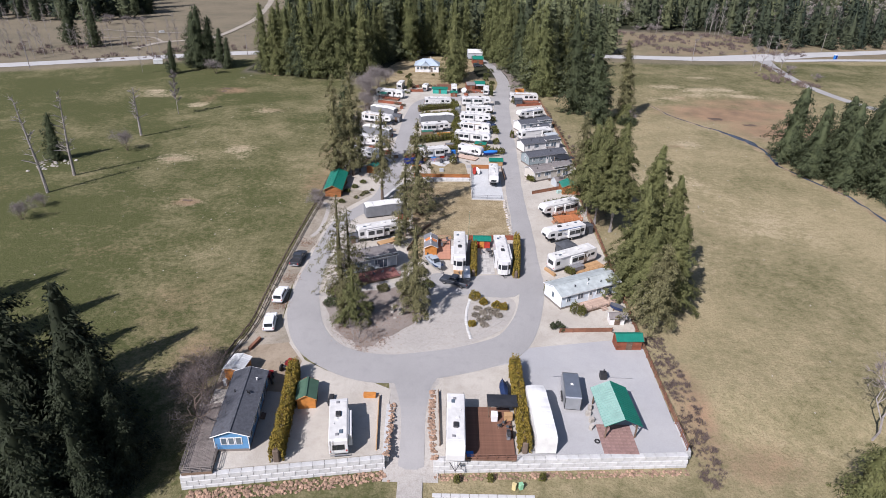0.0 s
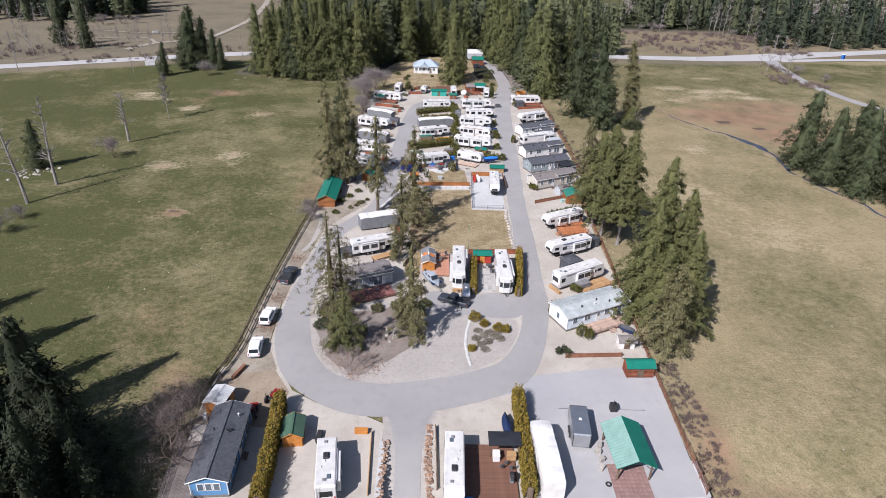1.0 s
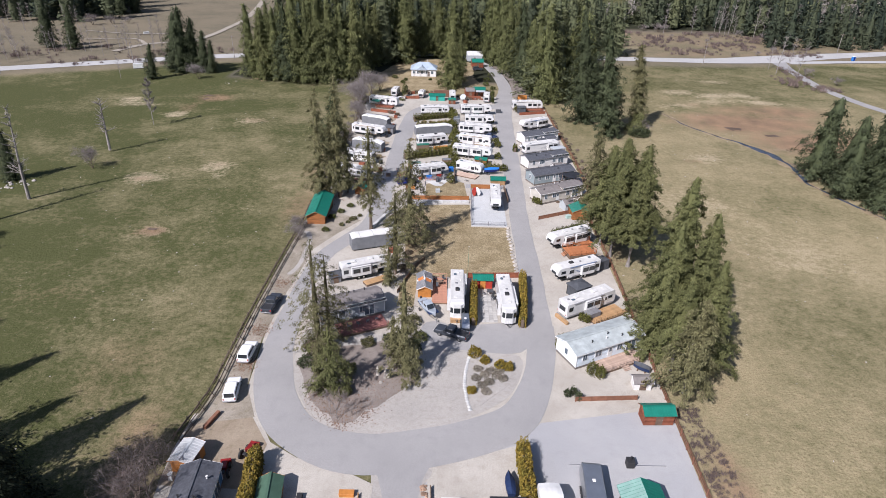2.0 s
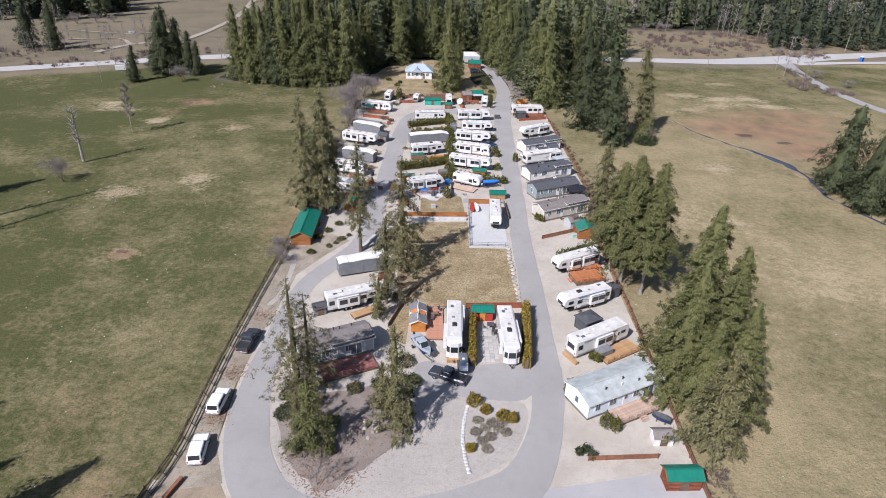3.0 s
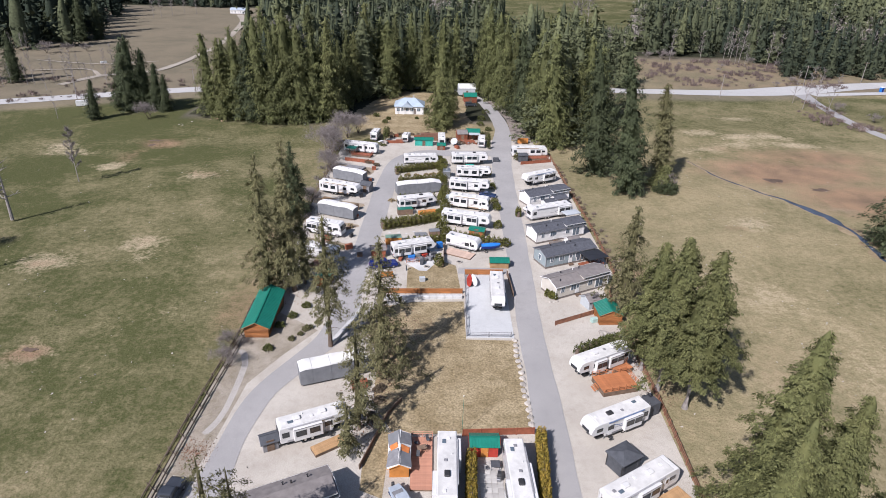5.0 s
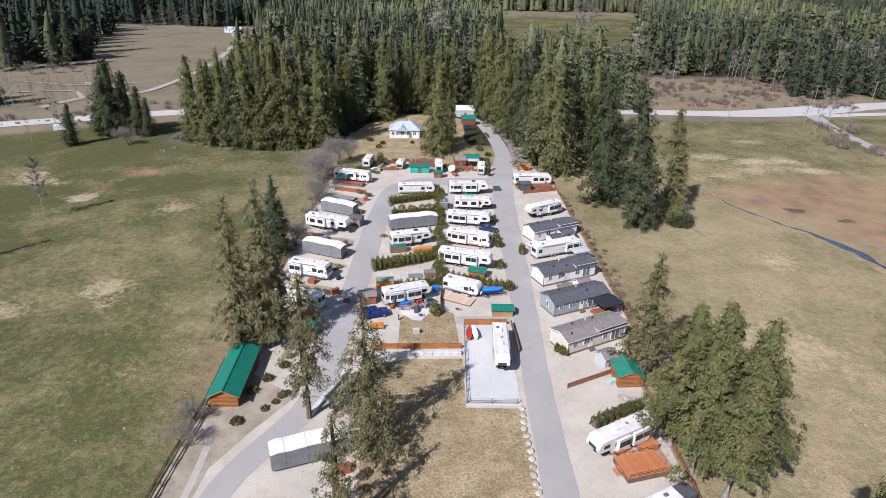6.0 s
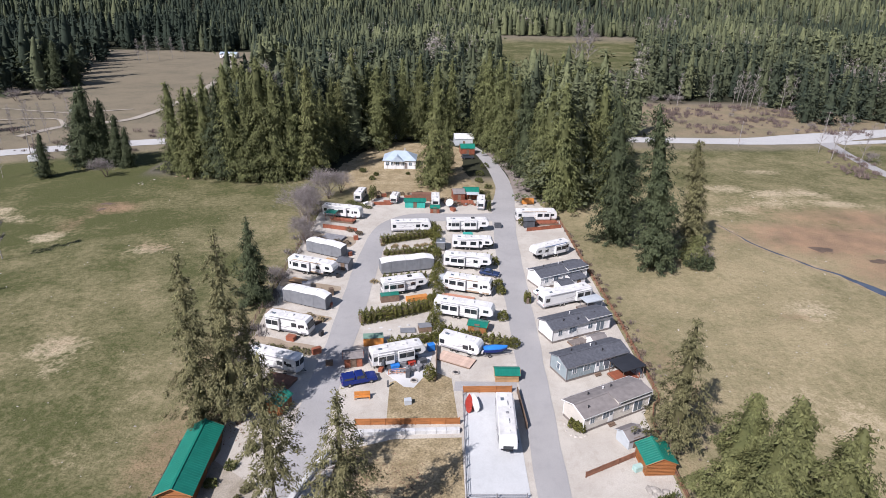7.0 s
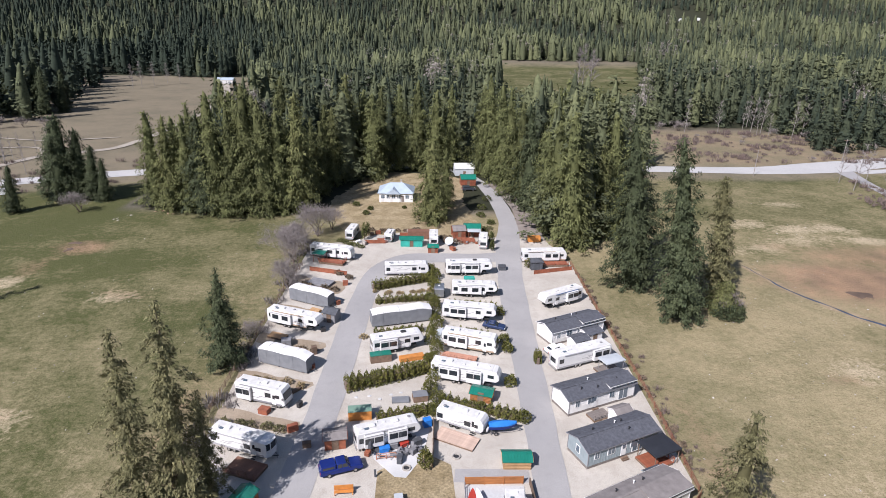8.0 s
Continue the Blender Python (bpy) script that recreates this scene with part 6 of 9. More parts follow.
def gazebo(L, W, h, rh, label, roof, post_m, curtain=None, name="gazebo"):
    """Posts under a hipped canopy."""
    t = thing(name, label, "gazebo")
    o = .2
    a, b = L / 2 + o, W / 2 + o
    part("canopy", Geo().add([(-a, -b, h), (a, -b, h), (a, b, h), (-a, b, h), (-a, -b, h + .18), (a, -b, h + .18), (a, b, h + .18), (-a, b, h + .18), (-.3, 0, h + .18 + rh), (.3, 0, h + .18 + rh)], [(3, 2, 1, 0), (0, 1, 5, 4), (1, 2, 6, 5), (2, 3, 7, 6), (3, 0, 4, 7), (4, 5, 9, 8), (5, 6, 9), (6, 7, 8, 9), (7, 4, 8)]), roof, t)
    for x in (-1, 1):
        for y in (-1, 1):
            box_part("post", (x * (L / 2 - .05), y * (W / 2 - .05), h / 2), (.1, .1, h), post_m, t)
            if curtain:
                box_part("curtain", (x * (L / 2 - .35), y * (W / 2 - .02), h / 2), (.6, .1, h - .1), curtain, t, "", .03)
    if curtain:
        box_part("screen", (0, -W / 2 + .02, h / 2), (L - .3, .03, h - .2), curtain, t, "", .01)
        box_part("screen", (-L / 2 + .02, 0, h / 2), (.03, W - .3, h - .2), curtain, t, "", .01)
    return t


def chair(m, label="folding camp chair with a dark seat"):
    t = thing("camp_chair", label, "chair")
    box_part("seat", (0, 0, .42), (.5, .48, .05), m, t)
    part("backrest", Geo().box((-.24, 0, .72), (.05, .48, .55), 0, .015, -12), m, t)
    for x in (-.2, .2):
        for y in (-.2, .2):
            part("leg", Geo().tube([(x, y, 0), (x, y, .42)], .018, 5), CHROME, t)
    return t


def table(L, W, m, label="patio table with slim legs"):
    t = thing("patio_table", label, "table")
    box_part("tabletop", (0, 0, .73), (L, W, .05), m, t)
    for x in (-1, 1):
        for y in (-1, 1):
            box_part("leg", (x * (L / 2 - .08), y * (W / 2 - .08), .36), (.06, .06, .72), m, t)
    return t


def barbecue(label="covered barbecue on a cart"):
    t = thing("barbecue", label, "barbecue")
    part("lid", Geo().side([(-.45, .95), (.45, .95), (.4, 1.2), (.2, 1.3), (-.2, 1.3), (-.4, 1.2)], .5, .04), BLACK, t)
    box_part("cart", (0, 0, .5), (.85, .48, .85), GREY_TRIM, t)
    for x in (-1, 1):
        box_part("side_shelf", (x * .6, 0, .9), (.35, .42, .04), CHROME, t)
    return t


def fire_pit(label="round stone fire pit"):
    t = thing("fire_pit", label, "fire pit")
    me = Geo().box((0, 0, .12), (.34, .2, .26), 0, .03).mesh("stone", ROCK)
    for k in range(11):
        o = part("stone", me, ROCK, t)
        o.matrix_basis = pose(.52 * math.cos(k * .571), .52 * math.sin(k * .571), 0, 0, 0, 90 + k * 32.7)
    part("ash", Geo().tube([(0, 0, .02), (0, 0, .08)], .45, 12), BLACK, t)
    return t


def crate(L, W, H, m, label, name="storage_box", lid=None):
    t = thing(name, label, "storage box")
    box_part("box", (0, 0, H / 2), (L, W, H), m, t, ch=.03)
    box_part("lid", (0, 0, H + .03), (L + .06, W + .06, .07), lid or m, t, ch=.02)
    return t


def pavilion(L, W, h, rh, label):
    """An open picnic shelter: posts, beams and a ribbed gable roof, ridge along x."""
    t = thing("pavilion", label, "shelter")
    for x in (-1, 1):
        for y in (-1, 1):
            p = box_part("post", (x * (L / 2 - .25), y * (W / 2 - .2), h / 2), (.2, .2, h), OLD_WOOD, t)
            part("brace", Geo().tube([(x * (L / 2 - .25), y * (W / 2 - .2), h - .8), (x * (L / 2 - .25), y * (W / 2 - .95), h - .05)], .06, 4), OLD_WOOD, p)
    for y in (-1, 1):
        box_part("beam", (0, y * (W / 2 - .2), h + .08), (L, .16, .2), OLD_WOOD, t)
    for x in (-1, 1):
        part("arch", Geo().tube([(x * (L / 2 - .25), (k / 8 - .5) * (W - .5), h + .1 + .75 * math.sin(math.pi * k / 8)) for k in range(9)], .08, 5), OLD_WOOD, t)
    rf = part("roof", Geo().gable(L, W, h + .15, rh, .35, .06), GREEN_METAL, t, "ribbed green metal roof")
    s = rh / (W / 2)
    hw = W / 2 + .35
    # thin pale sheet puts the glare on the slope that faces the sun
    part("bleached_sheet", Geo().add([(-L / 2 - .34, hw, h + .15 - .35 * s + .07), (L / 2 + .34, hw, h + .15 - .35 * s + .07), (L / 2 + .34, .02, h + .15 + rh + .07), (-L / 2 - .34, .02, h + .15 + rh + .07), (-L / 2 - .34, hw, h + .15 - .35 * s + .062), (L / 2 + .34, hw, h + .15 - .35 * s + .062), (L / 2 + .34, .02, h + .15 + rh + .062), (-L / 2 - .34, .02, h + .15 + rh + .062)], [(0, 1, 2, 3), (4, 7, 6, 5), (0, 4, 5, 1), (1, 5, 6, 2), (2, 6, 7, 3), (3, 7, 4, 0)]), GLARE_GREEN_METAL, rf, "mint slope of the roof, sun glare in its colour")
    e = h + .15 - .35 * s + .08
    me = Geo().tube([(0, -W / 2 - .35, e), (0, 0, h + .23 + rh), (0, W / 2 + .35, e)], .025, 4).mesh("roof_rib", GREEN_METAL)
    for k in range(18):
        part("roof_rib", me, GREEN_METAL, rf).matrix_basis = pose(-L / 2 - .32 + k * (L + .64) / 17, 0, 0)
    return t


def block_wall(name, a, b, courses, z0, label, seed=0, L=1.5, H=0.75, step=0.0):
    """A wall of stacked concrete blocks from a to b, each course set back a little."""
    t = thing(name, label, "retaining wall", "", "structure")
    A, B = Vector((*a, 0)), Vector((*b, 0))
    d = (B - A).normalized()
    nrm = Vector((-d.y, d.x, 0))
    ang = math.degrees(math.atan2(d.y, d.x))
    rng = random.Random(seed)
    full = Geo().box((0, 0, 0), (L - .025, .75, H - .02), 0, .045).mesh("block", BLOCK)
    ln = (B - A).length
    for c in range(courses):
        off = -.75 * (c % 2)
        x = off
        while x < ln - .1:
            x0, x1 = max(x, 0), min(x + L, ln)
            if x1 - x0 > .2:
                m = A + d * ((x0 + x1) / 2) + nrm * (c * .09)
                o = part("block", full, BLOCK, t)
                o.matrix_basis = pose(m.x, m.y, z0 + c * H + H / 2, rng.uniform(-.4, .4), rng.uniform(-.4, .4), ang + rng.uniform(-.6, .6)) @ Matrix.Diagonal(((x1 - x0) / L, 1, 1, 1))
            x += L
    return t


# ---- near lots behind the block walls ----
put(mobile_home(12.5, 4.4, "blue manufactured home with white trim and grey roof", BLUE_SIDING, SHINGLE_DARK, 0.8, 2.5, front=3), -26.9, 63.0, 94)
put(deck(12.5, 3.8, GREY_DECK, "weathered grey wooden deck beside the blue home", 0.5, ("s", "w", "n")), -30.6, 59.0, 97)
put(shed(3.4, 2.6, "orange plywood shed with a white metal roof", ORANGE_WOOD, WHITE_METAL, 2.1, .35, logs=False), -30.4, 72.3, 80)
put(shed(3.6, 2.6, "small orange shed with a dull green roof", ORANGE_WOOD, mat("dull_green_roof", (0.06, 0.12, 0.08), 0.7, 0, 0.15, 1.2, 8, 0.1), 1.9, .7, ribs=False, logs=False), -18.6, 66.8, 96)
put(trailer("fifth", 8.4, 2.5, 3.3, "white camper trailer with a slide-out on pale gravel", slides=((-.1, .55),), face=-1, seed=3, dark_ac=True), -12.9, 60.1, 98)
put(crate(.6, 2.0, .5, BLACK, "dark tarpaulin bundle beside the trailer"), -15.2, 66.6, 0)
put(crate(1.8, .7, .55, ORANGE_WOOD, "orange wooden box at the lot corner"), -9.6, 67.8, 0)
put(trailer("travel", 10.2, 2.5, 3.5, "long white trailer beside a brown deck", seed=4, face=1, slides=(), awning=False, dark_ac=True), 3.0, 60.0, -91)
put(deck(6.6, 9.8, BROWN_DECK, "brown stained deck between trailer and hedge", .3, ("s",)), 7.7, 60.9, 0)
put(gazebo(3.9, 2.0, 2.3, .15, "black roofed hot tub shelter on the brown deck", BLACK_ROOF, OLD_WOOD, name="deck_shelter"), 9.7, 64.6, 0, .33)
put(crate(.9, 1.1, 1.0, WHITE_TRIM, "white cabinet on the brown deck", "cabinet"), 8.6, 63.4, 0, .33)
put(crate(1.2, .8, .9, TAN_DECK, "wooden bar cabinet on the brown deck", "cabinet"), 10.6, 63.5, 0, .33)
put(boat(3.4, "small blue covered boat on the gravel", CAR_NAVY, ALU, False, False, CAR_NAVY), 10.4, 69.2, 92)
put(barbecue("black covered barbecue on the brown deck"), 10.3, 59.8, 90, .33)
put(crate(.9, .8, .45, BLUE_TARP, "bright blue plastic bin beside the trailer"), 4.9, 56.8, 0)
for x, y in ((9.2, 61.8), (10.4, 61.6), (9.9, 62.4)):
    put(chair(DARK_CLOTH), x, y, 200 + x * 30, .33)
put(covered_trailer(10.4, "white shrouded motorhome on concrete", 2.8, 3.5, COVER_WHITE, seed=5), 14.9, 62.4, 92)
put(small_trailer(5.8, 2.4, 2.7, ALU, "aluminium enclosed cargo trailer"), 20.4, 68.4, 85)
put(pavilion(7.2, 4.6, 2.6, 1.15, "open timber shelter with green metal roof"), 25.8, 64.0, 92)
put(crate(1.0, 1.0, 1.0, BLACK, "black smoker grill on a stand", "smoker"), 26.5, 73.2, 0)
part("chimney", Geo().tube([(0, 0, 1), (0, 0, 1.7)], .1, 8), BLACK, bpy.data.objects["smoker"])
for k, (x, y) in enumerate(((22.4, 64.9), (22.6, 63.6), (22.3, 62.2), (22.9, 66.1))):
    put(crate(.7, .5, .6, ROCK, "small stone planter beside the shelter", "planter"), x, y, k * 25)
tyre = thing("tyre", "old black tyre lying on the gravel", "tyre")
part("rubber_ring", Geo().tube([(.3 * math.cos(a * .5236), .3 * math.sin(a * .5236), .12) for a in range(13)], .11, 6), RUBBER, tyre)
put(tyre, 22.6, 59.8)
copy_thing(tyre, pose(35.0, 106.4, .03))
pav = thing("paver_floor", "red brown paver floor of the shelter", "paving", "", "structure")
for j in range(9):
    for i in range(8):
        me = bpy.data.meshes.get("red_paver_stone") or Geo().box((0, 0, 0), (.58, .58, .08), 0, .012).mesh("red_paver_stone", RED_PAVER)
        part("paver", me, RED_PAVER, pav).matrix_basis = pose(23.4 + i * .6, 58.0 + j * .6, .05)
for x in (20.9, 21.6):
    tube = thing("pole", "thin metal pole lying on concrete", "pole")
    part("tube", Geo().tube([(0, 0, .05), (0, 4.2, .05)], .04, 5), CHROME, tube)
    put(tube, 18.6 + (x - 20.9) * 12, 73.2, -90)
block_wall("block_wall_west", (-31.9, 52.5), (-6.4, 56.3), 3, -2.25, "pale grey stacked concrete block retaining wall", 1)
block_wall("block_wall_east", (0.1, 55.9), (34.6, 57.8), 3, -2.25, "pale grey stacked concrete block retaining wall", 2)
block_wall("block_wall_corner", (34.9, 58.4), (35.1, 64), 2, -1.5, "pale grey stacked concrete block retaining wall", 3)
fence("timber_edge_west", [(-7.6, 57.5), (-8.2, 67.8)], TAN_DECK, "low pale timber edging along the ramp", .5, 1.8, board=True)
block_wall("block_wall_ramp", (-6.3, 56.9), (-6.5, 66.4), 2, -1.45, "pale grey block wall beside the ramp", 6)
fence("timber_edge_east", [(0.9, 58.5), (0.6, 69)], OLD_WOOD, "low dark timber edging along the ramp", .6, 1.8, board=True)


def rubble(name, pts, w, n, m, label, r=0.35, seed=0, z=0.0):
    """Loose stones along a line, joined as stuff."""
    rng = random.Random(seed)
    P = spline(pts, 1.0)
    g = Geo()
    for k in range(n):
        p = P[rng.randrange(len(P))]
        b = boulder_geo(seed * 100 + k, r * rng.uniform(.4, 1.2))
        x, y = p[0] + rng.uniform(-w, w), p[1] + rng.uniform(-w, w)
        zz = float(height(x, y)) if z is None else z
        g.add([(v[0] + x, v[1] + y, v[2] + zz + .05) for v in b.v], b.f)
    return tagged(part(name, g, m), label, "rocks", "", "stuff")


rubble("rock_bank_west", [(-31, 50.9), (-18, 52.9), (-6.4, 55.0)], .9, 620, RUST_ROCK, "rust brown broken rocks below the block wall", .24, 1, None)
rubble("rock_bank_east", [(0.3, 54.8), (16, 55.6), (34, 56.5)], .5, 430, RUST_ROCK, "rust brown broken rocks below the block wall", .2, 2, None)
rubble("rock_bank_ramp_east", [(0.2, 56.5), (-0.3, 63), (-0.2, 69)], .4, 260, RUST_ROCK, "rust brown broken rocks beside the ramp", .22, 3)
rubble("rock_bank_ramp_west", [(-6.2, 57), (-6.0, 66)], .4, 130, RUST_ROCK, "dark broken rocks beside the ramp", .2, 4)
for k, x in enumerate((3.2, 7.6, 14.5)):
    put(shrub("cedar_shrub", 30 + k, 1.5, .45, HEDGE, "small golden cedar shrub below the wall", 260, .13), x, 54.2 + k * .3, 0, -2)
put(crate(.5, .5, .9, mat("garden_green", (0.25, 0.5, 0.3), 0.6), "green garden ornament below the wall", "garden_ornament"), 11.5, 53.4, 20, -2)
put(crate(.5, .5, .9, mat("garden_yellow", (0.6, 0.5, 0.25), 0.6), "yellow garden ornament below the wall", "garden_ornament"), 10.6, 53.3, -20, -2)
hedge("hedge", [(-20.3, 55), (-20.9, 64), (-21.8, 73)], 1.6, 3.0, HEDGE_GOLD, "tall golden green cedar hedge", 1)
hedge("hedge", [(12.3, 57.3), (12.5, 66), (12.6, 75)], 1.5, 2.8, HEDGE_GOLD, "tall golden green cedar hedge", 2)
tr = thing("tractor", "dark red garden tractor beside the hedge", "tractor")
part("bonnet", Geo().side([(0, .5), (1.3, .5), (1.35, 1.0), (.2, 1.15), (0, 1.1)], .7, .06), RED_METAL, tr)
box_part("seat", (-.5, 0, .95), (.5, .5, .12), BLACK, tr)
part("bucket", Geo().side([(1.6, .1), (2.1, .1), (2.0, .6), (1.7, .55)], 1.3, .03), RED_METAL, tr)
part("roll_bar", Geo().tube([(-.8, -.45, .7), (-.8, -.45, 2.0), (-.8, .45, 2.0), (-.8, .45, .7)], .04, 5), BLACK, tr)
for x, r in ((-.5, .6), (1.0, .38)):
    for s in (-1, 1):
        wheel(tr, x, s * .6, r, .3)
put(tr, -23.3, 73.6, 75)
put(crate(.5, .5, 1.1, WHITE_TRIM, "white gas cylinder beside the shed", "gas_cylinder"), -31.6, 69.6, 0)
copy_thing(tr, pose(-25.4, 70.6, .03, 0, 0, 100))
put(crate(3.2, .45, .5, FENCE_BROWN, "brown timber planter beside the fence", "planter"), -30.0, 79.6, 72)

# ---- east of the main road, near to far ----
put(shed(4.2, 2.2, "red brown shed with green metal roof by the fence", RED_WOOD, GREEN_METAL, 2.0, .6), 32.5, 81.6, 2)
fence("lot_fence", [(21.7, 85.0), (31.0, 85.6)], FENCE_BROWN, "low brown board fence between lots", .9, 2.3, board=True)
put(mobile_home(13.4, 5.2, "pale blue mobile home with light roof", PALE_SIDING, ROOF_PALE, .8, 2.5, front=1), 27.9, 97.4, 26)
put(deck(8, 3.0, WORN_DECK, "pale weathered deck with railing beside the pale home", .45, ("s",), "s"), 30.5, 94.3, 26)
put(shed(2.6, 1.8, "small white shed with grey roof", LIGHT_SIDING, SHINGLE_BROWN, 1.5, .5, ribs=False, logs=False), 32.4, 88.6, 0)
put(boat(2.6, "small dark covered boat by the fence", CAR_NAVY, ALU, False, False, DARK_CLOTH), 33.5, 92.2, 150)
put(shrub("cedar_shrub", 41, 2.8, 1.0, HEDGE, "golden green round cedar shrub", 700), 25.4, 91.0)
put(shrub("cedar_shrub", 42, 2.4, .8, HEDGE, "golden green round cedar shrub", 600), 26.6, 90.4)
put(shrub("cedar_shrub", 43, 3.2, .9, HEDGE, "tall golden cedar shrub beside the road", 700), 21.5, 97.4)
for x, y in ((20.6, 86), (21.6, 86.4), (22.2, 85.4)):
    put(shrub("spruce_sapling", int(x * 10), 1.6, .55, FIR, "young grey green spruce by the road", 300, .13), x, y)
put(trailer("travel", 11.6, 2.6, 3.4, "white park trailer with a tan deck", seed=11, face=-1, slides=((.0, .3),), end_glass=True), 28.3, 109.4, 30 + 180 - 180)
put(deck(7.6, 3.2, TAN_DECK, "tan deck beside the white park trailer", .35, ("s",)), 31.4, 107.6, 30)
put(crate(2.6, 1.6, .9, GREY_CLOTH, "grey covered hot tub on the deck", "hot_tub"), 28.9, 106.9, 30, .4)
for k in range(3):
    put(shrub("cedar_shrub", 50 + k, 1.9, .45, HEDGE, "narrow golden cedar beside the deck", 300, .13), 26.6 + k * .55, 105.6 - k * .35)
put(crate(.5, 3.2, .5, TAN_DECK, "wooden planter in front of the trailer", "planter"), 23.2, 105.6, 30)
put(gazebo(3.4, 2.8, 2.2, .5, "dark grey screened gazebo tent", DARK_CLOTH, BLACK, DARK_CLOTH), 27.8, 114.2, 30)
put(trailer("fifth", 10.6, 2.5, 3.4, "cream fifth wheel trailer with black trim", RV_WHITE, BLUE_DECAL, seed=12, face=1, slides=((-.18, .3),), dark_ac=True), 28.4, 121.0, 26 + 180)
put(crate(2.2, 2.2, 2.1, DARK_CLOTH, "dark grey storage shed tent by the fence", "storage_shed", DARK_CLOTH), 34.6, 124.8, 26)
put(trailer("fifth", 10.8, 2.5, 3.5, "white fifth wheel trailer with a red deck", seed=13, face=1, slides=((-.2, .28), (.1, .2))), 29.6, 134.6, 28 + 180)
put(deck(6.0, 4.0, ORANGE_DECK, "orange stained deck with railings beside a trailer", .9, ("s", "e", "n"), "w"), 31.2, 130.4, 14)
put(deck(3.0, 1.5, ORANGE_DECK, "orange stained landing beside a trailer", .9, ("n",)), 33.4, 134.0, 28)
put(shed(4.0, 4.0, "log shed with green metal roof by the fence", LOG, GREEN_METAL, 2.1, .9), 34.9, 149.4, 92)
put(shed(2.6, 2.6, "small grey shed beside the green roofed shed", GREY_SIDING, SHINGLE_BROWN, 1.8, .7, ribs=False, logs=False), 32.8, 154.0, 25)
fence("lot_fence", [(24.9, 147.0), (32.6, 150.8)], FENCE_BROWN, "low brown board fence between lots", 1.0, 2.3, board=True)
put(crate(1.3, .8, .7, mat("pale_teal", (0.35, 0.5, 0.46), 0.6), "pale teal plastic storage box"), 32.3, 148.4, 20)
rubble("rock_heap", [(33.4, 144.4), (34.8, 143.6)], .8, 26, ROCK, "heap of grey garden stones", .55, 8)
put(mobile_home(13.0, 4.6, "grey beige mobile home with brown roof", BEIGE_SIDING, SHINGLE_BROWN, .75, 2.5, front=0, door_at=-.1, dormer=(.0, .48)), 31.2, 160.6, 27)
for k, (x, y) in enumerate(((25.0, 156.9), (25.7, 156.2), (26.4, 155.8))):
    put(shrub("cedar_shrub", 60 + k, 1.9, .5, HEDGE, "small cedar shrub in a stone ringed bed", 350, .14), x, y)
rubble("stone_ring", [(24.4, 157.6), (24.3, 156.0), (25.4, 154.9), (26.8, 155.1)], .15, 26, ROCK, "ring of stones round a small bed", .22, 9)
put(mobile_home(12.6, 4.6, "steel blue mobile home with board and batten walls", STEEL_SIDING, SHINGLE_DARK, .8, 2.5, battens=True, front=1, slider_at=.2, trim=GREY_TRIM), 31.4, 172.8, 24)
put(gazebo(4.4, 3.4, 2.5, .12, "black flat roofed porch cover", BLACK_ROOF, OLD_WOOD, name="porch"), 37.2, 170.2, 24)
put(deck(4.2, 3.2, RED_WOOD, "red stained porch deck", .4, ("e",)), 36.6, 169.8, 24)
put(shed(2.4, 1.8, "small grey blue shed beside the porch", STEEL_SIDING, SHINGLE_DARK, 1.7, .4, ribs=False, logs=False), 35.2, 165.8, 24)
put(mobile_home(13.2, 4.6, "light grey mobile home with dark roof", LIGHT_SIDING, SHINGLE_DARK, .75, 2.5, front=0, door_at=-.12, trim=GREY_TRIM, dormer=(.1, .48)), 31.6, 184.8, 24)
put(shed(2.8, 2.4, "small light shed with a dark roof", LIGHT_SIDING, SHINGLE_BROWN, 2.0, .6, ribs=False, logs=False), 34.4, 179.2, 24)
put(deck(3.4, 2.2, GREY_DECK, "small grey porch deck", .4, ("s",)), 31.4, 180.2, 24)
put(trailer("travel", 12.2, 2.6, 3.3, "white park trailer with dark skirting", seed=15, face=-1, slides=((.28, .3),)), 32.2, 196.2, 23)
put(deck(4.2, 2.4, GREY_DECK, "grey deck with a pale blue awning", .4), 36.4, 193.6, 23)
put(gazebo(3.8, 2.2, 2.2, .15, "pale blue grey metal awning over a deck", GREY_SIDING, GREY_TRIM, name="awning"), 37.0, 193.4, 23, .2)
put(mobile_home(12.6, 4.8, "white mobile home with dark grey roof", LIGHT_SIDING, SHINGLE_DARK, .8, 2.5, front=0, dormer=(.08, .48)), 32.6, 206.8, 26)
put(shed(3.2, 2.6, "grey roofed porch room beside the home", LIGHT_SIDING, SHINGLE_DARK, 2.0, .4, ribs=False, logs=False), 33.0, 201.8, 26)
put(shed(3.6, 3.0, "grey roofed porch room beside the home", LIGHT_SIDING, SHINGLE_DARK, 2.2, .4, ribs=False, logs=False), 36.0, 204.6, 26)
put(car("sedan", CAR_WHITE, "white car parked beside a mobile home"), 28.4, 200.0, 28)
put(trailer("fifth", 11.0, 2.5, 3.5, "white fifth wheel trailer with blue stripes", decal=BLUE_DECAL, seed=16, face=1, slides=((-.2, .3),)), 33.2, 220.2, 30 + 180)
put(trailer("travel", 11.6, 2.6, 3.3, "white park trailer with a red deck", RV_WHITE, TAN_DECAL, seed=17, face=-1, slides=((.15, .35),)), 34.0, 245.4, 4)
put(deck(7.5, 2.6, RED_WOOD, "red stained deck in front of the park trailer", .6, ("s",)), 36, 242.6, 6)
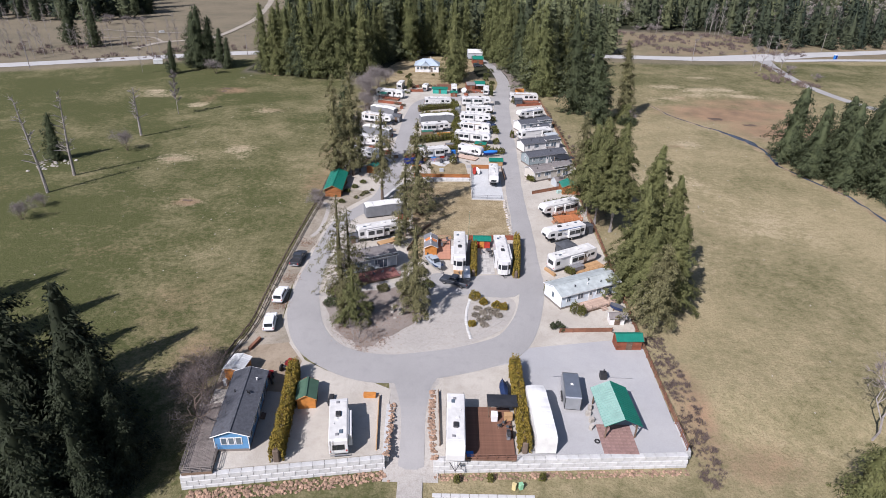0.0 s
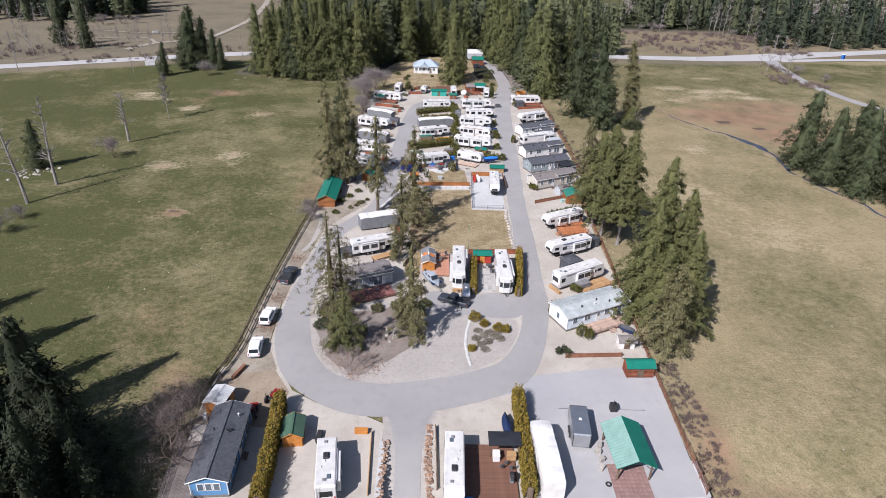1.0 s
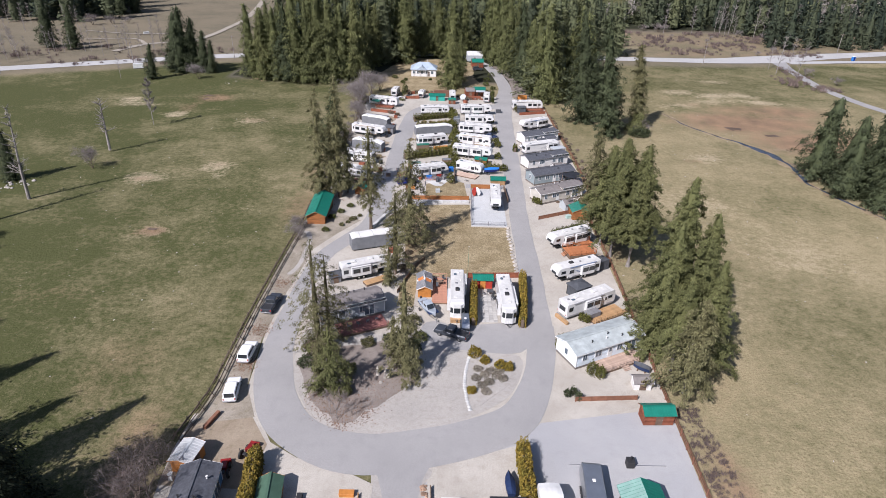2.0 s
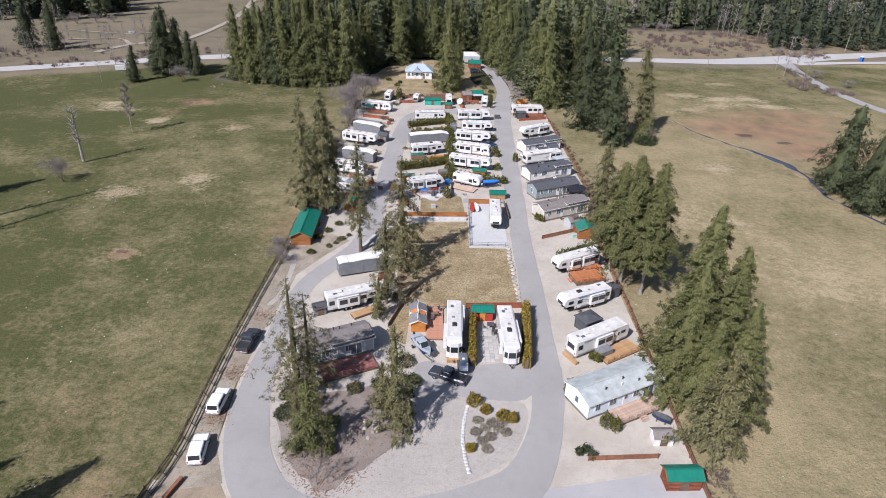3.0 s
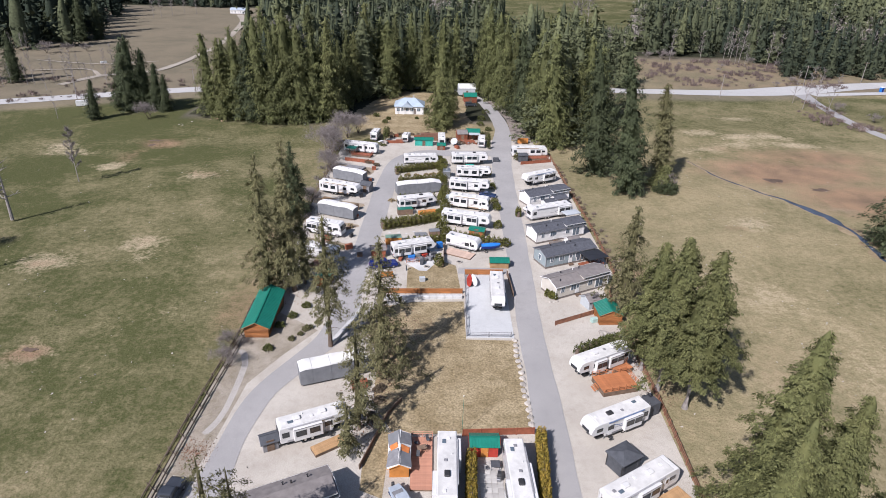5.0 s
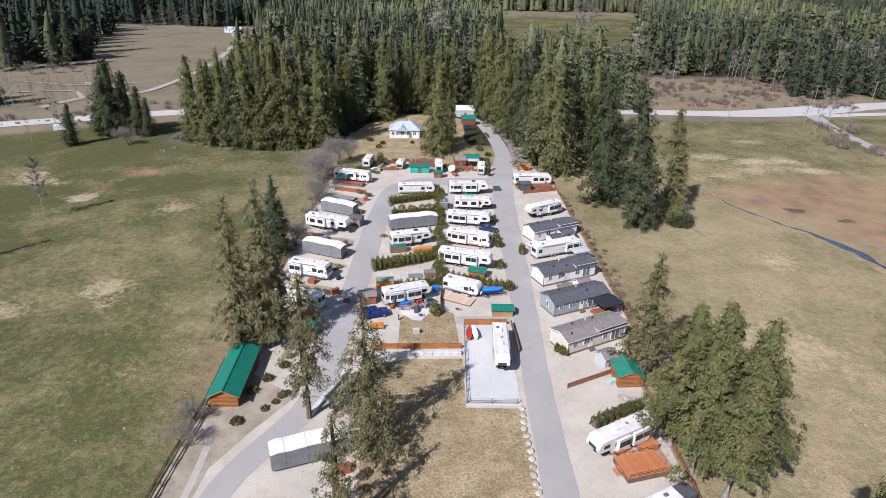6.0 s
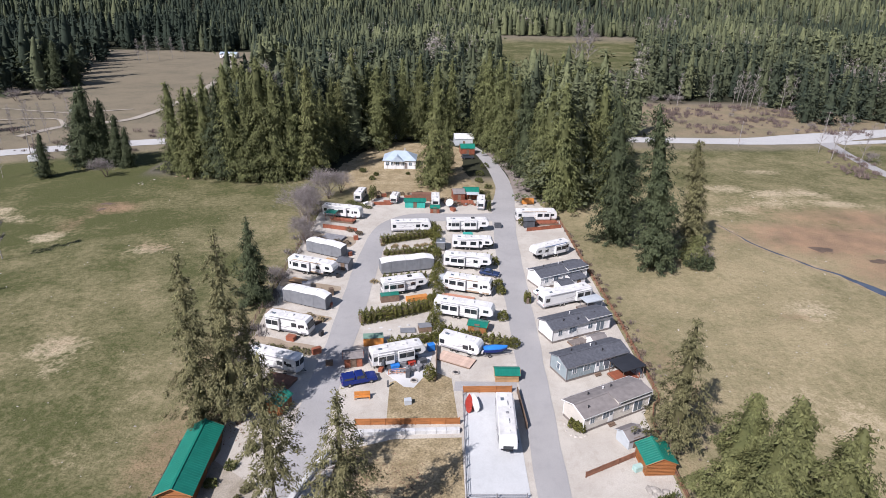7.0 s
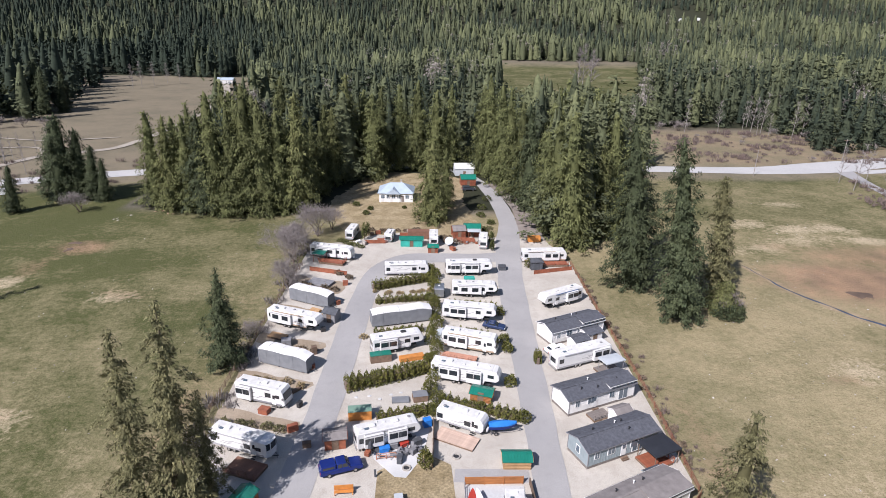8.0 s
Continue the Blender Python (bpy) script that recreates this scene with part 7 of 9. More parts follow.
fence("lot_fence", [(30.2, 236.6), (40.2, 239.6)], RED_WOOD, "red stained board fence between lots", 1.1, 2.0, board=True)
put(gazebo(3.0, 2.6, 2.1, .4, "black gazebo tent beside the road", DARK_CLOTH, BLACK, DARK_CLOTH), 31.2, 240.4, 5)
put(crate(3.6, 1.6, 1.5, ORANGE_WOOD, "orange wood storage box by the road", "storage_shed"), 33.9, 260.2, 0)
put(shrub("cedar_shrub", 71, 3.0, 1.1, HEDGE, "green cedar bush beside the road", 500), 29.4, 240.6)
hedge("hedge", [(24.3, 195.2), (24.4, 197.4)], 1.2, 2.0, HEDGE, "short cedar hedge by the road", 12)
hedge("hedge", [(26.8, 138.2), (31.6, 141.0), (35.4, 142.6)], 1.3, 1.5, BUSH, "loose green hedge behind the trailer", 13, knob=.2)

# ---- centre block ----
put(trailer("travel", 11.9, 2.5, 3.6, "white destination trailer with a bay window", seed=21, face=1, slides=((-.26, .3),), back=((.2, .3),), bay=True, dark_ac=True), 4.6, 110.8, -91)
put(trailer("travel", 11.8, 2.5, 3.6, "white destination trailer with triple bay window", seed=22, face=1, slides=((.08, .5),), back=((.2, .3),), bay=True, dark_ac=True), 13.4, 109.6, -89)
put(crate(2.1, .6, .7, TAN_DECK, "wooden step box below the bay window", "planter"), 4.4, 104.4, 0)
hedge("hedge", [(7.9, 115), (7.6, 109), (7.3, 103.4)], 1.2, 2.2, HEDGE_GOLD, "golden cedar hedge between trailers", 14)
hedge("hedge", [(17.7, 119), (16.9, 111), (15.9, 103)], 1.2, 2.4, HEDGE_GOLD, "golden cedar hedge beside the road", 15)
put(car("pickup", CAR_DARK, "dark grey pickup truck parked askew"), 3.5, 100.4, 155)
put(boat(5.6, "silver blue cabin boat on a trailer", BOAT_HULL, GREY_CLOTH), -.6, 107.0, -62)
put(small_trailer(3.2, 1.4, 1.9, ALU, "small aluminium cargo trailer", True), 5.9, 102.9, -90)
tarped = put(shed(5.6, 2.5, "orange shed with tarpaulins over its roof", ORANGE_WOOD, COVER_WHITE, 1.8, .6, ribs=False, logs=False), -1.5, 114.9, 92)
for x, e, L, W, m, z, a in ((-1.6, -1, 2.7, 1.75, COVER_GREY, .03, 4), (-.1, -1, 1.0, 1.2, ORANGE_TARP, .07, -9), (1.8, -1, 2.2, 1.8, GREY_CLOTH, .05, 7), (-1.5, 1, 2.8, 1.8, GREY_CLOTH, .03, -5), (.3, 1, .9, 1.1, ORANGE_TARP, .07, 12), (1.7, 1, 2.5, 1.75, COVER_GREY, .05, 5)):
    o = part("tarpaulin", Geo().box((0, 0, 0), (L, W, .03), 0, .01), m, tarped)
    o.matrix_basis = pose(x, e * .72, 2.13 + z, -e * 25.6, 0, a)
bed = random.Random(12)
for k, (x, y) in enumerate(((-16.2, 86.4), (-12.2, 85.8), (-15.6, 89.0), (-12.6, 90.4), (-5.0, 93.6), (-2.4, 96.4), (-1.8, 99.4), (-3.2, 103.8), (-19.4, 92.4), (-18.6, 97.4), (-10.4, 97.6), (-6.6, 98.6))):
    o = shrub("shrub", 60 + k, bed.uniform(1.1, 2.3), bed.uniform(.9, 1.6), (CEDAR, CEDAR_DRY, FIR)[k % 3], "bushy olive brown shrub under the island trees", 700, .15)
    o.matrix_basis = pose(x, y, .04, 0, 0, bed.uniform(0, 360))

put(deck(2.8, 9.0, PINK_DECK, "terracotta coloured deck beside the trailer", .3, ("n",)), 1.4, 114.4, 0)
for k, (x, y, a) in enumerate(((.6, 117.4, 20), (1.8, 116.6, 140), (.9, 115.2, 260), (2.2, 118, 300))):
    put(chair(DARK_CLOTH), x, y, a, .33)
put(table(1.3, .8, OLD_WOOD), 1.4, 116.3, 15, .33)
put(shed(3.6, 2.2, "bright red shed with green metal roof", RED_PAINT, GREEN_METAL, 2.0, .5, logs=False, door_m=ORANGE_WOOD), 9.7, 116.7, 0)
fence("lot_fence", [(-6.6, 113.4), (-5.2, 118.2), (-3.6, 123.4), (-1.8, 126.4)], OLD_WOOD, "low dark board fence at the lawn edge", .8, 2.2, board=True)
slab("lawn_strip", [(-6.2, 110), (-3.2, 108.6), (-3, 119.6), (-4.6, 120.6), (-6.2, 115)], -.1, .036, LAWN, "strip of dry lawn beside the tarpaulin shed", "lawn", False, .15)
fence("lot_fence", [(7.0, 119.4), (17.0, 119.9)], RED_WOOD, "red brown board fence at the lawn", 1.3, 2.2, board=True)
put(barbecue(), 11.3, 111.8, 80)
put(table(1.2, 1.2, DARK_CLOTH, "dark patio table on grey pavers"), 11.0, 113.8, 0)
put(chair(GREY_CLOTH), 9.8, 113.4, 30)
mast = thing("flagpole", "slender green flagpole on the lawn", "pole")
part("mast", Geo().tube([(0, 0, -.2), (0, 0, 6.9)], [.035, .02], 8), GREEN_METAL, mast)
part("ball", Geo().tube([(0, 0, 6.9), (0, 0, 7.0), (0, 0, 7.05)], [.06, .07, .02], 8), WHITE_TRIM, mast)
put(mast, 6.9, 119.6)
pv = thing("paver_patio", "grey paver patio between hedge and trailer", "paving", "", "structure")
pme = Geo().box((0, 0, 0), (.72, .72, .08), 0, .015).mesh("paver", PAVER)
for j in range(14):
    for i in range(4):
        part("paver", pme, PAVER, pv).matrix_basis = pose(9.2 + i * .75, 104.9 + j * .75, .05)
for k in range(15):
    r = boulder_geo(200 + k, .55)
    b = tagged(part("boulder", r, ROCK), "pale rounded boulder at the edge of the lawn", "boulder", "boulders along the lawn")
    b.matrix_basis = pose(16.9 + .12 * math.sin(k), 121.8 + k * 1.45, .05, 0, 0, k * 40)
put(trailer("fifth", 11.0, 2.5, 3.4, "white fifth wheel trailer on a concrete pad", seed=23, face=1, slides=()), 15.0, 155.4, -93, .09)
fence("pad_rail", [(9.3, 164.4), (8.7, 143.2)], GREY_TRIM, "grey metal railing along the concrete pad", 1.1, 2.6, (.3, .6, 1.0), round_rail=False)
fence("pad_rail", [(8.7, 143.1), (16.4, 143.1)], GREY_TRIM, "grey metal railing along the concrete pad", 1.1, 2.6, (.3, .6, 1.0), round_rail=False)
fence("lot_fence", [(9.4, 165.2), (17.2, 165.4)], LOG, "orange board fence behind the pad", 1.3, 2.2, board=True)
fence("lot_fence", [(18.1, 165.2), (18.4, 156.5)], OLD_WOOD, "dark board fence beside the pad", 1.2, 2.2, board=True)
kay = boat(3.2, "red and white kayaks on the pad", RED_PAINT, RED_PAINT, False, False)
put(kay, 10.1, 161.5, 85, .1)
put(boat(3.0, "white kayak on the pad", WHITE_TRIM, WHITE_TRIM, False, False), 11.0, 161.6, 98, .1)
put(shed(3.8, 2.2, "low wooden shed with green metal roof", TAN_DECK, GREEN_METAL, 1.5, .5, door=False), 16.8, 169.2, 0)
block_wall("block_wall_lawn", (-7.0, 155.2), (8.4, 155.9), 1, -.05, "low pale concrete block edge below the fence", 4)
fence("lawn_fence", [(-7.0, 157.2), (8.5, 157.6)], LOG, "orange brown board fence above the lawn", 1.2, 2.1, board=True)
block_wall("block_wall_road", (-14.4, 140.0), (-10.2, 151.2), 1, -.05, "low pale concrete block edge beside the road", 5)
put(crate(1.1, .8, .8, GREY_SIDING, "grey utility box on the lawn", "utility_box"), .6, 162.3, 10)
put(fire_pit(), 1.4, 168.2)
put(fire_pit(), 8.4, 170.6)
put(trailer("fifth", 9.6, 2.5, 3.4, "white fifth wheel with furniture on a patio", seed=24, face=-1, slides=((-.25, .3), (.12, .3))), -1.6, 173.8, 20)
put(car("pickup", CAR_BLUE, "bright blue pickup truck with a canopy", True), -7.6, 167.8, 20)
bench = thing("garden_bench", "orange wooden bench with a boarded back", "bench")
box_part("seat", (0, 0, .48), (2.5, .55, .07), ORANGE_WOOD, bench)
part("backrest", Geo().box((0, .3, .9), (2.5, .08, .75), 0, .02), ORANGE_WOOD, bench)
for x in (-1.15, 1.15):
    for y in (-.2, .25):
        box_part("leg", (x, y, .24), (.12, .12, .48), ORANGE_WOOD, bench)
put(bench, -6.6, 163.4, 6)
put(shed(3.0, 2.4, "brown wooden shed beside the patio trailer", RED_WOOD, SHINGLE_BROWN, 1.9, .4, ribs=False, logs=False), -9.2, 173.2, 10)
put(crate(3.6, 1.8, 1.6, ORANGE_WOOD, "low orange shed with a pale green lid", "storage_shed", mat("faded_green", (0.16, 0.26, 0.2), .7)), -6.3, 179.6, 8)
for k, (x, y, a) in enumerate(((-3.4, 170.8, 0), (-2.4, 170.2, 40), (-1.0, 171.0, 90), (0.2, 171.4, 150), (1.2, 171.8, 200), (2.0, 172.4, 250))):
    put(chair(GREY_CLOTH if k % 2 else DARK_CLOTH, "grey patio chair with cushions"), x, y, a, .08)
put(table(1.6, .9, GREY_CLOTH), -.2, 170.4, 10, .08)
par = thing("parasol", "closed black parasol on the patio", "parasol")
part("pole", Geo().tube([(0, 0, 0), (0, 0, 2.7)], .035, 6), GREY_TRIM, par)
part("canopy", Geo().tube([(0, 0, 1.0), (0, 0, 1.15), (0, 0, 2.0), (0, 0, 2.6)], [.3, .42, .3, .06], 9), DARK_CLOTH, par)
part("base", Geo().tube([(0, 0, 0), (0, 0, .1)], [.4, .36], 10), GREY_TRIM, par)
put(par, -3.9, 171.2, 0, .08)


def lounger(label="grey cushioned patio lounger"):
    t = thing("patio_lounger", label, "chair")
    box_part("seat", (0, 0, .4), (1.2, .65, .14), GREY_CLOTH, t, ch=.05)
    part("backrest", Geo().box((-.72, 0, .68), (.14, .65, .75), 0, .05, -28), GREY_CLOTH, t)
    for x in (-.5, .5):
        for y in (-.27, .27):
            box_part("leg", (x, y, .17), (.05, .05, .34), BLACK, t)
    return t


for x, y, a in ((.4, 171.6, 100), (1.3, 171.3, 80), (2.4, 172.4, 120), (3.2, 172.0, 95), (.6, 173.2, 10), (2.2, 174.2, 30)):
    put(lounger(), x, y, a, .08)
fence("patio_rail", [(-2.9, 169.9), (-.2, 170.3)], PINK_DECK, "low reddish rail at the patio edge", .9, 1.3)
put(crate(1.5, .9, .8, BLUE_TARP, "blue covered patio seat", "garden_sofa"), -1.9, 171.6, 15, .08)
put(crate(1.3, .8, .9, DARK_CLOTH, "barbecue under a dark grey cover", "covered_barbecue"), 2.8, 173.2, 30, .08)
for k, (x, y) in enumerate(((-3.0, 171.7), (-.6, 172.4), (.9, 172.9), (2.2, 171.2), (-4.2, 171.0), (.4, 169.6))):
    put(crate(.8 + .25 * (k % 3), .7, .6 + .25 * (k % 2), (DARK_CLOTH, GREY_CLOTH, RED_PAINT, GREY_CLOTH, RED_WOOD, DARK_CLOTH)[k], "patio clutter under a weather cover", "patio_chest"), x, y, 17 * k, .08)
fence("patio_fence", [(5.0, 168.4), (5.2, 178)], OLD_WOOD, "dark board fence beside the patio", 1.2, 2.2, board=True)
put(crate(.25, .25, 1.1, DARK_CLOTH, "dark gate post on the lawn edge", "gate_post"), -2.8, 166.6)
put(crate(1.2, 1.0, 1.2, BLUE_TARP, "blue tarpaulin bundle behind the trailer", "tarp_bundle"), 4.2, 177.6, 20)
for k, (x, y) in enumerate(((-7.5, 184.8), (-5.4, 185.2), (-3.6, 184.4), (-1.8, 185.6), (-.2, 186.2))):
    st = tagged(part("stepping_stone", boulder_geo(600 + k, .35, .25), BLOCK), "pale flat stone on the empty lot", "stone", "stones on the empty lot")
    st.matrix_basis = pose(x, y, .05, 0, 0, k * 60)
put(trailer("travel", 7.8, 2.4, 2.9, "small white travel trailer", seed=25, face=-1, slides=(), awning=False), 9.6, 177.6, -27)
put(boat(4.3, "boat under a bright blue tarpaulin", CAR_BLUE, ALU, True, False, BLUE_TARP), 15.6, 176.2, 4)
put(deck(6.4, 3.0, WORN_DECK, "low pale deck beside the small trailer", .3), 8.6, 174.4, -27)
put(trailer("fifth", 12.0, 2.5, 3.6, "large white fifth wheel trailer", seed=26, face=-1, slides=((-.22, .3), (.14, .22))), 10.8, 189.6, -17)
put(shed(3.4, 2.4, "small lean shed with green metal roof", LOG, GREEN_METAL, 1.5, .35), 13.2, 184.8, -17)
put(trailer("motor", 10.6, 2.5, 3.5, "white motorhome with tan trim and a porch", seed=27, face=-1, decal=TAN_DECAL, slides=((-.2, .36),)), 12.2, 200.8, -18)
put(deck(6.5, 2.2, PINK_DECK, "deck with white railing beside the motorhome", .5, ("s",)), 10.0, 197.0, -18)
put(trailer("fifth", 11.2, 2.5, 3.5, "white fifth wheel trailer beside a blue car", seed=28, face=-1, slides=((-.2, .3),)), 12.8, 212.8, -10)
put(car("sedan", CAR_NAVY, "blue car parked beside a trailer"), 17.6, 208.8, -20)
put(trailer("fifth", 10.2, 2.5, 3.3, "plain white fifth wheel trailer", seed=29, face=-1, slides=((-.1, .5),)), 14.6, 224.2, -3)
put(small_trailer(3.6, 2.2, 2.4, ALU, "small silver trailer with a dark base"), 6.6, 224.0, 90)
put(trailer("fifth", 11.4, 2.5, 3.6, "white fifth wheel trailer at the corner", seed=30, face=-1, slides=((-.3, .2), (.05, .3)), dark_ac=True), 14.0, 236.4, 3)
put(crate(2.4, 1.6, 1.6, TEAL_CLOTH, "green covered shed between trailers", "storage_shed"), 13.8, 230.6, 3)
put(trailer("travel", 10.6, 2.4, 3.1, "long plain white trailer", seed=31, face=-1, slides=(), ends=True), -1.2, 235.8, 5)
put(covered_trailer(12.4, "long trailer under a grey and white cover", seed=32), -1.4, 211.2, 16)
put(trailer("fifth", 9.8, 2.5, 3.4, "white fifth wheel with grey swooshes", seed=33, face=-1, slides=((-.2, .34),), dark_ac=True), -1.6, 200.4, 18)
put(crate(3.8, 1.6, 1.5, OLD_WOOD, "low shed with green roof", "storage_shed", GREEN_METAL), -4.4, 196.2, 14)
put(crate(4.5, 1.2, .8, ORANGE_WOOD, "stacked orange lumber beside the trailer", "lumber_stack"), 1.2, 196.6, 18)
put(shed(2.2, 1.8, "grey plastic shed between hedges", GREY_SIDING, GREY_SIDING, 1.9, .4, ribs=False, logs=False), 6.8, 203.2, 80)
put(crate(2.4, 1.7, 1.1, OLD_WOOD, "low storage box with a grey lid beside a hedge", "storage_box", COVER_GREY), 3.0, 184.4, 12)
put(crate(2.8, 1.5, .25, COVER_GREY, "flat grey tarpaulin lying on the empty lot", "tarp_bundle"), -.2, 184.0, 5)
hedge("hedge", [(-9.6, 187.0), (-2, 190), (4.4, 193.2)], 2.2, 2.2, HEDGE, "broad green cedar hedge", 16, 68, .16, knob=.12)
hedge("hedge", [(-8.6, 226.5), (-2, 229.4), (5, 232.4)], 1.8, 2.0, HEDGE, "broad green cedar hedge", 17, 60, .16, knob=.12)
hedge("hedge", [(-7.4, 219.5), (-2, 220.6), (4, 221.6)], 1.2, 1.4, HEDGE, "low loose cedar hedge", 18, 60, .16, knob=.25)
hedge("hedge", [(-6.4, 205.0), (-2, 206.2), (3.2, 207.4)], 1.2, 1.3, HEDGE, "low loose cedar hedge", 19, 60, .16, knob=.25)
for k in range(19):
    hh = 2.0 + 1.6 * abs(math.sin(k * 1.9)) + .5 * math.sin(k * 4.7)
    put(shrub("cedar_shrub", 220 + k, hh, .75 + .18 * hh + .2 * math.sin(k * 3.1), HEDGE, "tall loose cedar bush between the trailer rows", 620, .17), 5.2 + .7 * math.sin(k * 2.3), 180.5 + k * 3.15 + .6 * math.sin(k * 5.1))
hedge("hedge", [(-3.6, 178.4), (1.4, 179.8), (4.6, 181)], 1.4, 1.6, HEDGE, "loose cedar hedge behind the trailer", 21, 64, .16, knob=.2)
hedge("hedge", [(6.2, 183.2), (12, 181.4), (18.6, 179)], 1.4, 1.6, HEDGE, "loose cedar hedge behind the trailer", 22, 64, .16, knob=.2)
hedge("hedge", [(6.8, 206.6), (12, 206.2), (16, 204.6)], 1.2, 1.3, HEDGE, "low hedge between trailers", 23, 60, .16, knob=.2)
hedge("hedge", [(8, 218.4), (13, 218.6), (19, 217.6)], 1.2, 1.2, HEDGE, "low hedge between trailers", 24, 60, .16, knob=.2)
for k, (x, y) in enumerate(((18.4, 188.6), (18.9, 202.8), (19.2, 214.6), (18.9, 225.6), (19.3, 178.8), (4.0, 168.6), (19.2, 199.6))):
    put(shrub("cedar_shrub", 80 + k, 2.2 if k != 5 else 3.4, 1.1, HEDGE, "loose cedar bush at a trailer lot", 500, .18), x, y)

# ---- west of the loop road ----
put(mobile_home(11.5, 4.6, "grey park home with brown roof and red deck", GREY_SIDING, SHINGLE_BROWN, .8, 2.5, front=1, door_at=-.05, slider_at=.25, dormer=(-.1, .48)), -14.6, 106.4, 25)
put(deck(8.5, 3.8, DUSTY_DECK, "faded red deck in front of the grey home", .45, ("s",)), -12.0, 102.4, 25)
for k in range(4):
    put(chair(GREY_CLOTH), -14 + k * 1.5, 101.4 + k * .8, 60 * k, .48)
put(trailer("fifth", 9.8, 2.5, 3.4, "white fifth wheel trailer with a tan deck", seed=41, face=-1, slides=((-.12, .4),)), -13.4, 119.8, 24)
put(deck(5.4, 1.8, TAN_DECK, "low tan wooden deck beside the trailer", .5), -10.8, 117.4, 34)
put(shed(2.0, 1.8, "small dark grey storage shed", GREY_TRIM, DARK_CLOTH, 1.6, .6, ribs=False, logs=False), -19.0, 117.2, 25)
put(covered_trailer(10.4, "long trailer under a grey and white cover", seed=42), -12.8, 132.2, 20)
put(crate(2.4, 1.2, .9, RED_WOOD, "utility trailer loaded with lumber", "utility_trailer"), -8.4, 129.6, 15)
put(shed(12.0, 4.0, "long log shed with green metal roof", LOG, GREEN_METAL, 2.2, 1.0, over=.45), -27.4, 148.0, 91)
put(shed(3.2, 2.4, "small shed with green metal roof", LOG, GREEN_METAL, 1.9, .5), -19.0, 161.0, 70)
put(trailer("travel", 9.6, 2.5, 3.0, "silver white travel trailer with front windows", seed=43, face=-1, slides=(), bay=True), -22.2, 172.2, -20)
put(deck(5, 3.2, BROWN_DECK, "dark wooden deck beside the silver trailer", .4, ("s",)), -20.6, 167.8, -20)
put(trailer("motor", 9.0, 2.5, 3.4, "white motorhome with black windscreen", seed=44, face=-1, decal=GREY_TRIM, slides=((-.3, .3),)), -22.2, 183.8, -18)
put(covered_trailer(10.0, "long trailer under a grey and white cover", seed=45), -21.0, 194.4, -22)
put(trailer("fifth", 11.6, 2.5, 3.5, "cream fifth wheel trailer with tan stripes", RV_WHITE, TAN_DECAL, seed=46, face=-1, slides=((-.2, .4),)), -22.4, 208.8, -21)
put(covered_trailer(10.0, "long trailer under a white cover", seed=47), -21.2, 219.8, -25)
put(trailer("travel", 11.4, 2.5, 3.4, "white trailer with red deck and green shelter", seed=48, face=-1, slides=((-.1, .5),)), -20.8, 246.0, -15)
put(deck(6.5, 2.6, RED_WOOD, "red stained deck with railings", .6, ("s", "e")), -20.2, 242.2, -15)
put(gazebo(2.8, 2.2, 2.3, .3, "green roofed porch on the red deck", GREEN_METAL, RED_WOOD, name="porch"), -23.6, 243.6, -15)
fence("lot_fence", [(-25, 237.2), (-15.6, 234.4)], RED_WOOD, "red stained board fence between lots", 1.2, 2.0, board=True)
put(shed(2.6, 2.6, "dark grey storage shed between trailers", GREY_TRIM, DARK_CLOTH, 2.2, .6, ribs=False, logs=False), -15.6, 211.6, -20)
put(crate(1.8, 1.4, 1.3, GREY_CLOTH, "grey covered barbecue and table", "covered_table"), -22.6, 201.4, 10)
put(deck(3.6, 2.0, TAN_DECK, "small tan deck beside the trailer", .4), -25, 204.4, -21)
put(crate(1.6, 1.2, .8, RED_WOOD, "red wooden steps beside the motorhome", "wooden_steps"), -21.4, 180.6, -18)
for k, (x, y) in enumerate(((-16.2, 193.2), (-16.6, 206.8), (-15.4, 218.8), (-16.2, 182.2))):
    put(crate(.9, .6, .9, BLACK if k % 2 else RED_WOOD, "dark utility box at the lot edge", "utility_box"), x, y, 20 * k)
for k, (x, y) in enumerate(((-24.2, 145.4), (-22.6, 148.6), (-24.6, 138.6), (-20.8, 152.0))):
    put(shrub("juniper_shrub", 120 + k, .9, .9, BUSH, "low green juniper by the shed", 420, .14), x, y)
put(car("suv", CAR_WHITE, "white suv parked beside the fence"), -28.9, 85.4, 97)
put(car("suv", CAR_WHITE, "white suv parked by the log fence"), -29.2, 94.2, 88)
put(car("pickup", CAR_DARK, "dark pickup truck parked by the log fence"), -28.9, 108.2, 84)

# ---- island ----
bed = slab("rock_bed", [(6.4, 94.4), (5.5, 88.6), (6.2, 82.9), (9.4, 85.6), (12.6, 88.9), (12.9, 91.8), (11, 94.4), (8.2, 95)], 0, .07, GREY_GRAVEL, "raised stone bed with heathers", "flower bed")
for k in range(22):
    u = k / 21
    x, y = (6.3 - .9 * math.sin(math.pi * u * .9), 94.6 - 11.8 * u)
    st = tagged(part("edging_stone", boulder_geo(300 + k, .32), BLOCK), "pale edging stone of the island bed", "stone", "edging stones of the bed")
    st.matrix_basis = pose(x, y, .06, 0, 0, k * 50)
for k, (x, y, h, r) in enumerate(((7.2, 95.2, 1.9, 1.1), (8.8, 93.6, 1.2, .8), (11.2, 92.4, 1.3, 1.0), (12.4, 92.0, 1.3, .9), (6.4, 86.6, 1.0, .7))):
    put(shrub("cedar_shrub", 90 + k, h, r, HEDGE_GOLD, "golden brown shrub in the island bed", 650, .15), x, y)
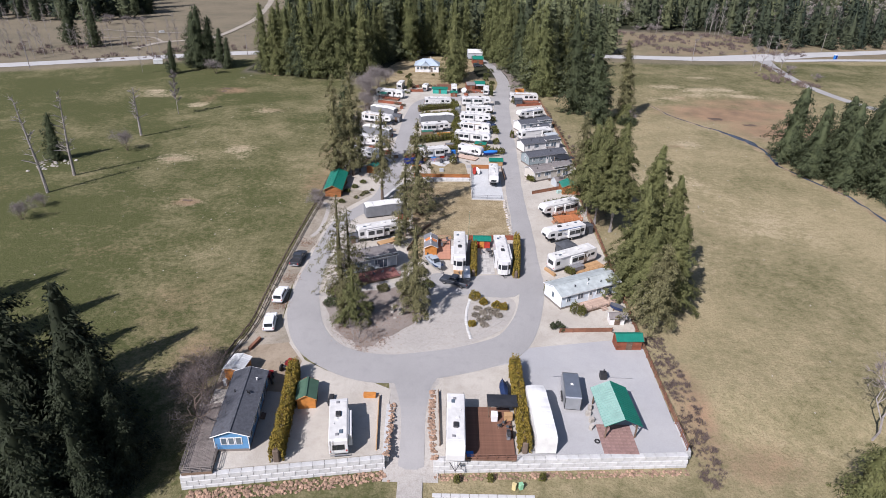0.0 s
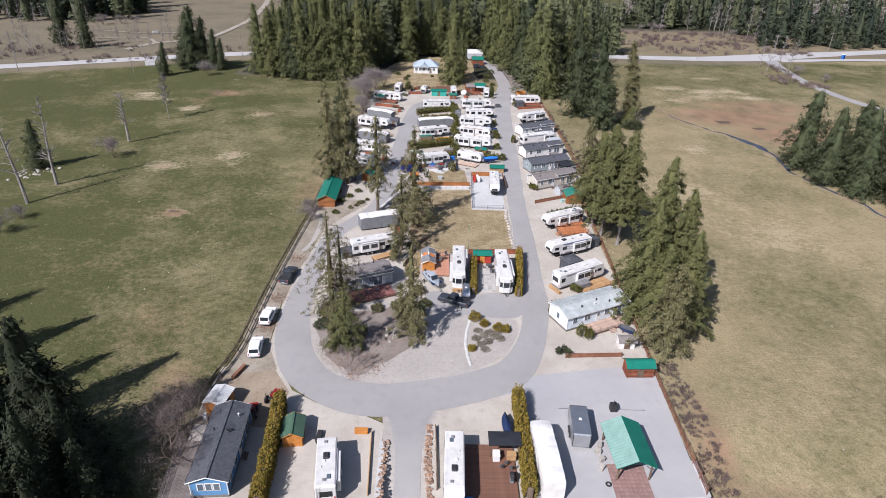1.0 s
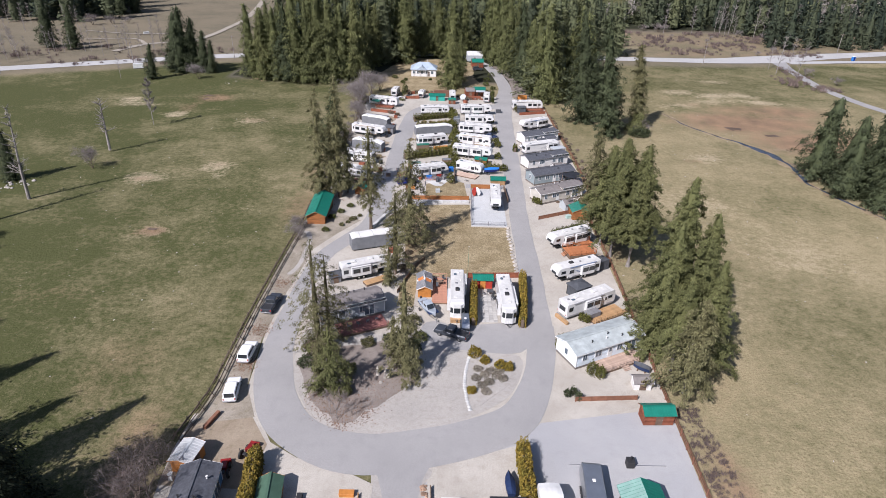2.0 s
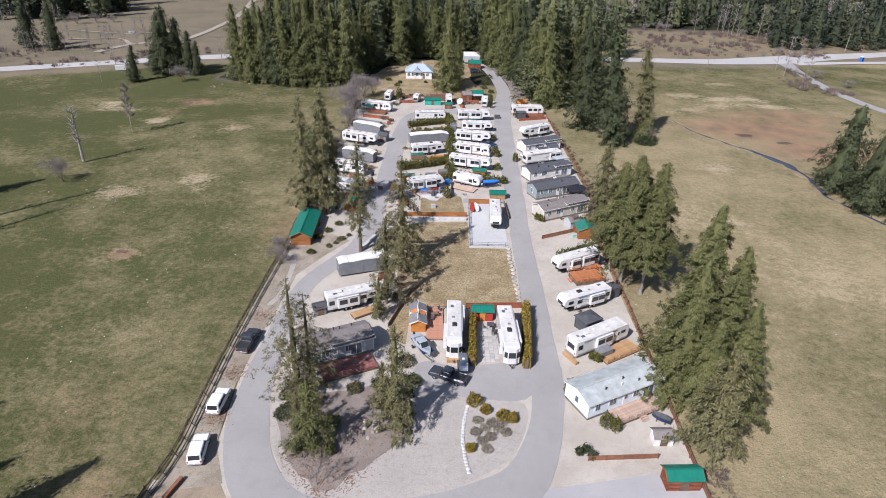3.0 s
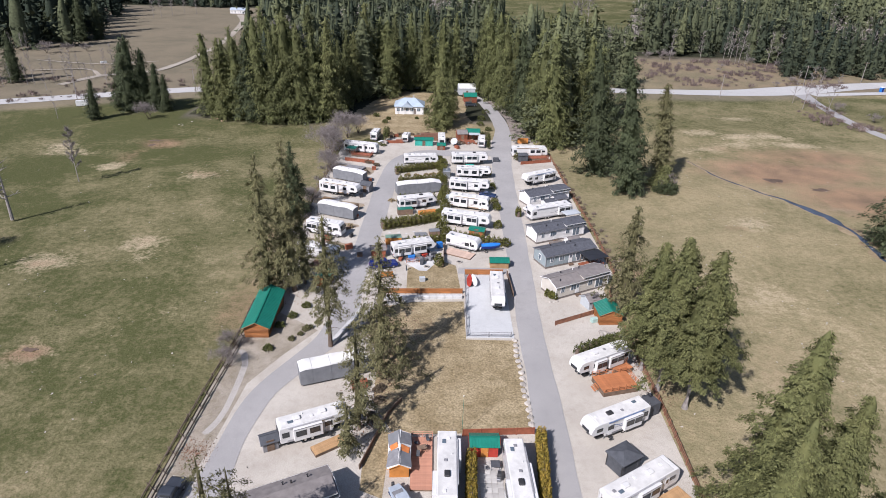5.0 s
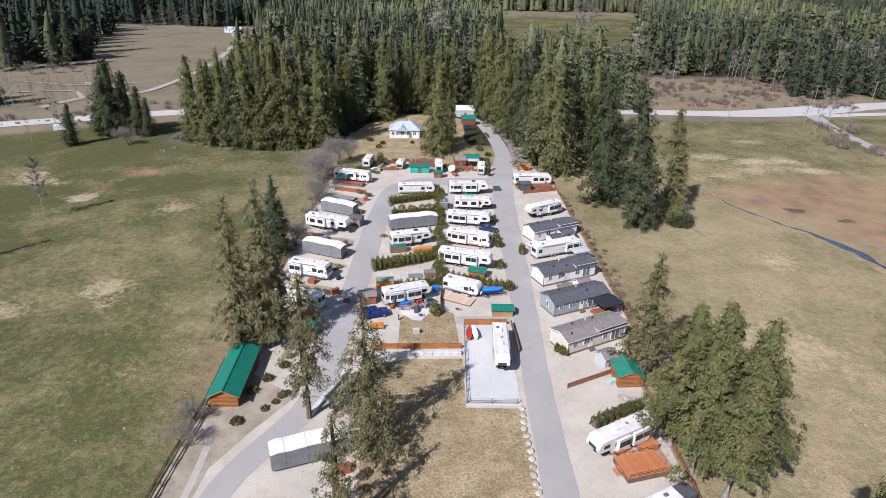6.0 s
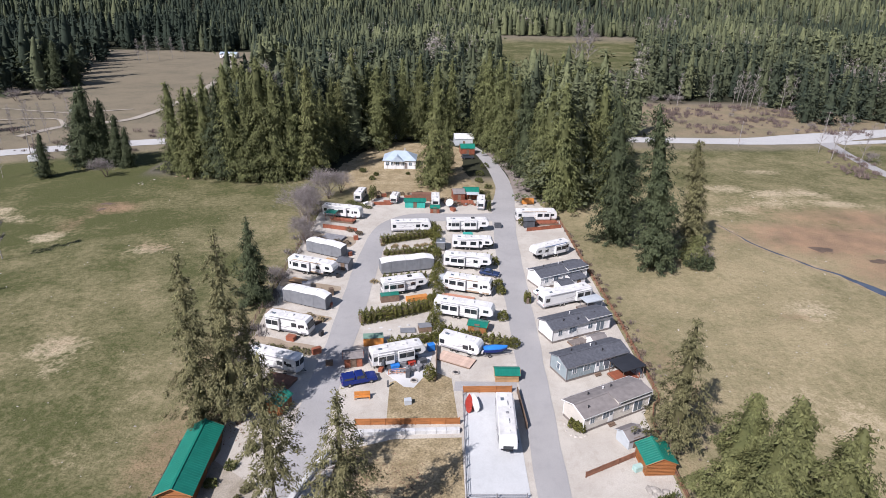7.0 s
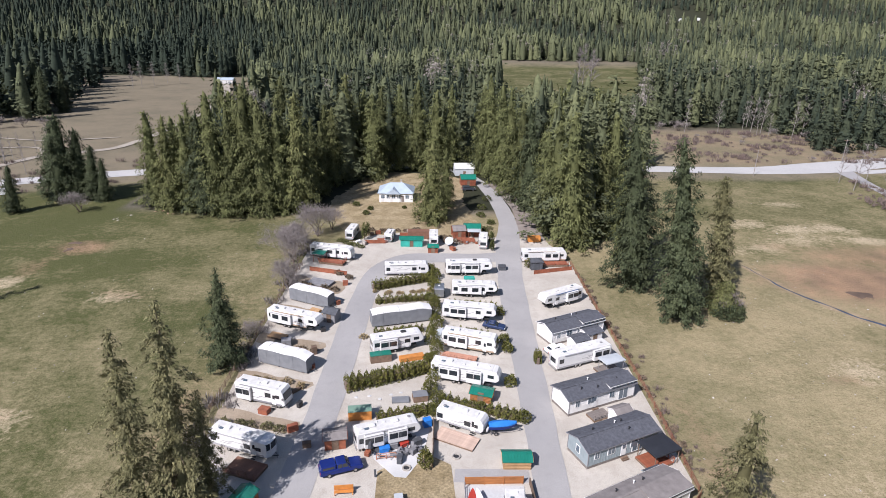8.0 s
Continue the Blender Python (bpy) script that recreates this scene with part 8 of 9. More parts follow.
HEATH = mat("heather", (0.26, 0.225, 0.19), 0.9, 0, .3, 2, 9, 0, .2, .2, .35, col2=(0.15, 0.14, 0.1))
for k, (x, y) in enumerate(((7.6, 91.8), (8.6, 90.4), (9.6, 91.4), (10.4, 90.2), (9.2, 88.8), (8.0, 88.0), (10.8, 91.2), (7.2, 89.6), (8.6, 86.6), (11.4, 89.6))):
    put(shrub("heather_mound", 140 + k, .5, .8, HEATH, "low brown heather mound in the bed", 380, .11), x, y)
slab("litter_bed", [(-20.8, 92.5), (-19, 87), (-15.6, 82.2), (-11.6, 79.8), (-7.4, 83.4), (-4.2, 86.4), (-1.6, 90.6), (-2.2, 95.4), (-6, 99.2), (-13, 97), (-18, 97.6)], 0, .062, LITTER, "brown leaf litter under the island trees", "litter", True, .5)
statue = thing("statue", "small pale garden statue among the trees", "statue")
part("figure", Geo().tube([(0, 0, 0), (0, 0, .3), (0, 0, .35), (0, 0, 1.0), (0, 0, 1.3), (0, 0, 1.42), (0, 0, 1.6), (0, 0, 1.72)], [.32, .3, .2, .24, .2, .09, .13, .05], 10), ROCK, statue)
put(statue, -8.0, 90.0)
rubble("garden_rocks", [(-7.4, 89), (-6, 90.5), (-9, 91)], .9, 16, ROCK, "grey garden rocks under the trees", .4, 12)
hedge("low_hedge", [(-20.5, 96.5), (-17.5, 95), (-15, 94)], 2.2, 1.4, CEDAR, "low spreading juniper bushes", 25, 60, .16, "shrub", .25)

# ---- north end ----
put(trailer("travel", 7.0, 2.4, 3.0, "white travel trailer beside a tall cedar", seed=51, face=1, slides=()), -17.6, 262, 82)
put(trailer("travel", 5.0, 2.2, 2.6, "small rounded white trailer", seed=52, face=1, slides=()), -6.8, 260.0, 80)
put(shed(6.0, 3.0, "teal green shed with a green roof", TEAL_CLOTH, GREEN_METAL, 2.0, .5, logs=False), -.6, 256.0, 0)
put(trailer("travel", 7.0, 2.4, 3.0, "white travel trailer at the end row", seed=53, face=1, slides=()), 5.5, 258.0, 90)
put(shed(2.6, 2.0, "small red brown shed with green roof", RED_WOOD, GREEN_METAL, 1.7, .5), 5.3, 251.0, 0)
put(shed(3.4, 4.2, "red brown cabin with a brown shingle roof", RED_WOOD, SHINGLE_BROWN, 2.4, .9, ribs=False, name="cabin"), 12.6, 263.6, 8)
put(shed(4.6, 3.4, "red brown cabin with green metal roof", RED_WOOD, GREEN_METAL, 2.5, .9, name="cabin"), 16.6, 265, 0)
put(gazebo(3.4, 2.2, 2.3, .2, "grey metal porch roof before the cabin", GREY_SIDING, RED_WOOD, name="porch"), 17.0, 262.0, 0)
for k in range(5):
    put(crate(.7, .5, .35 + .1 * (k % 3), (ROCK, RED_WOOD, GREY_CLOTH)[k % 3], "pot and box beside the cabin steps", "planter"), 12.2 + k * 1.3, 257.6 + .4 * (k % 2), k * 30)
put(deck(5.0, 3.5, RED_WOOD, "red stained cabin porch deck", .5, ("s",), "s"), 14.5, 259.5, 0)
put(trailer("travel", 7.0, 2.3, 3.0, "narrow white trailer by the road", seed=54, face=1, slides=()), 19.2, 256.4, 84)
sat = thing("satellite_dish", "large grey satellite dish on a post", "dish")
part("dish", Geo().tube([(0, 0, 1.4), (-.1, -.15, 1.6), (-.16, -.3, 1.75)], [.2, .9, 1.2], 14), GREY_SIDING, sat)
part("post", Geo().tube([(0, 0, 0), (0, 0, 1.5)], .07, 6), GREY_TRIM, sat)
put(sat, 9.8, 255.2)
for k, (x, y, h, r) in enumerate(((-14.0, 259.6, 5.6, .8), (-13.2, 262, 4.8, .7), (21.6, 257.5, 4.2, .8), (21.2, 252.4, 3.2, .7))):
    put(shrub("columnar_cedar", 250 + k, h, r, BUSH, "narrow columnar cedar beside a trailer", 700, .15), x, y)
for k, (x, y) in enumerate(((-12.2, 263.5), (-10.6, 264.6), (-15.4, 256.8), (-13.6, 255.6), (8.6, 258.8), (10.6, 252.4), (1.0, 265), (-1.6, 265.6))):
    put(crate(1.2 + .3 * (k % 3), .9, .7 + .2 * (k % 2), (OLD_WOOD, RED_WOOD, WHITE_TRIM, ROCK)[k % 4], "odd box and lumber pile by a trailer", "lumber_pile"), x, y, 25 * k)
fence("lot_fence", [(-4.2, 264.4), (3.2, 264.8)], OLD_WOOD, "dark wooden rail fence behind the green shed", 1.5, 1.8)
fence("lot_fence", [(-13.5, 256.5), (-8, 256.8)], RED_WOOD, "red stained board fence", 1.1, 2, board=True)
fence("lot_fence", [(-4, 262.5), (3.2, 263)], RED_WOOD, "red stained board fence", 1.3, 2, board=True)
hs = thing("farmhouse", "white farmhouse with a pale blue hipped roof", "house")
box_part("wall", (0, 0, 1.6), (11.4, 9, 3.2), WHITE_TRIM, hs, ch=.02)
part("roof", Geo().add([(-6.2, -5, 3.1), (6.2, -5, 3.1), (6.2, 5, 3.1), (-6.2, 5, 3.1), (-2.2, 0, 5.7), (2.2, 0, 5.7)], [(0, 1, 5, 4), (1, 2, 5), (2, 3, 4, 5), (3, 0, 4), (3, 2, 1, 0)]), ROOF_BLUE, hs, "pale blue metal hip roof")
part("porch_roof", Geo().add([(-3.4, -5.6, 3.0), (1.6, -5.6, 3.0), (1.6, -2, 3.2), (-3.4, -2, 3.2), (-.9, -5.6, 4.8), (-.9, -1.6, 4.9)], [(0, 4, 5, 3), (1, 2, 5, 4), (0, 1, 4), (0, 3, 2, 1)]), ROOF_BLUE, hs)
for x in (-4.4, -2.6, -.8, 1.0, 3.8):
    house_window(hs, x, -4.53, 1.9, 1.2, 1.2, "y", -1, 2)
box_part("door", (2.3, -4.53, 1.2), (.95, .08, 2.1), GREY_DECK, hs)
for x in (-5.2, -2.2, .8):
    box_part("porch_post", (x, -5.5, 1.5), (.14, .14, 3.0), WHITE_TRIM, hs)
box_part("chimney", (1.6, .8, 5.9), (.6, .6, 1.2), ROCK, hs)
put(hs, -7.2, 301.4, 0)
put(shed(5.5, 4.5, "red brown outbuilding with green roof", RED_WOOD, GREEN_METAL, 2.6, 1.2, name="outbuilding"), 18.6, 322, 5)
put(car("suv", CAR_DARK, "dark suv parked near the outbuilding"), 18.4, 313, 10)
put(shed(7.5, 6, "grey metal roofed barn among the trees", GREY_SIDING, WHITE_METAL, 3, 1.5, name="barn", logs=False), 17.8, 338, 5)
for k, (x, y, h) in enumerate(((-20, 292, 1.6), (-15, 288, 1.2), (-16, 283, 1.4), (-4, 290, .9), (24, 300, 2.2), (21.5, 290, 2.0), (20.5, 282, 1.8), (23, 275, 1.5), (19.6, 268, 2))):
    put(shrub("garden_shrub", 170 + k, h, h * .8, BUSH, "rounded shrub on the house lawn", 300, .2), x, y)

wc = thing("portable_toilet", "blue portable toilet beside the highway", "toilet")
box_part("cabin", (0, 0, 1.2), (1.5, 1.5, 2.4), BLUE_TARP, wc, ch=.08)
part("roof", Geo().side([(-.8, 2.35), (.8, 2.35), (.6, 2.65), (-.6, 2.65)], 1.6, .08), WHITE_TRIM, wc)
box_part("door", (0, -.77, 1.15), (1.0, .06, 2.0), CAR_BLUE, wc)
put(wc, 232, 363.5, 10, .1)


def utility_pole(h):
    t = thing("utility_pole", "grey wooden utility pole beside the highway", "pole")
    part("mast", Geo().tube([(0, 0, -.3), (0, 0, h)], [.17, .11], 6), PALE_BARK, t)
    box_part("crossarm", (0, 0, h - .7), (2.4, .14, .16), OLD_WOOD, t)
    for x in (-1.05, -.5, .5, 1.05):
        part("insulator", Geo().tube([(x, 0, h - .62), (x, 0, h - .38)], .06, 5), GREY_TRIM, t)
    return t


mast_kind = put(utility_pole(11), -142.4, 303, 25, 0)
for x, y, a in ((-102.9, 326, 20), (139.5, 343, 0), (-190, 281, 25), (196, 372, -15), (238, 389, -20)):
    copy_thing(mast_kind, pose(x, y, 0, 0, 0, a))
put(crate(4.2, 2.2, 1.9, WHITE_METAL, "white metal box beside the highway", "utility_box"), -138.8, 299.5, 20, .1)
put(crate(3.0, 1.5, 1.0, WHITE_METAL, "white trough on the meadow", "water_trough"), -176, 392.6, 40, 0)

# ---- fences ----
buck_fence("field_fence", [(-33.4, 76), (-31.9, 84.6), (-31.8, 93.2), (-31.7, 107), (-31, 127), (-30.2, 142), (-30.4, 152)], RAIL_WOOD, "dark weathered log rail fence along the pasture")
fence("field_fence", [(-30.4, 158), (-30, 176), (-29.4, 200), (-28.6, 225), (-27.4, 240)], OLD_WOOD, "dark weathered log rail fence along the pasture", 1.4, 2.4, (.4, .8, 1.2))
fence("boundary_fence", [(34.6, 58.6), (35.1, 81), (35.9, 102), (36.8, 124), (36.9, 140), (37.6, 158), (40.4, 163)], FENCE_BROWN, "brown rail fence along the pasture", 1.3, 2.3, (.35, .7, 1.1))
fence("boundary_fence", [(40.6, 164), (41.2, 188), (40.8, 215), (40.7, 243)], FENCE_BROWN, "brown rail fence along the pasture", 1.2, 2.6, (.35, .7, 1.05))

pw = thing("paving", "pale concrete paving slabs below the wall", "paving", "", "structure")
slab_me = Geo().box((0, 0, 0), (1.15, .58, .1), 0, .02).mesh("paving_slab", CONCRETE)
for j in range(5):
    for i in range(11):
        part("paving_slab", slab_me, CONCRETE, pw).matrix_basis = pose(.6 + i * 1.2 + .3 * (j % 2), 49.6 + j * .62, -1.96)


# ---- dry tufts, dead brush and oddments along the lot edges ----
STRAW = mat("straw_grass", (0.33, 0.27, 0.16), 0.95, 0, .3, 1.5, 9, 0, .15, .2, .35, col2=(0.2, 0.15, 0.08))
RUSSET = mat("russet_shrub", (0.19, 0.145, 0.105), 0.95, 0, .3, 1.5, 9, 0, .15, .2, .35, col2=(0.11, 0.088, 0.06))
edge_rng = random.Random(31)
for x0, y0, x1, y1, n, hh, m, label in ((-7.6, 224.6, 4.6, 225.6, 9, .8, STRAW, "dry straw coloured grass tuft at the lot edge"), (-9, 204.2, 3, 206.6, 8, .9, STRAW, "dry straw coloured grass tuft at the lot edge"), (-18, 236, -14.4, 231.6, 4, 1.2, RUSSET, "dead brown shrub at the lot edge"), (-27, 228, -16.6, 225.4, 7, 1.2, RUSSET, "dead brown shrub at the lot edge"),
                                        (-27.2, 214.6, -17, 212.6, 6, 1.1, CEDAR, "olive shrub between the trailers"), (-27, 200.6, -17, 198.6, 5, 1.0, RUSSET, "dead brown shrub at the lot edge"), (-26.6, 190, -17, 187.4, 5, 1.0, STRAW, "dry straw coloured grass tuft at the lot edge"), (-27, 177.8, -17.8, 176.4, 5, 1.1, CEDAR_DRY, "olive shrub between the trailers"),
                                        (-21, 258, -14, 253.6, 7, 1.3, CEDAR, "olive shrub between the trailers"), (-15.6, 266.6, 2, 267.4, 9, 1.1, RUSSET, "dead brown shrub at the lot edge"), (7.4, 262, 12.4, 256.4, 5, 1.6, RUSSET, "dead brown shrub at the lot edge"), (20.8, 262.4, 21.6, 272, 5, 1.3, CEDAR_DRY, "olive shrub beside the road"), (41.8, 168, 41.6, 238, 22, .7, RUSSET, "dead brown shrub at the boundary fence"),
                                        (-22.6, 140.6, -17, 146.4, 5, .8, CEDAR_DRY, "olive shrub beside the road"), (-6, 121, -4.6, 134, 7, .9, RUSSET, "dead brown shrub at the lawn edge")):
    for k in range(n):
        u = (k + edge_rng.uniform(.1, .9)) / n
        o = shrub("shrub", 400 + edge_rng.randrange(500), hh * edge_rng.uniform(.6, 1.2), hh * edge_rng.uniform(.6, 1.1), m, label, 190, .17)
        o.matrix_basis = pose(x0 + (x1 - x0) * u + edge_rng.uniform(-.6, .6), y0 + (y1 - y0) * u + edge_rng.uniform(-.6, .6), .02, 0, 0, edge_rng.uniform(0, 360))
for x, y, L, W, H, m, a, label, name in ((-21, 229.6, 5.6, 3.2, .5, GREY_CLOTH, -20, "grey tarpaulin over a long pile", "tarp_bundle"), (-15.2, 229, 1.2, .8, 1.0, RED_WOOD, 10, "red wooden bin at the lot edge", "wooden_bin"), (-19.6, 215.2, 2.2, 1.0, .6, TAN_DECK, -25, "tan lumber pile beside the trailer", "lumber_pile"), (-16, 176.2, 1.6, .7, 1.1, RED_WOOD, 30, "red wooden steps at a trailer", "wooden_steps"), (-17.6, 186.4, 1.8, .5, .5, OLD_WOOD, 50, "old lumber pile on the gravel", "lumber_pile"), (-25.4, 186.2, 2.2, .6, .4, OLD_WOOD, 60, "old lumber pile on the gravel", "lumber_pile"), (-16.8, 198.4, .9, .9, 1.5, OLD_WOOD, 20, "dark wooden cupboard at the lot edge", "cupboard"), (-13.2, 172.6, 1.2, .7, .8, OLD_WOOD, 10, "dark wooden box at the lot", "wooden_box"), (1.2, 261.8, 6.2, 2.2, 2.2, BROWN_DECK, 0, "dark brown wooden shelter behind the teal shed", "shelter"), (-8.8, 258.4, 2.8, 1.8, .6, RED_WOOD, 8, "red wooden landing at the rounded trailer", "landing"), (22.6, 239.4, 1.8, 1.8, 1.0, DARK_CLOTH, 0, "dark covered table beside the trailer", "covered_table"), (33.4, 204.6, 2.4, 1.4, 1.3, GREY_CLOTH, 20, "grey covered patio set", "covered_table"), (28.6, 198.4, 1.4, .9, .8, DARK_CLOTH, 30, "dark covered barbecue beside the home", "covered_barbecue")):
    put(crate(L, W, H, m, label, name), x, y, a)


def scatter(name, seed, n, spots, lo, hi, m, label, z=.05):
    """Loose leaves, needles or stones strewn thinly round spots (x, y, spread)."""
    g = np.random.default_rng(seed)
    sp = np.array(spots, float)
    k = g.integers(0, len(sp), n)
    x, y = sp[k, 0] + g.normal(0, 1, n) * sp[k, 2], sp[k, 1] + g.normal(0, 1, n) * sp[k, 2]
    zz = height(x, y) + swell(x, y) + z
    a, s = g.random(n) * 6.283, g.uniform(lo, hi, n)
    C = np.stack([x, y, zz], 1)
    A = np.stack([np.cos(a) * s, np.sin(a) * s, g.normal(0, .25, n) * s], 1)
    B = np.stack([-np.sin(a) * s * .6, np.cos(a) * s * .6, g.normal(0, .25, n) * s], 1)
    V, F = foliage(g, C, A, B)
    return tagged(new(name, raw_mesh(name, V, F, m)), label, "litter", "", "stuff")


LEAF_BROWN = mat("fallen_leaf", (0.2, 0.12, 0.08), 0.95, 0, .3, 1, 9, 0, 0, .2, .5)
scatter("leaf_litter", 1, 2600, [(-14.6, 82.6, 1.1), (-12.2, 80.4, 1.2), (-9.6, 81.8, 1.2), (-12.8, 84.6, 1.4), (-16.2, 85, 1.0), (-9, 86, 1.6), (-5, 90, 1.8)], .05, .16, LEAF_BROWN, "rust brown leaf litter under the island trees", .06)
scatter("needle_litter", 2, 5200, [(-4.6, 133.5, 2.4), (-6, 128, 2.0), (-7, 122, 1.8), (-7, 146, 2.4), (38, 129, 2.2), (38.5, 98, 2.4), (38.4, 105, 2.2), (37.6, 136, 1.6), (-25.5, 158, 2.6), (-27, 163, 2.2), (-28.8, 92, 1.2), (-29.2, 101, 1.2), (-28.6, 116, 1.2), (0, 146, 2.5)], .05, .17, LEAF_BROWN, "brown needle litter under the cedars", .06)
scatter("field_stones", 3, 700, [(70, 120, 22), (62, 170, 20), (-60, 120, 22), (-65, 170, 24), (75, 220, 18), (-60, 220, 24), (120, 270, 26)], .1, .24, ROCK, "small pale stones and droppings strewn over the pasture", .08)


# ---- trees near the lots ----
def planted(t, x, y, s=1.0, a=0.0, tilt=0.0):
    t.matrix_basis = pose(x, y, float(height(x, y)), 0, tilt) @ pose(0, 0, 0, 0, 0, a) @ Matrix.Scale(s, 4)
    return t


c1 = planted(evergreen("cedar_tree", 1, 28, 5.4, "tall dense green cedar at the lot boundary", CEDAR, 260, 11, 16, .225, .05, .6, .7, .2, .55, .42, 0, PALE_BARK, jit=.3, hang=.6, wide=.4), 41.0, 105.0, 1.0, 10)
c2 = evergreen("cedar_tree", 2, 25, 4.7, "dense olive green cedar at the boundary fence", CEDAR, 200, 10, 15, .225, .27, .6, .7, .22, .55, .42, 0, PALE_BARK, jit=.3, hang=.6, wide=.4)
planted(c2, 40.4, 125.6, 1.04, 40)
for x, y, s, a in ((37.6, 98.4, .82, 90), (43.6, 100.2, .86, 200), (43.0, 93.5, .7, 50)):
    planted(copy_thing(c1, Matrix()), x, y, s, a)
for x, y, s, a in ((37.6, 129.6, 1.04, 150), (36.6, 134.6, .92, 250), (38.2, 92.4, .7, 300)):
    planted(copy_thing(c2, Matrix()), x, y, s, a)
planted(evergreen("cedar_tree", 31, 17, 4.0, "drooping olive cedar with a bare foot", CEDAR_DRY, 130, 7, 11, .26, .16, .62, .75, .2, .3, .3, 20, PALE_BARK, jit=.35), 38.6, 87.4, 1.0, 10)
c3 = evergreen("cedar_tree", 3, 21.5, 4.0, "slender olive cedar with thinning crown", CEDAR_DRY, 140, 6, 11, .26, .1, .72, .65, .2, .3, .34, 24, jit=.4)
planted(c3, 38.2, 152.4, 1.0, 0)
planted(copy_thing(c3, Matrix()), 42.5, 137, .9, 170)
c4 = evergreen("cedar_tree", 4, 29, 3.0, "tall narrow olive cedar beside the pasture", CEDAR_DRY, 150, 7, 12, .25, .08, .55, .75, .26, .22, .36, 30, jit=.45)
planted(c4, -28.6, 156.0, .97, 0)
for x, y, s, a in ((-24.2, 157.6, 1.06, 80), (-26.6, 162.0, .72, 190), (-22.6, 160.5, .62, 30)):
    planted(copy_thing(c4, Matrix()), x, y, s, a)
spruce = evergreen("spruce_tree", 14, 19, 4.3, "dark green spruce behind the trailers", FIR, 150, 6, 11, .28, .03, .9, .55, .1, .35, .3, 0, jit=.25)
planted(spruce, -31.6, 194.2, 1.0, 0)
c5 = evergreen("cedar_tree", 5, 24, 2.7, "cedar with bare lower trunk beside the road", CEDAR_DRY, 110, 6, 11, .24, .26, .42, .75, .3, .2, .36, 26, jit=.4)
planted(c5, -14.4, 139.8, 1.0, 20)
c6 = evergreen("cedar_tree", 6, 23.5, 6.0, "thin topped drooping cedar at the lawn edge", CEDAR_DRY, 130, 9, 11, .25, .12, 1.15, .95, .25, .12, .3, 40, jit=.45, base=.12)
planted(c6, -5.4, 134.6, 1.0, 0)
planted(evergreen("cedar_tree", 32, 17.5, 2.5, "narrow ragged cedar at the lawn edge", CEDAR_DRY, 80, 6, 10, .22, .1, .6, .8, .3, .2, .26, 20, jit=.4), -7.4, 120.6)
planted(evergreen("cedar_tree", 33, 8.5, 1.6, "small ragged cedar beside the trailer", CEDAR_DRY, 50, 5, 9, .2, .05, .7, .7, .3, .3, .16, 0, jit=.3), -8.4, 116.4)
c7 = evergreen("cedar_tree", 7, 21, 5.0, "sparse tall cedar in the gravel island", CEDAR_DRY, 110, 7, 10, .2, .1, .75, .75, .25, .1, .3, 60, jit=.5)
planted(c7, -18.0, 95.4, 1.0, 0)
planted(copy_thing(c7, Matrix()), -16.6, 97.6, .82, 100)
c8 = evergreen("cedar_tree", 8, 17.5, 2.7, "olive cedar in the gravel island", CEDAR_DRY, 110, 8, 11, .21, .06, .5, .75, .28, .25, .28, 30, jit=.45)
planted(c8, -3.8, 90.2, 1.0, 0)
planted(evergreen("cedar_tree", 34, 12, 3.0, "low olive cedar at the island's edge", CEDAR, 85, 6, 10, .21, .04, .7, .6, .25, .2, .24, 20, jit=.4), -14.4, 86.2)
for x, y, s, a in ((-16.6, 88.6, .45, 140), (-6.0, 95.6, .42, 80)):
    planted(copy_thing(c8, Matrix()), x, y, s, a)
dark = evergreen("fir_tree", 9, 30, 6.6, "large dark fir beside the near lots, coloured for shade", FIR_SHADED, 150, 6, 8, .5, .02, .75, .6, .2, .55, .5, 0, jit=.3)
planted(dark, -47, 62, .8, 0)
for x, y, s, a in ((-80, 70, 1.0, 90), (-95, 77, 1.03, 200), (-52, 57, .87, 30), (-58, 64, .87, 300), (-44, 54, .62, 120), (-50, 48, .68, 70), (-40.5, 48.5, .48, 10), (-70, 62, .96, 150), (-39.5, 55, .45, 200), (-45.5, 47, .72, 40), (-42.5, 58, .6, 80), (-62, 52, .9, 0), (-46, 60, .84, 20)):
    planted(copy_thing(dark, Matrix()), x, y, s, a)
g1 = evergreen("cedar_tree", 10, 12, 4.2, "bushy green cedar in the corner pasture", CEDAR, 110, 6, 9, .26, .02, .5, .55, .25, .5, .3)
planted(g1, 55.5, 52, .9, 0)
planted(copy_thing(g1, Matrix()), 58, 47, .9, 90)
st = evergreen("fir_tree", 11, 24, 6.4, "dense dark green conifer beside the stream", FIR, 170, 5, 8, .46, .02, .5, .6, .25, .55, .4)
planted(st, 110.5, 181, .95, 0)
for x, y, s, a in ((113, 172, .85, 40), (109.5, 166, .7, 90), (116, 163, .95, 10), (113.5, 157, .75, 250), (122, 160, 1.05, 300), (121, 150, .9, 20), (128, 152, 1.1, 60), (130, 143, .9, 99), (119, 171, .95, 200), (126, 168, 1.0, 130), (137, 150, 1.15, 10), (134, 162, 1.0, 77), (140, 140, .9, 190), (128, 136, .7, 0)):
    planted(copy_thing(st, Matrix()), x, y, s, a)

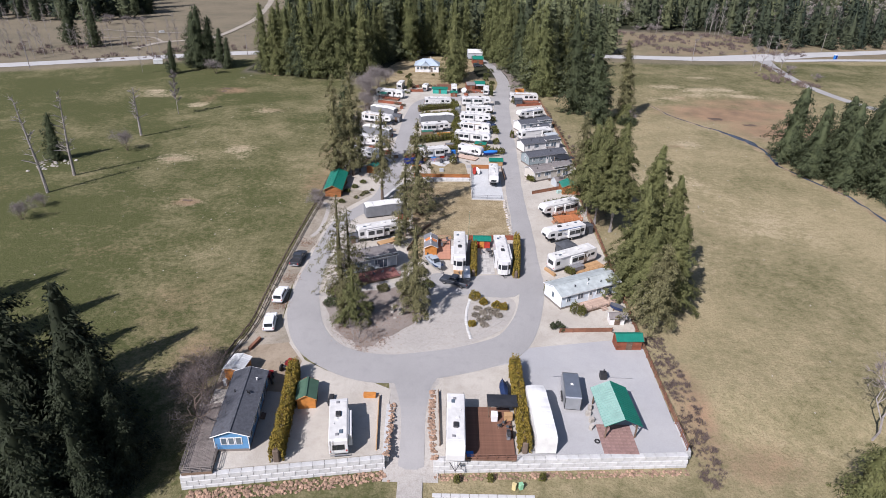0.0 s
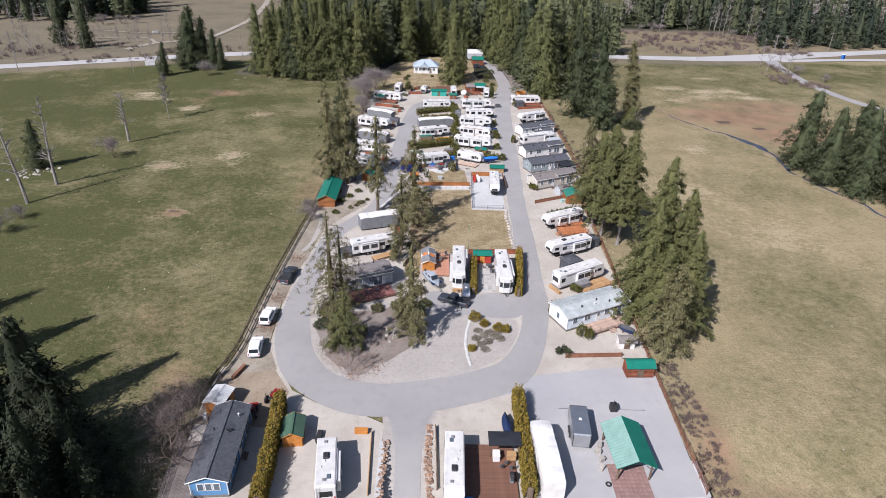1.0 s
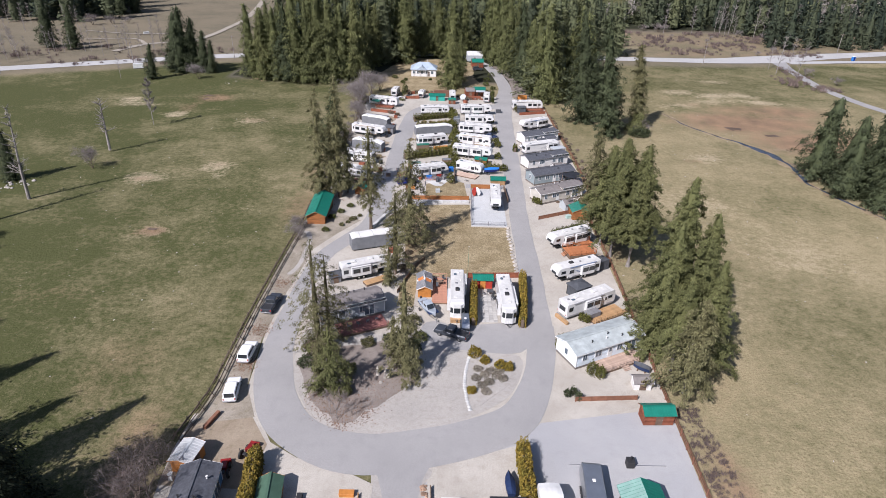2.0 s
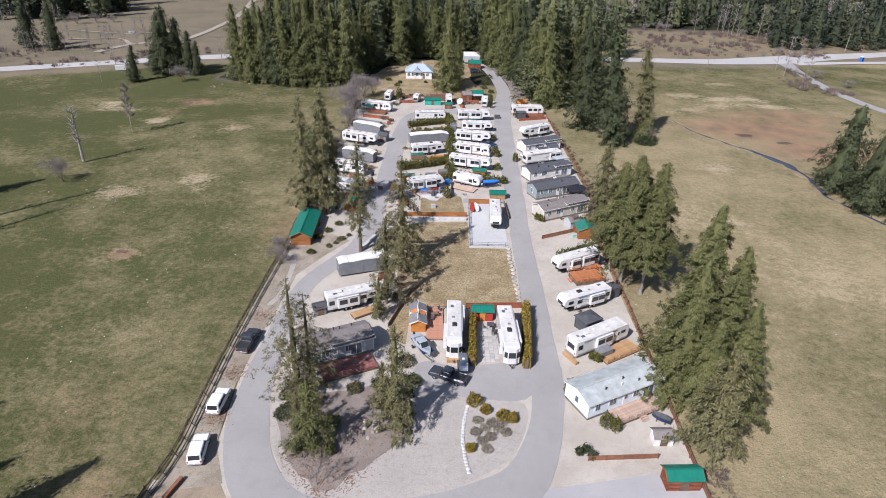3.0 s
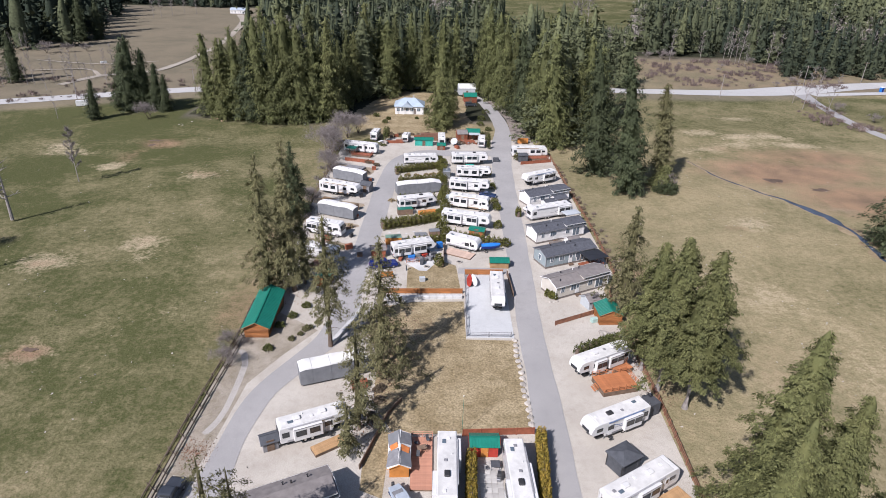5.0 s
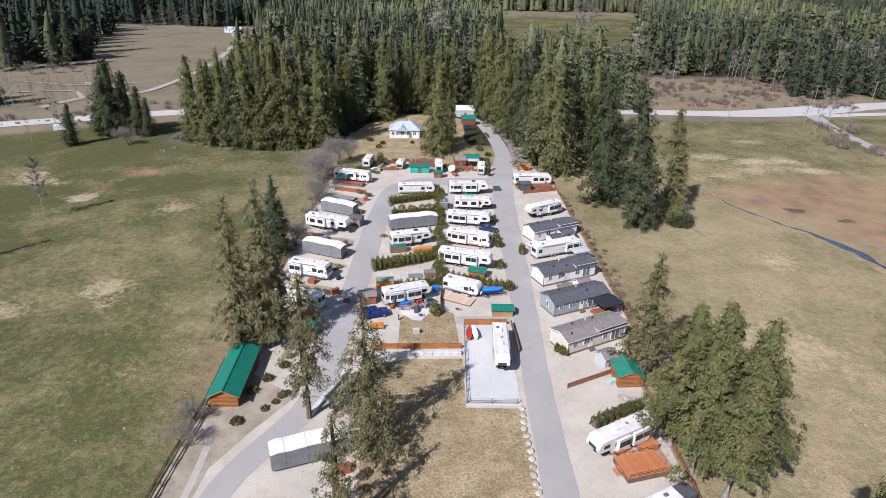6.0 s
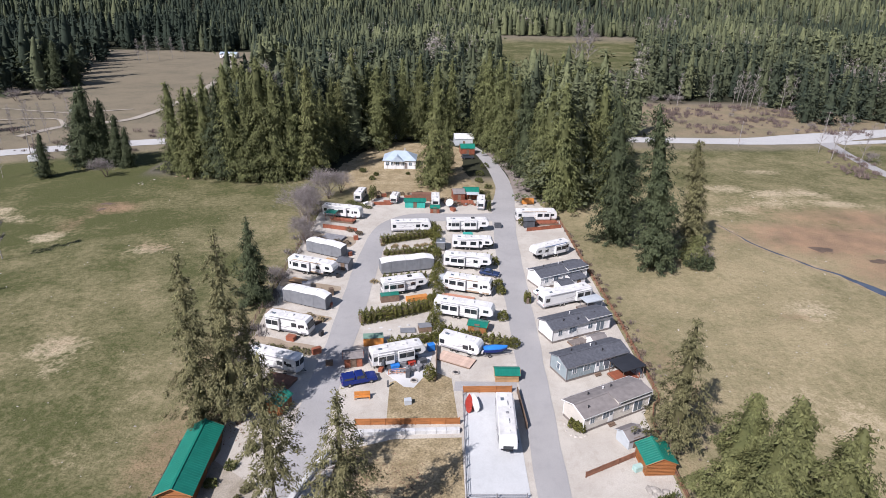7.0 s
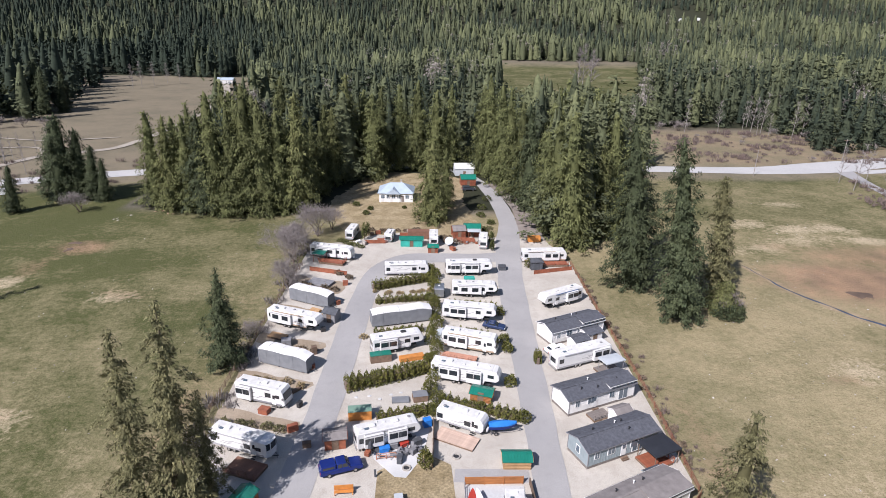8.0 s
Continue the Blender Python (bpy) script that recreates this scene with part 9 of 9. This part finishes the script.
# firs out in the west pasture
f1 = evergreen("fir_tree", 12, 28, 6.0, "dark fir in the west pasture", FIR, 180, 5, 8, .46, .02, .6, .55, .2, .55, .4, jit=.25)
planted(f1, -117.0, 293.4, 1.02, 0, 6)
for x, y, s, a in ((-120, 296.4, .9, 70), (-106.8, 294.2, .66, 30), (-103, 293, .52, 200), (-112.4, 296, .84, 10), (-124.2, 280, .52, 100), (-111.2, 163.8, .5, 200), (-206, 345, .9, 20), (-192, 342, .8, 200), (-236, 478, 1.1, 0), (-228, 470, 1.0, 90), (-243, 466, 1.05, 150), (-250, 478, .95, 220), (-222, 480, .9, 300)):
    planted(copy_thing(f1, Matrix()), x, y, s, a, 5)

# leafless trees
b1 = bare_tree("bare_tree", 1, 14, .75, "leafless grey tree with fine twigs", 6, .22, twig=.75, fuzz=3, m_fuzz=BRUSH)
planted(b1, -33.4, 62.4, .95, 0)
planted(copy_thing(b1, Matrix()), -33.2, 67, .75, 120)
planted(bare_tree("bare_tree", 2, 15, .7, "leafless pale tree in the pasture corner", 6, .2, bark=PALE_BARK, twig=1.5), 63, 62.6, 1.05, 0)
b3 = bare_tree("bare_tree", 3, 12, .6, "spreading leafless tree with purplish twigs", 5, .2, twig=1.7, fuzz=5, stems=4)
for x, y, s, a in ((-29, 238, 1.15, 0), (-27.5, 262, 1.1, 90), (-31.5, 246, 1.1, 200), (-24.5, 268, .85, 140), (-30.5, 253, .8, 44), (-29, 230, .7, 111), (-104.2, 280.5, .75, 70), (-27, 226, .6, 20), (-29, 203, .5, 90), (-95, 173.6, .66, 10), (-96, 124, .55, 200), (-95.2, 131, .42, 50), (-29.5, 134, .42, 30), (-30.5, 139, .4, 80)):
    planted(b3 if x == -29 and y == 238 else copy_thing(b3, Matrix()), x, y, s, a)
planted(aspen("birch_tree", 77, 16, "leafless birch with a white stem", 900), -95.8, 214.9, 1.0, 0)
slim = [aspen("aspen", 80 + k, 17, "slim leafless aspen with a pale stem", 170) for k in range(3)]
row = random.Random(44)
SLIM = [(-137.3, 279.1, 10.7), (168, 322, 19), (173, 312, 18), (178, 330, 17), (170, 334, 15), (-206, 318, 14), (152, 447, 20), (171, 446, 19), (188, 442, 22), (196, 446, 24), (214, 436, 20), (221, 448, 23), (236, 440, 22)]
for _ in range(64):
    x = row.uniform(-300, -140)
    SLIM.append((x, float(np.interp(x, [-300, -205, -163, -106], [245, 287, 307, 333])) + row.uniform(10, 52), row.uniform(10, 19)))
SLIM += [(row.uniform(-300, -215), row.uniform(380, 430), row.uniform(11, 18)) for _ in range(16)]
SLIM += [(row.uniform(190, 300), row.uniform(432, 470), row.uniform(14, 24)) for _ in range(30)]
for k, (x, y, h) in enumerate(SLIM):
    planted(slim[k] if k < 3 else copy_thing(slim[k % 3], Matrix()), x, y, h / 17, row.uniform(0, 360), row.uniform(-3, 3))
planted(snag("dead_tree", 1, 24.5, "tall dead grey snag leaning in the pasture", .07), -99.2, 139.6, 1.0, 0)
planted(snag("dead_tree", 2, 22.4, "tall dead grey snag with broken limbs", -.08), -99.1, 151.6, 1.0, 0)
planted(snag("dead_tree", 3, 15.5, "dead grey snag with broken limbs", -.03), -97.6, 188.6, 1.0, 0)
isl = bare_tree("bare_tree", 7, 7, .6, "leafless multi stemmed shrub in the island", 5, .09, bark=PALE_BARK)
planted(isl, -12.8, 80.6, .8, 0)
for x, y, s, a in ((-13.8, 81.4, .7, 80), (-10.8, 81.2, .6, 200)):
    planted(copy_thing(isl, Matrix()), x, y, s, a)
rubble("field_rocks", [(-91, 272), (-88, 277)], 1.2, 9, ROCK, "scattered pale field rocks", .6, 20)
rubble("field_rocks", [(-81, 283), (-76, 281)], 1.6, 14, RUST_ROCK, "heap of brown field stones at the wood", .6, 22)
rubble("stump_rocks", [(-112, 160), (-106, 162), (-112, 156)], 2, 30, ROCK, "pale stones round the pasture trees", .5, 21)

# ---- woods behind the lots ----
rng = random.Random(5)
kinds = []
for k in range(7):
    kinds.append(evergreen("forest_conifer", 20 + k, 34, (5.0, 5.6, 4.6, 5.2, 5.8, 5.2, 4.6)[k], "tall dense conifer in the wood behind the lots", (FOREST, FOREST, CEDAR, FOREST, FIR, FOREST, CEDAR)[k], 185, 5, 6, .54, .03, (.5, .55, .45, .6, .8, .5, .55)[k], (.75, .7, .8, .7, .5, .75, .7)[k], .2, .52, .4, jit=.28))
used = set()


def wood_tree(x, y, h, k=None):
    k = rng.choice((0, 0, 1, 1, 2, 3, 3, 4, 5, 5, 6)) if k is None else k
    t = copy_thing(kinds[k], Matrix()) if k in used else kinds[k]
    used.add(k)
    t["group"] = "conifers of the wood"
    t.matrix_basis = pose(x, y, 0, 0, rng.uniform(-1.5, 1.5) - (4.5 if x > 28 else 0)) @ pose(0, 0, 0, 0, 0, rng.uniform(0, 360)) @ Matrix.Scale(h / 34 * rng.uniform(.96, 1.04), 4)


def lone_fir(seed, x, y, h, r, leaf, label, taper=.6, tilt=0.0, nb=260, clear=.02):
    planted(evergreen("fir_tree", seed, h, r, label, leaf, nb, 6, 9, .42, clear, taper, .55, .16, .5, .5, jit=.25), x, y, 1, 0, tilt)


lone_fir(41, 53, 230.2, 38, 6.4, FIR, "broad dark green fir at the pasture edge", .6, -7)
lone_fir(42, 58, 214.6, 38.5, 5.6, FIR, "broad dark green fir at the pasture edge", .62, -8)
lone_fir(43, 71, 225.5, 28.5, 3.0, CEDAR_DRY, "slender olive cedar at the pasture edge", .45, -7, 150)
lone_fir(44, 68.5, 217.5, 7, 3.6, CEDAR, "low bushy cedar under the tall firs", .5, 0, 90)
lone_fir(45, 56.5, 243, 36, 4.8, FOREST, "tall green fir at the pasture edge", .6, -6)
planted(bare_tree("dead_bush", 9, 8, .6, "dead grey bush at the foot of the firs", 4, .12, bark=PALE_BARK, twig=1.8, fuzz=3, stems=4), 69.6, 215.6)
planted(shrub("low_bush", 611, 3.4, 3.3, FIR, "low dark green bush at the foot of the firs", 1500, .3), 68.2, 214.6)
FRONT = [(-82.5, 287, 30), (-77, 283.5, 30), (-71, 284, 31), (-66, 281.5, 33), (-61.5, 282, 38), (-56, 281.5, 34), (-51.5, 282, 38), (-46.5, 281, 34), (-42, 283, 32), (-37, 284.5, 36), (-37.5, 291, 29), (-35, 299, 28), (-33.5, 308, 26), (-31.5, 318, 29), (-27.5, 329, 39), (-21, 337, 34), (-15.5, 338, 33), (-8, 344, 34), (-1, 345, 37), (6, 342, 33), (12, 346, 34),
         (43.5, 255, 36), (48.5, 262, 37), (41.6, 263, 34), (40.5, 270, 30), (40.6, 281, 28), (38.5, 290, 34), (36.5, 300, 33), (34, 311, 37), (32, 321, 36), (29, 331, 39), (25, 338, 36), (9.5, 292, 20)]
for x, y, h in FRONT:
    wood_tree(x, y, h)
planted(evergreen("cedar_tree", 46, 24, 5.6, "broad golden green cedar beside the farmhouse", CEDAR, 210, 6, 9, .4, .02, .5, .65, .15, .55, .4), 5.0, 277.5)
planted(evergreen("forest_conifer", 47, 32, 6.2, "broad green cedar at the back of the lawn", FOREST, 200, 6, 7, .5, .03, .45, .7, .15, .55, .4), -17.7, 329)
placed = [(x, y) for x, y, _ in FRONT] + [(-17.7, 329)]


def inside_wood(x, y):
    if y < 345:
        left = -88 + (y - 281) * .1 < x < -40 + (y - 283) * .33 and y > 286
        right = 40 + max(0, (282 - y)) * .12 < x < 58 + (y - 240) * .12 and y > 258 + max(0, (x - 48)) * .6
        return left or right
    return False


tries = 0
while len(placed) < 96 and tries < 9000:
    tries += 1
    x, y = rng.uniform(-100, 100), rng.uniform(230, 345)
    if not inside_wood(x, y) or any((x - a) ** 2 + (y - b) ** 2 < 38 for a, b in placed):
        continue
    placed.append((x, y))
    wood_tree(x, y, rng.uniform(24, 30) if x < -68 else rng.uniform(22, 29) if -52 < x < 0 else rng.uniform(27, 39))

poplar = aspen("aspen", 12, 27, "tall slender leafless pale tree", 420)
for k, (x, y, s, a) in enumerate(((-62, 312, 1.25, 0), (-57, 316, 1.3, 50), (-52, 310, 1.2, 140), (-238, 606, .75, 0), (-238, 622, .8, 70), (-233, 634, .75, 140), (-226, 645, .7, 200), (-218, 652, .65, 20), (128, 618, 1.5, 0), (133, 622, 1.6, 90), (138, 616, 1.45, 180), (300, 900, 1.3, 40), (309, 905, 1.4, 140), (316, 898, 1.2, 240))):
    planted(poplar if k == 0 else copy_thing(poplar, Matrix()), x, y, s, a)
bush = bare_tree("leafless_bush", 13, 9, .7, "broad leafless grey bush at the wood's edge", 4, .16, twig=2.4, fuzz=5, stems=4)
for k, (x, y, s, a) in enumerate(((150, 452, 1.1, 0), (156, 456, .9, 50), (141, 456, .8, 20), (200, 441, .8, 90), (212, 428, .9, 130), (176, 425, .5, 0), (168, 412, .45, 90), (152, 430, .4, 50), (119, 590, .9, 0), (112, 575, .8, 60), (150, 585, .9, 200), (160, 560, 1.0, 20), (230, 640, 1.5, 90), (-212, 425, 1.0, 10), (-222, 420, 1.2, 100), (-204, 430, .8, 44), (128, 520, .9, 10), (206, 880, 2, 0), (224, 930, 2, 70), (182, 372, .5, 10), (196, 384, .6, 120), (186, 300, .7, 0), (181, 318, .8, 99))):
    planted(bush if k == 0 else copy_thing(bush, Matrix()), x, y, s, a)


# ---- far woods, joined ----
def wooded(x, y):
    """Where the far woods stand."""
    if y < 358:
        return False
    edge = -90 if y < 420 else 14 - (y - 102) * .31
    if 600 < y < 965 and 62 < x < 195 + (y - 640) * .3:
        return False
    if 575 < y <= 600 and 66 < x < 170:
        return False
    if x < edge and y < 745:
        return x < -217 - (y - 440) * .32 and y > 425 and not (y > 575 and x > -262) or y > 715 and x < -200
    if x > 108 and y < 462 and x < 196 + (y - 380) * .1:
        return False
    if x > 100 and y < 392:
        return False
    if (x - 489) ** 2 + ((y - 1290) * .6) ** 2 < 2200:
        return False
    return True


def far_woods(name, seed, count, ylo, yhi, boughs, sprays, size, hlo, hhi, gap, label, xlo=None, xhi=None, where=None, dark=0.0, low=False, body=0.6):
    """Many conifers in one mesh: a dozen crowns set again and again, each with a size, a turn and a tone of its own,
    the tone lowered by dark and to the left for shade.
    """
    g = np.random.default_rng(seed)
    forms = [plume_crown(900 + seed * 20 + k, 30, 4.6, boughs, 2, sprays, size * g.uniform(.85, 1.15), .02, g.uniform(.55, .95), .55, .15, body, .16, .2, .5, .2) for k in range(8)]
    forms += [plume_crown(960 + seed * 20 + k, 30, 4.2, boughs, 2, max(2, sprays), size * .9, .2, .5, -.3, .2, 0, .3, .35, .2) for k in range(2)]
    cells, n, tried = set(), 0, 0
    spots = [[] for _ in forms]
    while n < count and tried < count * 14:
        tried += 1
        y = ylo + (yhi - ylo) * g.random() ** 1.15
        hw = y * 0.82 + 40
        x = g.uniform(-hw if xlo is None else xlo, hw if xhi is None else xhi)
        key = (int(x / gap), int((y + gap * .5 * (int(x / gap) % 2)) / gap))
        if key in cells or not (where or wooded)(x, y) or any((x - a) ** 2 + (y - b) ** 2 < 12 for a, b in (placed if where else ())):
            continue
        cells.add(key)
        stand = math.sin(x * .021 + 1.3 * math.sin(y * .011)) + math.sin(y * .017 + x * .009 + 2)
        grove = math.sin(x * .033 + 4) * math.sin(y * .027 + 1)
        h = (hlo + (hhi - hlo) * g.beta(2.2, 1.8)) * (1 + .12 * stand)
        if low and 4 + (y - 102) * .11 < x < 4 + (y - 102) * .35 and y < 640:
            h = min(h, g.uniform(.75, 1.1) * max(6, 58 * (1 - (y - 102) / 538)))
        bare = y > 440 and g.random() < (.03 + (.38 if grove > .5 else 0)) * (x > -60)
        # darker tone to the left stands for a slope facing off the sun
        tone = float(np.clip(.42 + .16 * stand + g.normal(0, .2) - dark - .3 * float(smooth01(-60, -330, x)) * (y > 500), 0, 1))
        r = h * (g.uniform(.2, .28) if tone > .5 else g.uniform(.17, .23)) * (.8 if bare else 1)
        spots[8 + n % 2 if bare else int(g.integers(0, 8))].append((x, y, float(height(x, y)), h, r, g.random() * 6.283, tone, .8 if bare else 0))
        n += 1
    Vs, Fs, Ts, k = [], [], [], 0
    for (V, F), rows in zip(forms, spots):
        if not rows:
            continue
        P = np.array(rows)
        m, nv = len(P), len(V)
        sc, c, s = P[:, 4:5] / 4.6, np.cos(P[:, 5:6]), np.sin(P[:, 5:6])
        X, Y = V[None, :, 0] * sc, V[None, :, 1] * sc
        lx, ly = g.normal(0, .02, (m, 1)) - .13 * (P[:, 0:1] / P[:, 1:2]).clip(-.8, .8), g.normal(0, .02, (m, 1))
        Z = V[None, :, 2] * P[:, 3:4] / 30
        Vs.append(np.stack([P[:, 0:1] + X * c - Y * s + lx * Z, P[:, 1:2] + X * s + Y * c + ly * Z, P[:, 2:3] + Z], -1).reshape(-1, 3))
        Fs.append((F[None] + (np.arange(m) * nv)[:, None, None]).reshape(-1, 3) + k)
        jit = np.repeat(g.normal(0, .07, (m, nv // 3 + 1)), 3, 1)[:, :nv]
        T = np.zeros((m, nv, 4))
        T[..., 0], T[..., 1], T[..., 3] = np.clip(P[:, 6:7] + jit, 0, 1), P[:, 7:8], 1
        Ts.append(T.reshape(-1, 4))
        k += m * nv
    me = raw_mesh(name, np.concatenate(Vs), np.concatenate(Fs), WOODLAND)
    la = me.color_attributes.new("tone", "FLOAT_COLOR", "POINT")
    la.data.foreach_set("color", np.concatenate(Ts).astype(np.float32).ravel())
    return tagged(new(name, me), label, "forest", "", "stuff")


def wood_fill(x, y):
    return y < 352 and inside_wood(x, y) and x > -66


far_woods("wood_fill", 5, 90, 250, 352, 110, 8, .42, 24, 36, 5.0, "conifers deep in the wood behind the lots", -100, 80, wood_fill)
far_woods("middle_woods", 1, 640, 358, 600, 50, 4, .95, 20, 38, 7.0, "dense conifer woods beyond the highway", -200, 360, low=True)
far_woods("far_woods", 2, 3800, 480, 1000, 16, 2, 1.25, 15, 28, 7.6, "dense conifer woods across the valley", -230, low=True, body=.85)
# dark=.5 puts the shadow of the wood's edge into the tree tone
far_woods("dark_woods", 4, 560, 425, 860, 26, 3, 1.1, 22, 38, 7.0, "spruce woods beyond the meadow, toned dark for shade", -560, -180, dark=.5, body=.7)
far_woods("hill_woods", 3, 6800, 960, 1600, 7, 2, 1.7, 17, 30, 9.5, "conifer forest covering the hillside", body=.92)


def scrub(name, seed, n, area, label, hlo=1.0, hhi=3.0, m_twig=None):
    """Leafless brush along the roads, joined as stuff."""
    g = np.random.default_rng(seed)
    V, F, k = [], [], 0
    for _ in range(n):
        x, y = g.uniform(*area[0]), g.uniform(*area[1])
        if area[0][1] - area[0][0] > 60 and abs(x + 3) < 105 or math.sin(x * .11 + seed) * math.sin(y * .13) < g.uniform(-.5, .5) and seed < 4:
            continue
        h = g.uniform(hlo, hhi) * g.uniform(.4, 1)
        m = 40
        a, t = g.random(m) * 6.283, g.uniform(.1, .6, m)
        d = np.stack([np.cos(a) * np.sin(t), np.sin(a) * np.sin(t), np.cos(t)], 1)
        base = np.array([x, y, float(height(x, y))]) + g.normal(0, h * .4, (m, 3)) * [1, 1, 0]
        C = base + d * h * .5
        B = np.cross(d, g.normal(0, 1, (m, 3)))
        B /= np.linalg.norm(B, axis=1)[:, None]
        v, f = foliage(g, C, d * h * .5, B * h * .05)
        V.append(v), F.append(f + k)
        k += len(v)
    return tagged(new(name, raw_mesh(name, np.concatenate(V), np.concatenate(F), m_twig or FUZZ)), label, "brush", "", "stuff")


scrub("roadside_scrub", 1, 620, ((112, 225), (368, 446)), "leafless dark brown brush on the slope above the highway", 1.0, 3.2, BRUSH)
scrub("roadside_scrub", 2, 300, ((-290, -110), (300, 350)), "leafless brush beside the highway", 1, 3.0, BRUSH)
scrub("pasture_scrub", 3, 120, ((160, 180), (285, 335)), "purplish leafless brush beside the side road", 1, 3, BRUSH)
scrub("fence_scrub", 4, 300, ((35.9, 39.6), (54, 84)), "leafless bramble along the boundary fence", .3, .8, BRUSH)
scrub("fence_scrub", 5, 70, ((-31, -27.5), (170, 258)), "leafless brush along the pasture fence", .8, 2.4)
scrub("fence_scrub", 6, 40, ((41, 44), (130, 240)), "dry bramble along the boundary fence", .4, 1.2, BRUSH)
put(mobile_home(15, 9, "distant white farmhouse on the meadow hill", LIGHT_SIDING, ROOF_BLUE, 1.6, 3.2, front=2, lap=False, name="far_farmhouse"), -181, 662, 0)

for x, y, a in ((474, 1283, 10), (503, 1288, 60)):
    o = put(mobile_home(15, 8, "distant pale house in a hillside clearing", LIGHT_SIDING, ROOF_PALE, 1.6, 3.2, front=2, lap=False, name="hill_house"), x, y, a)
    o.location.z = float(height(x, y)) + .2
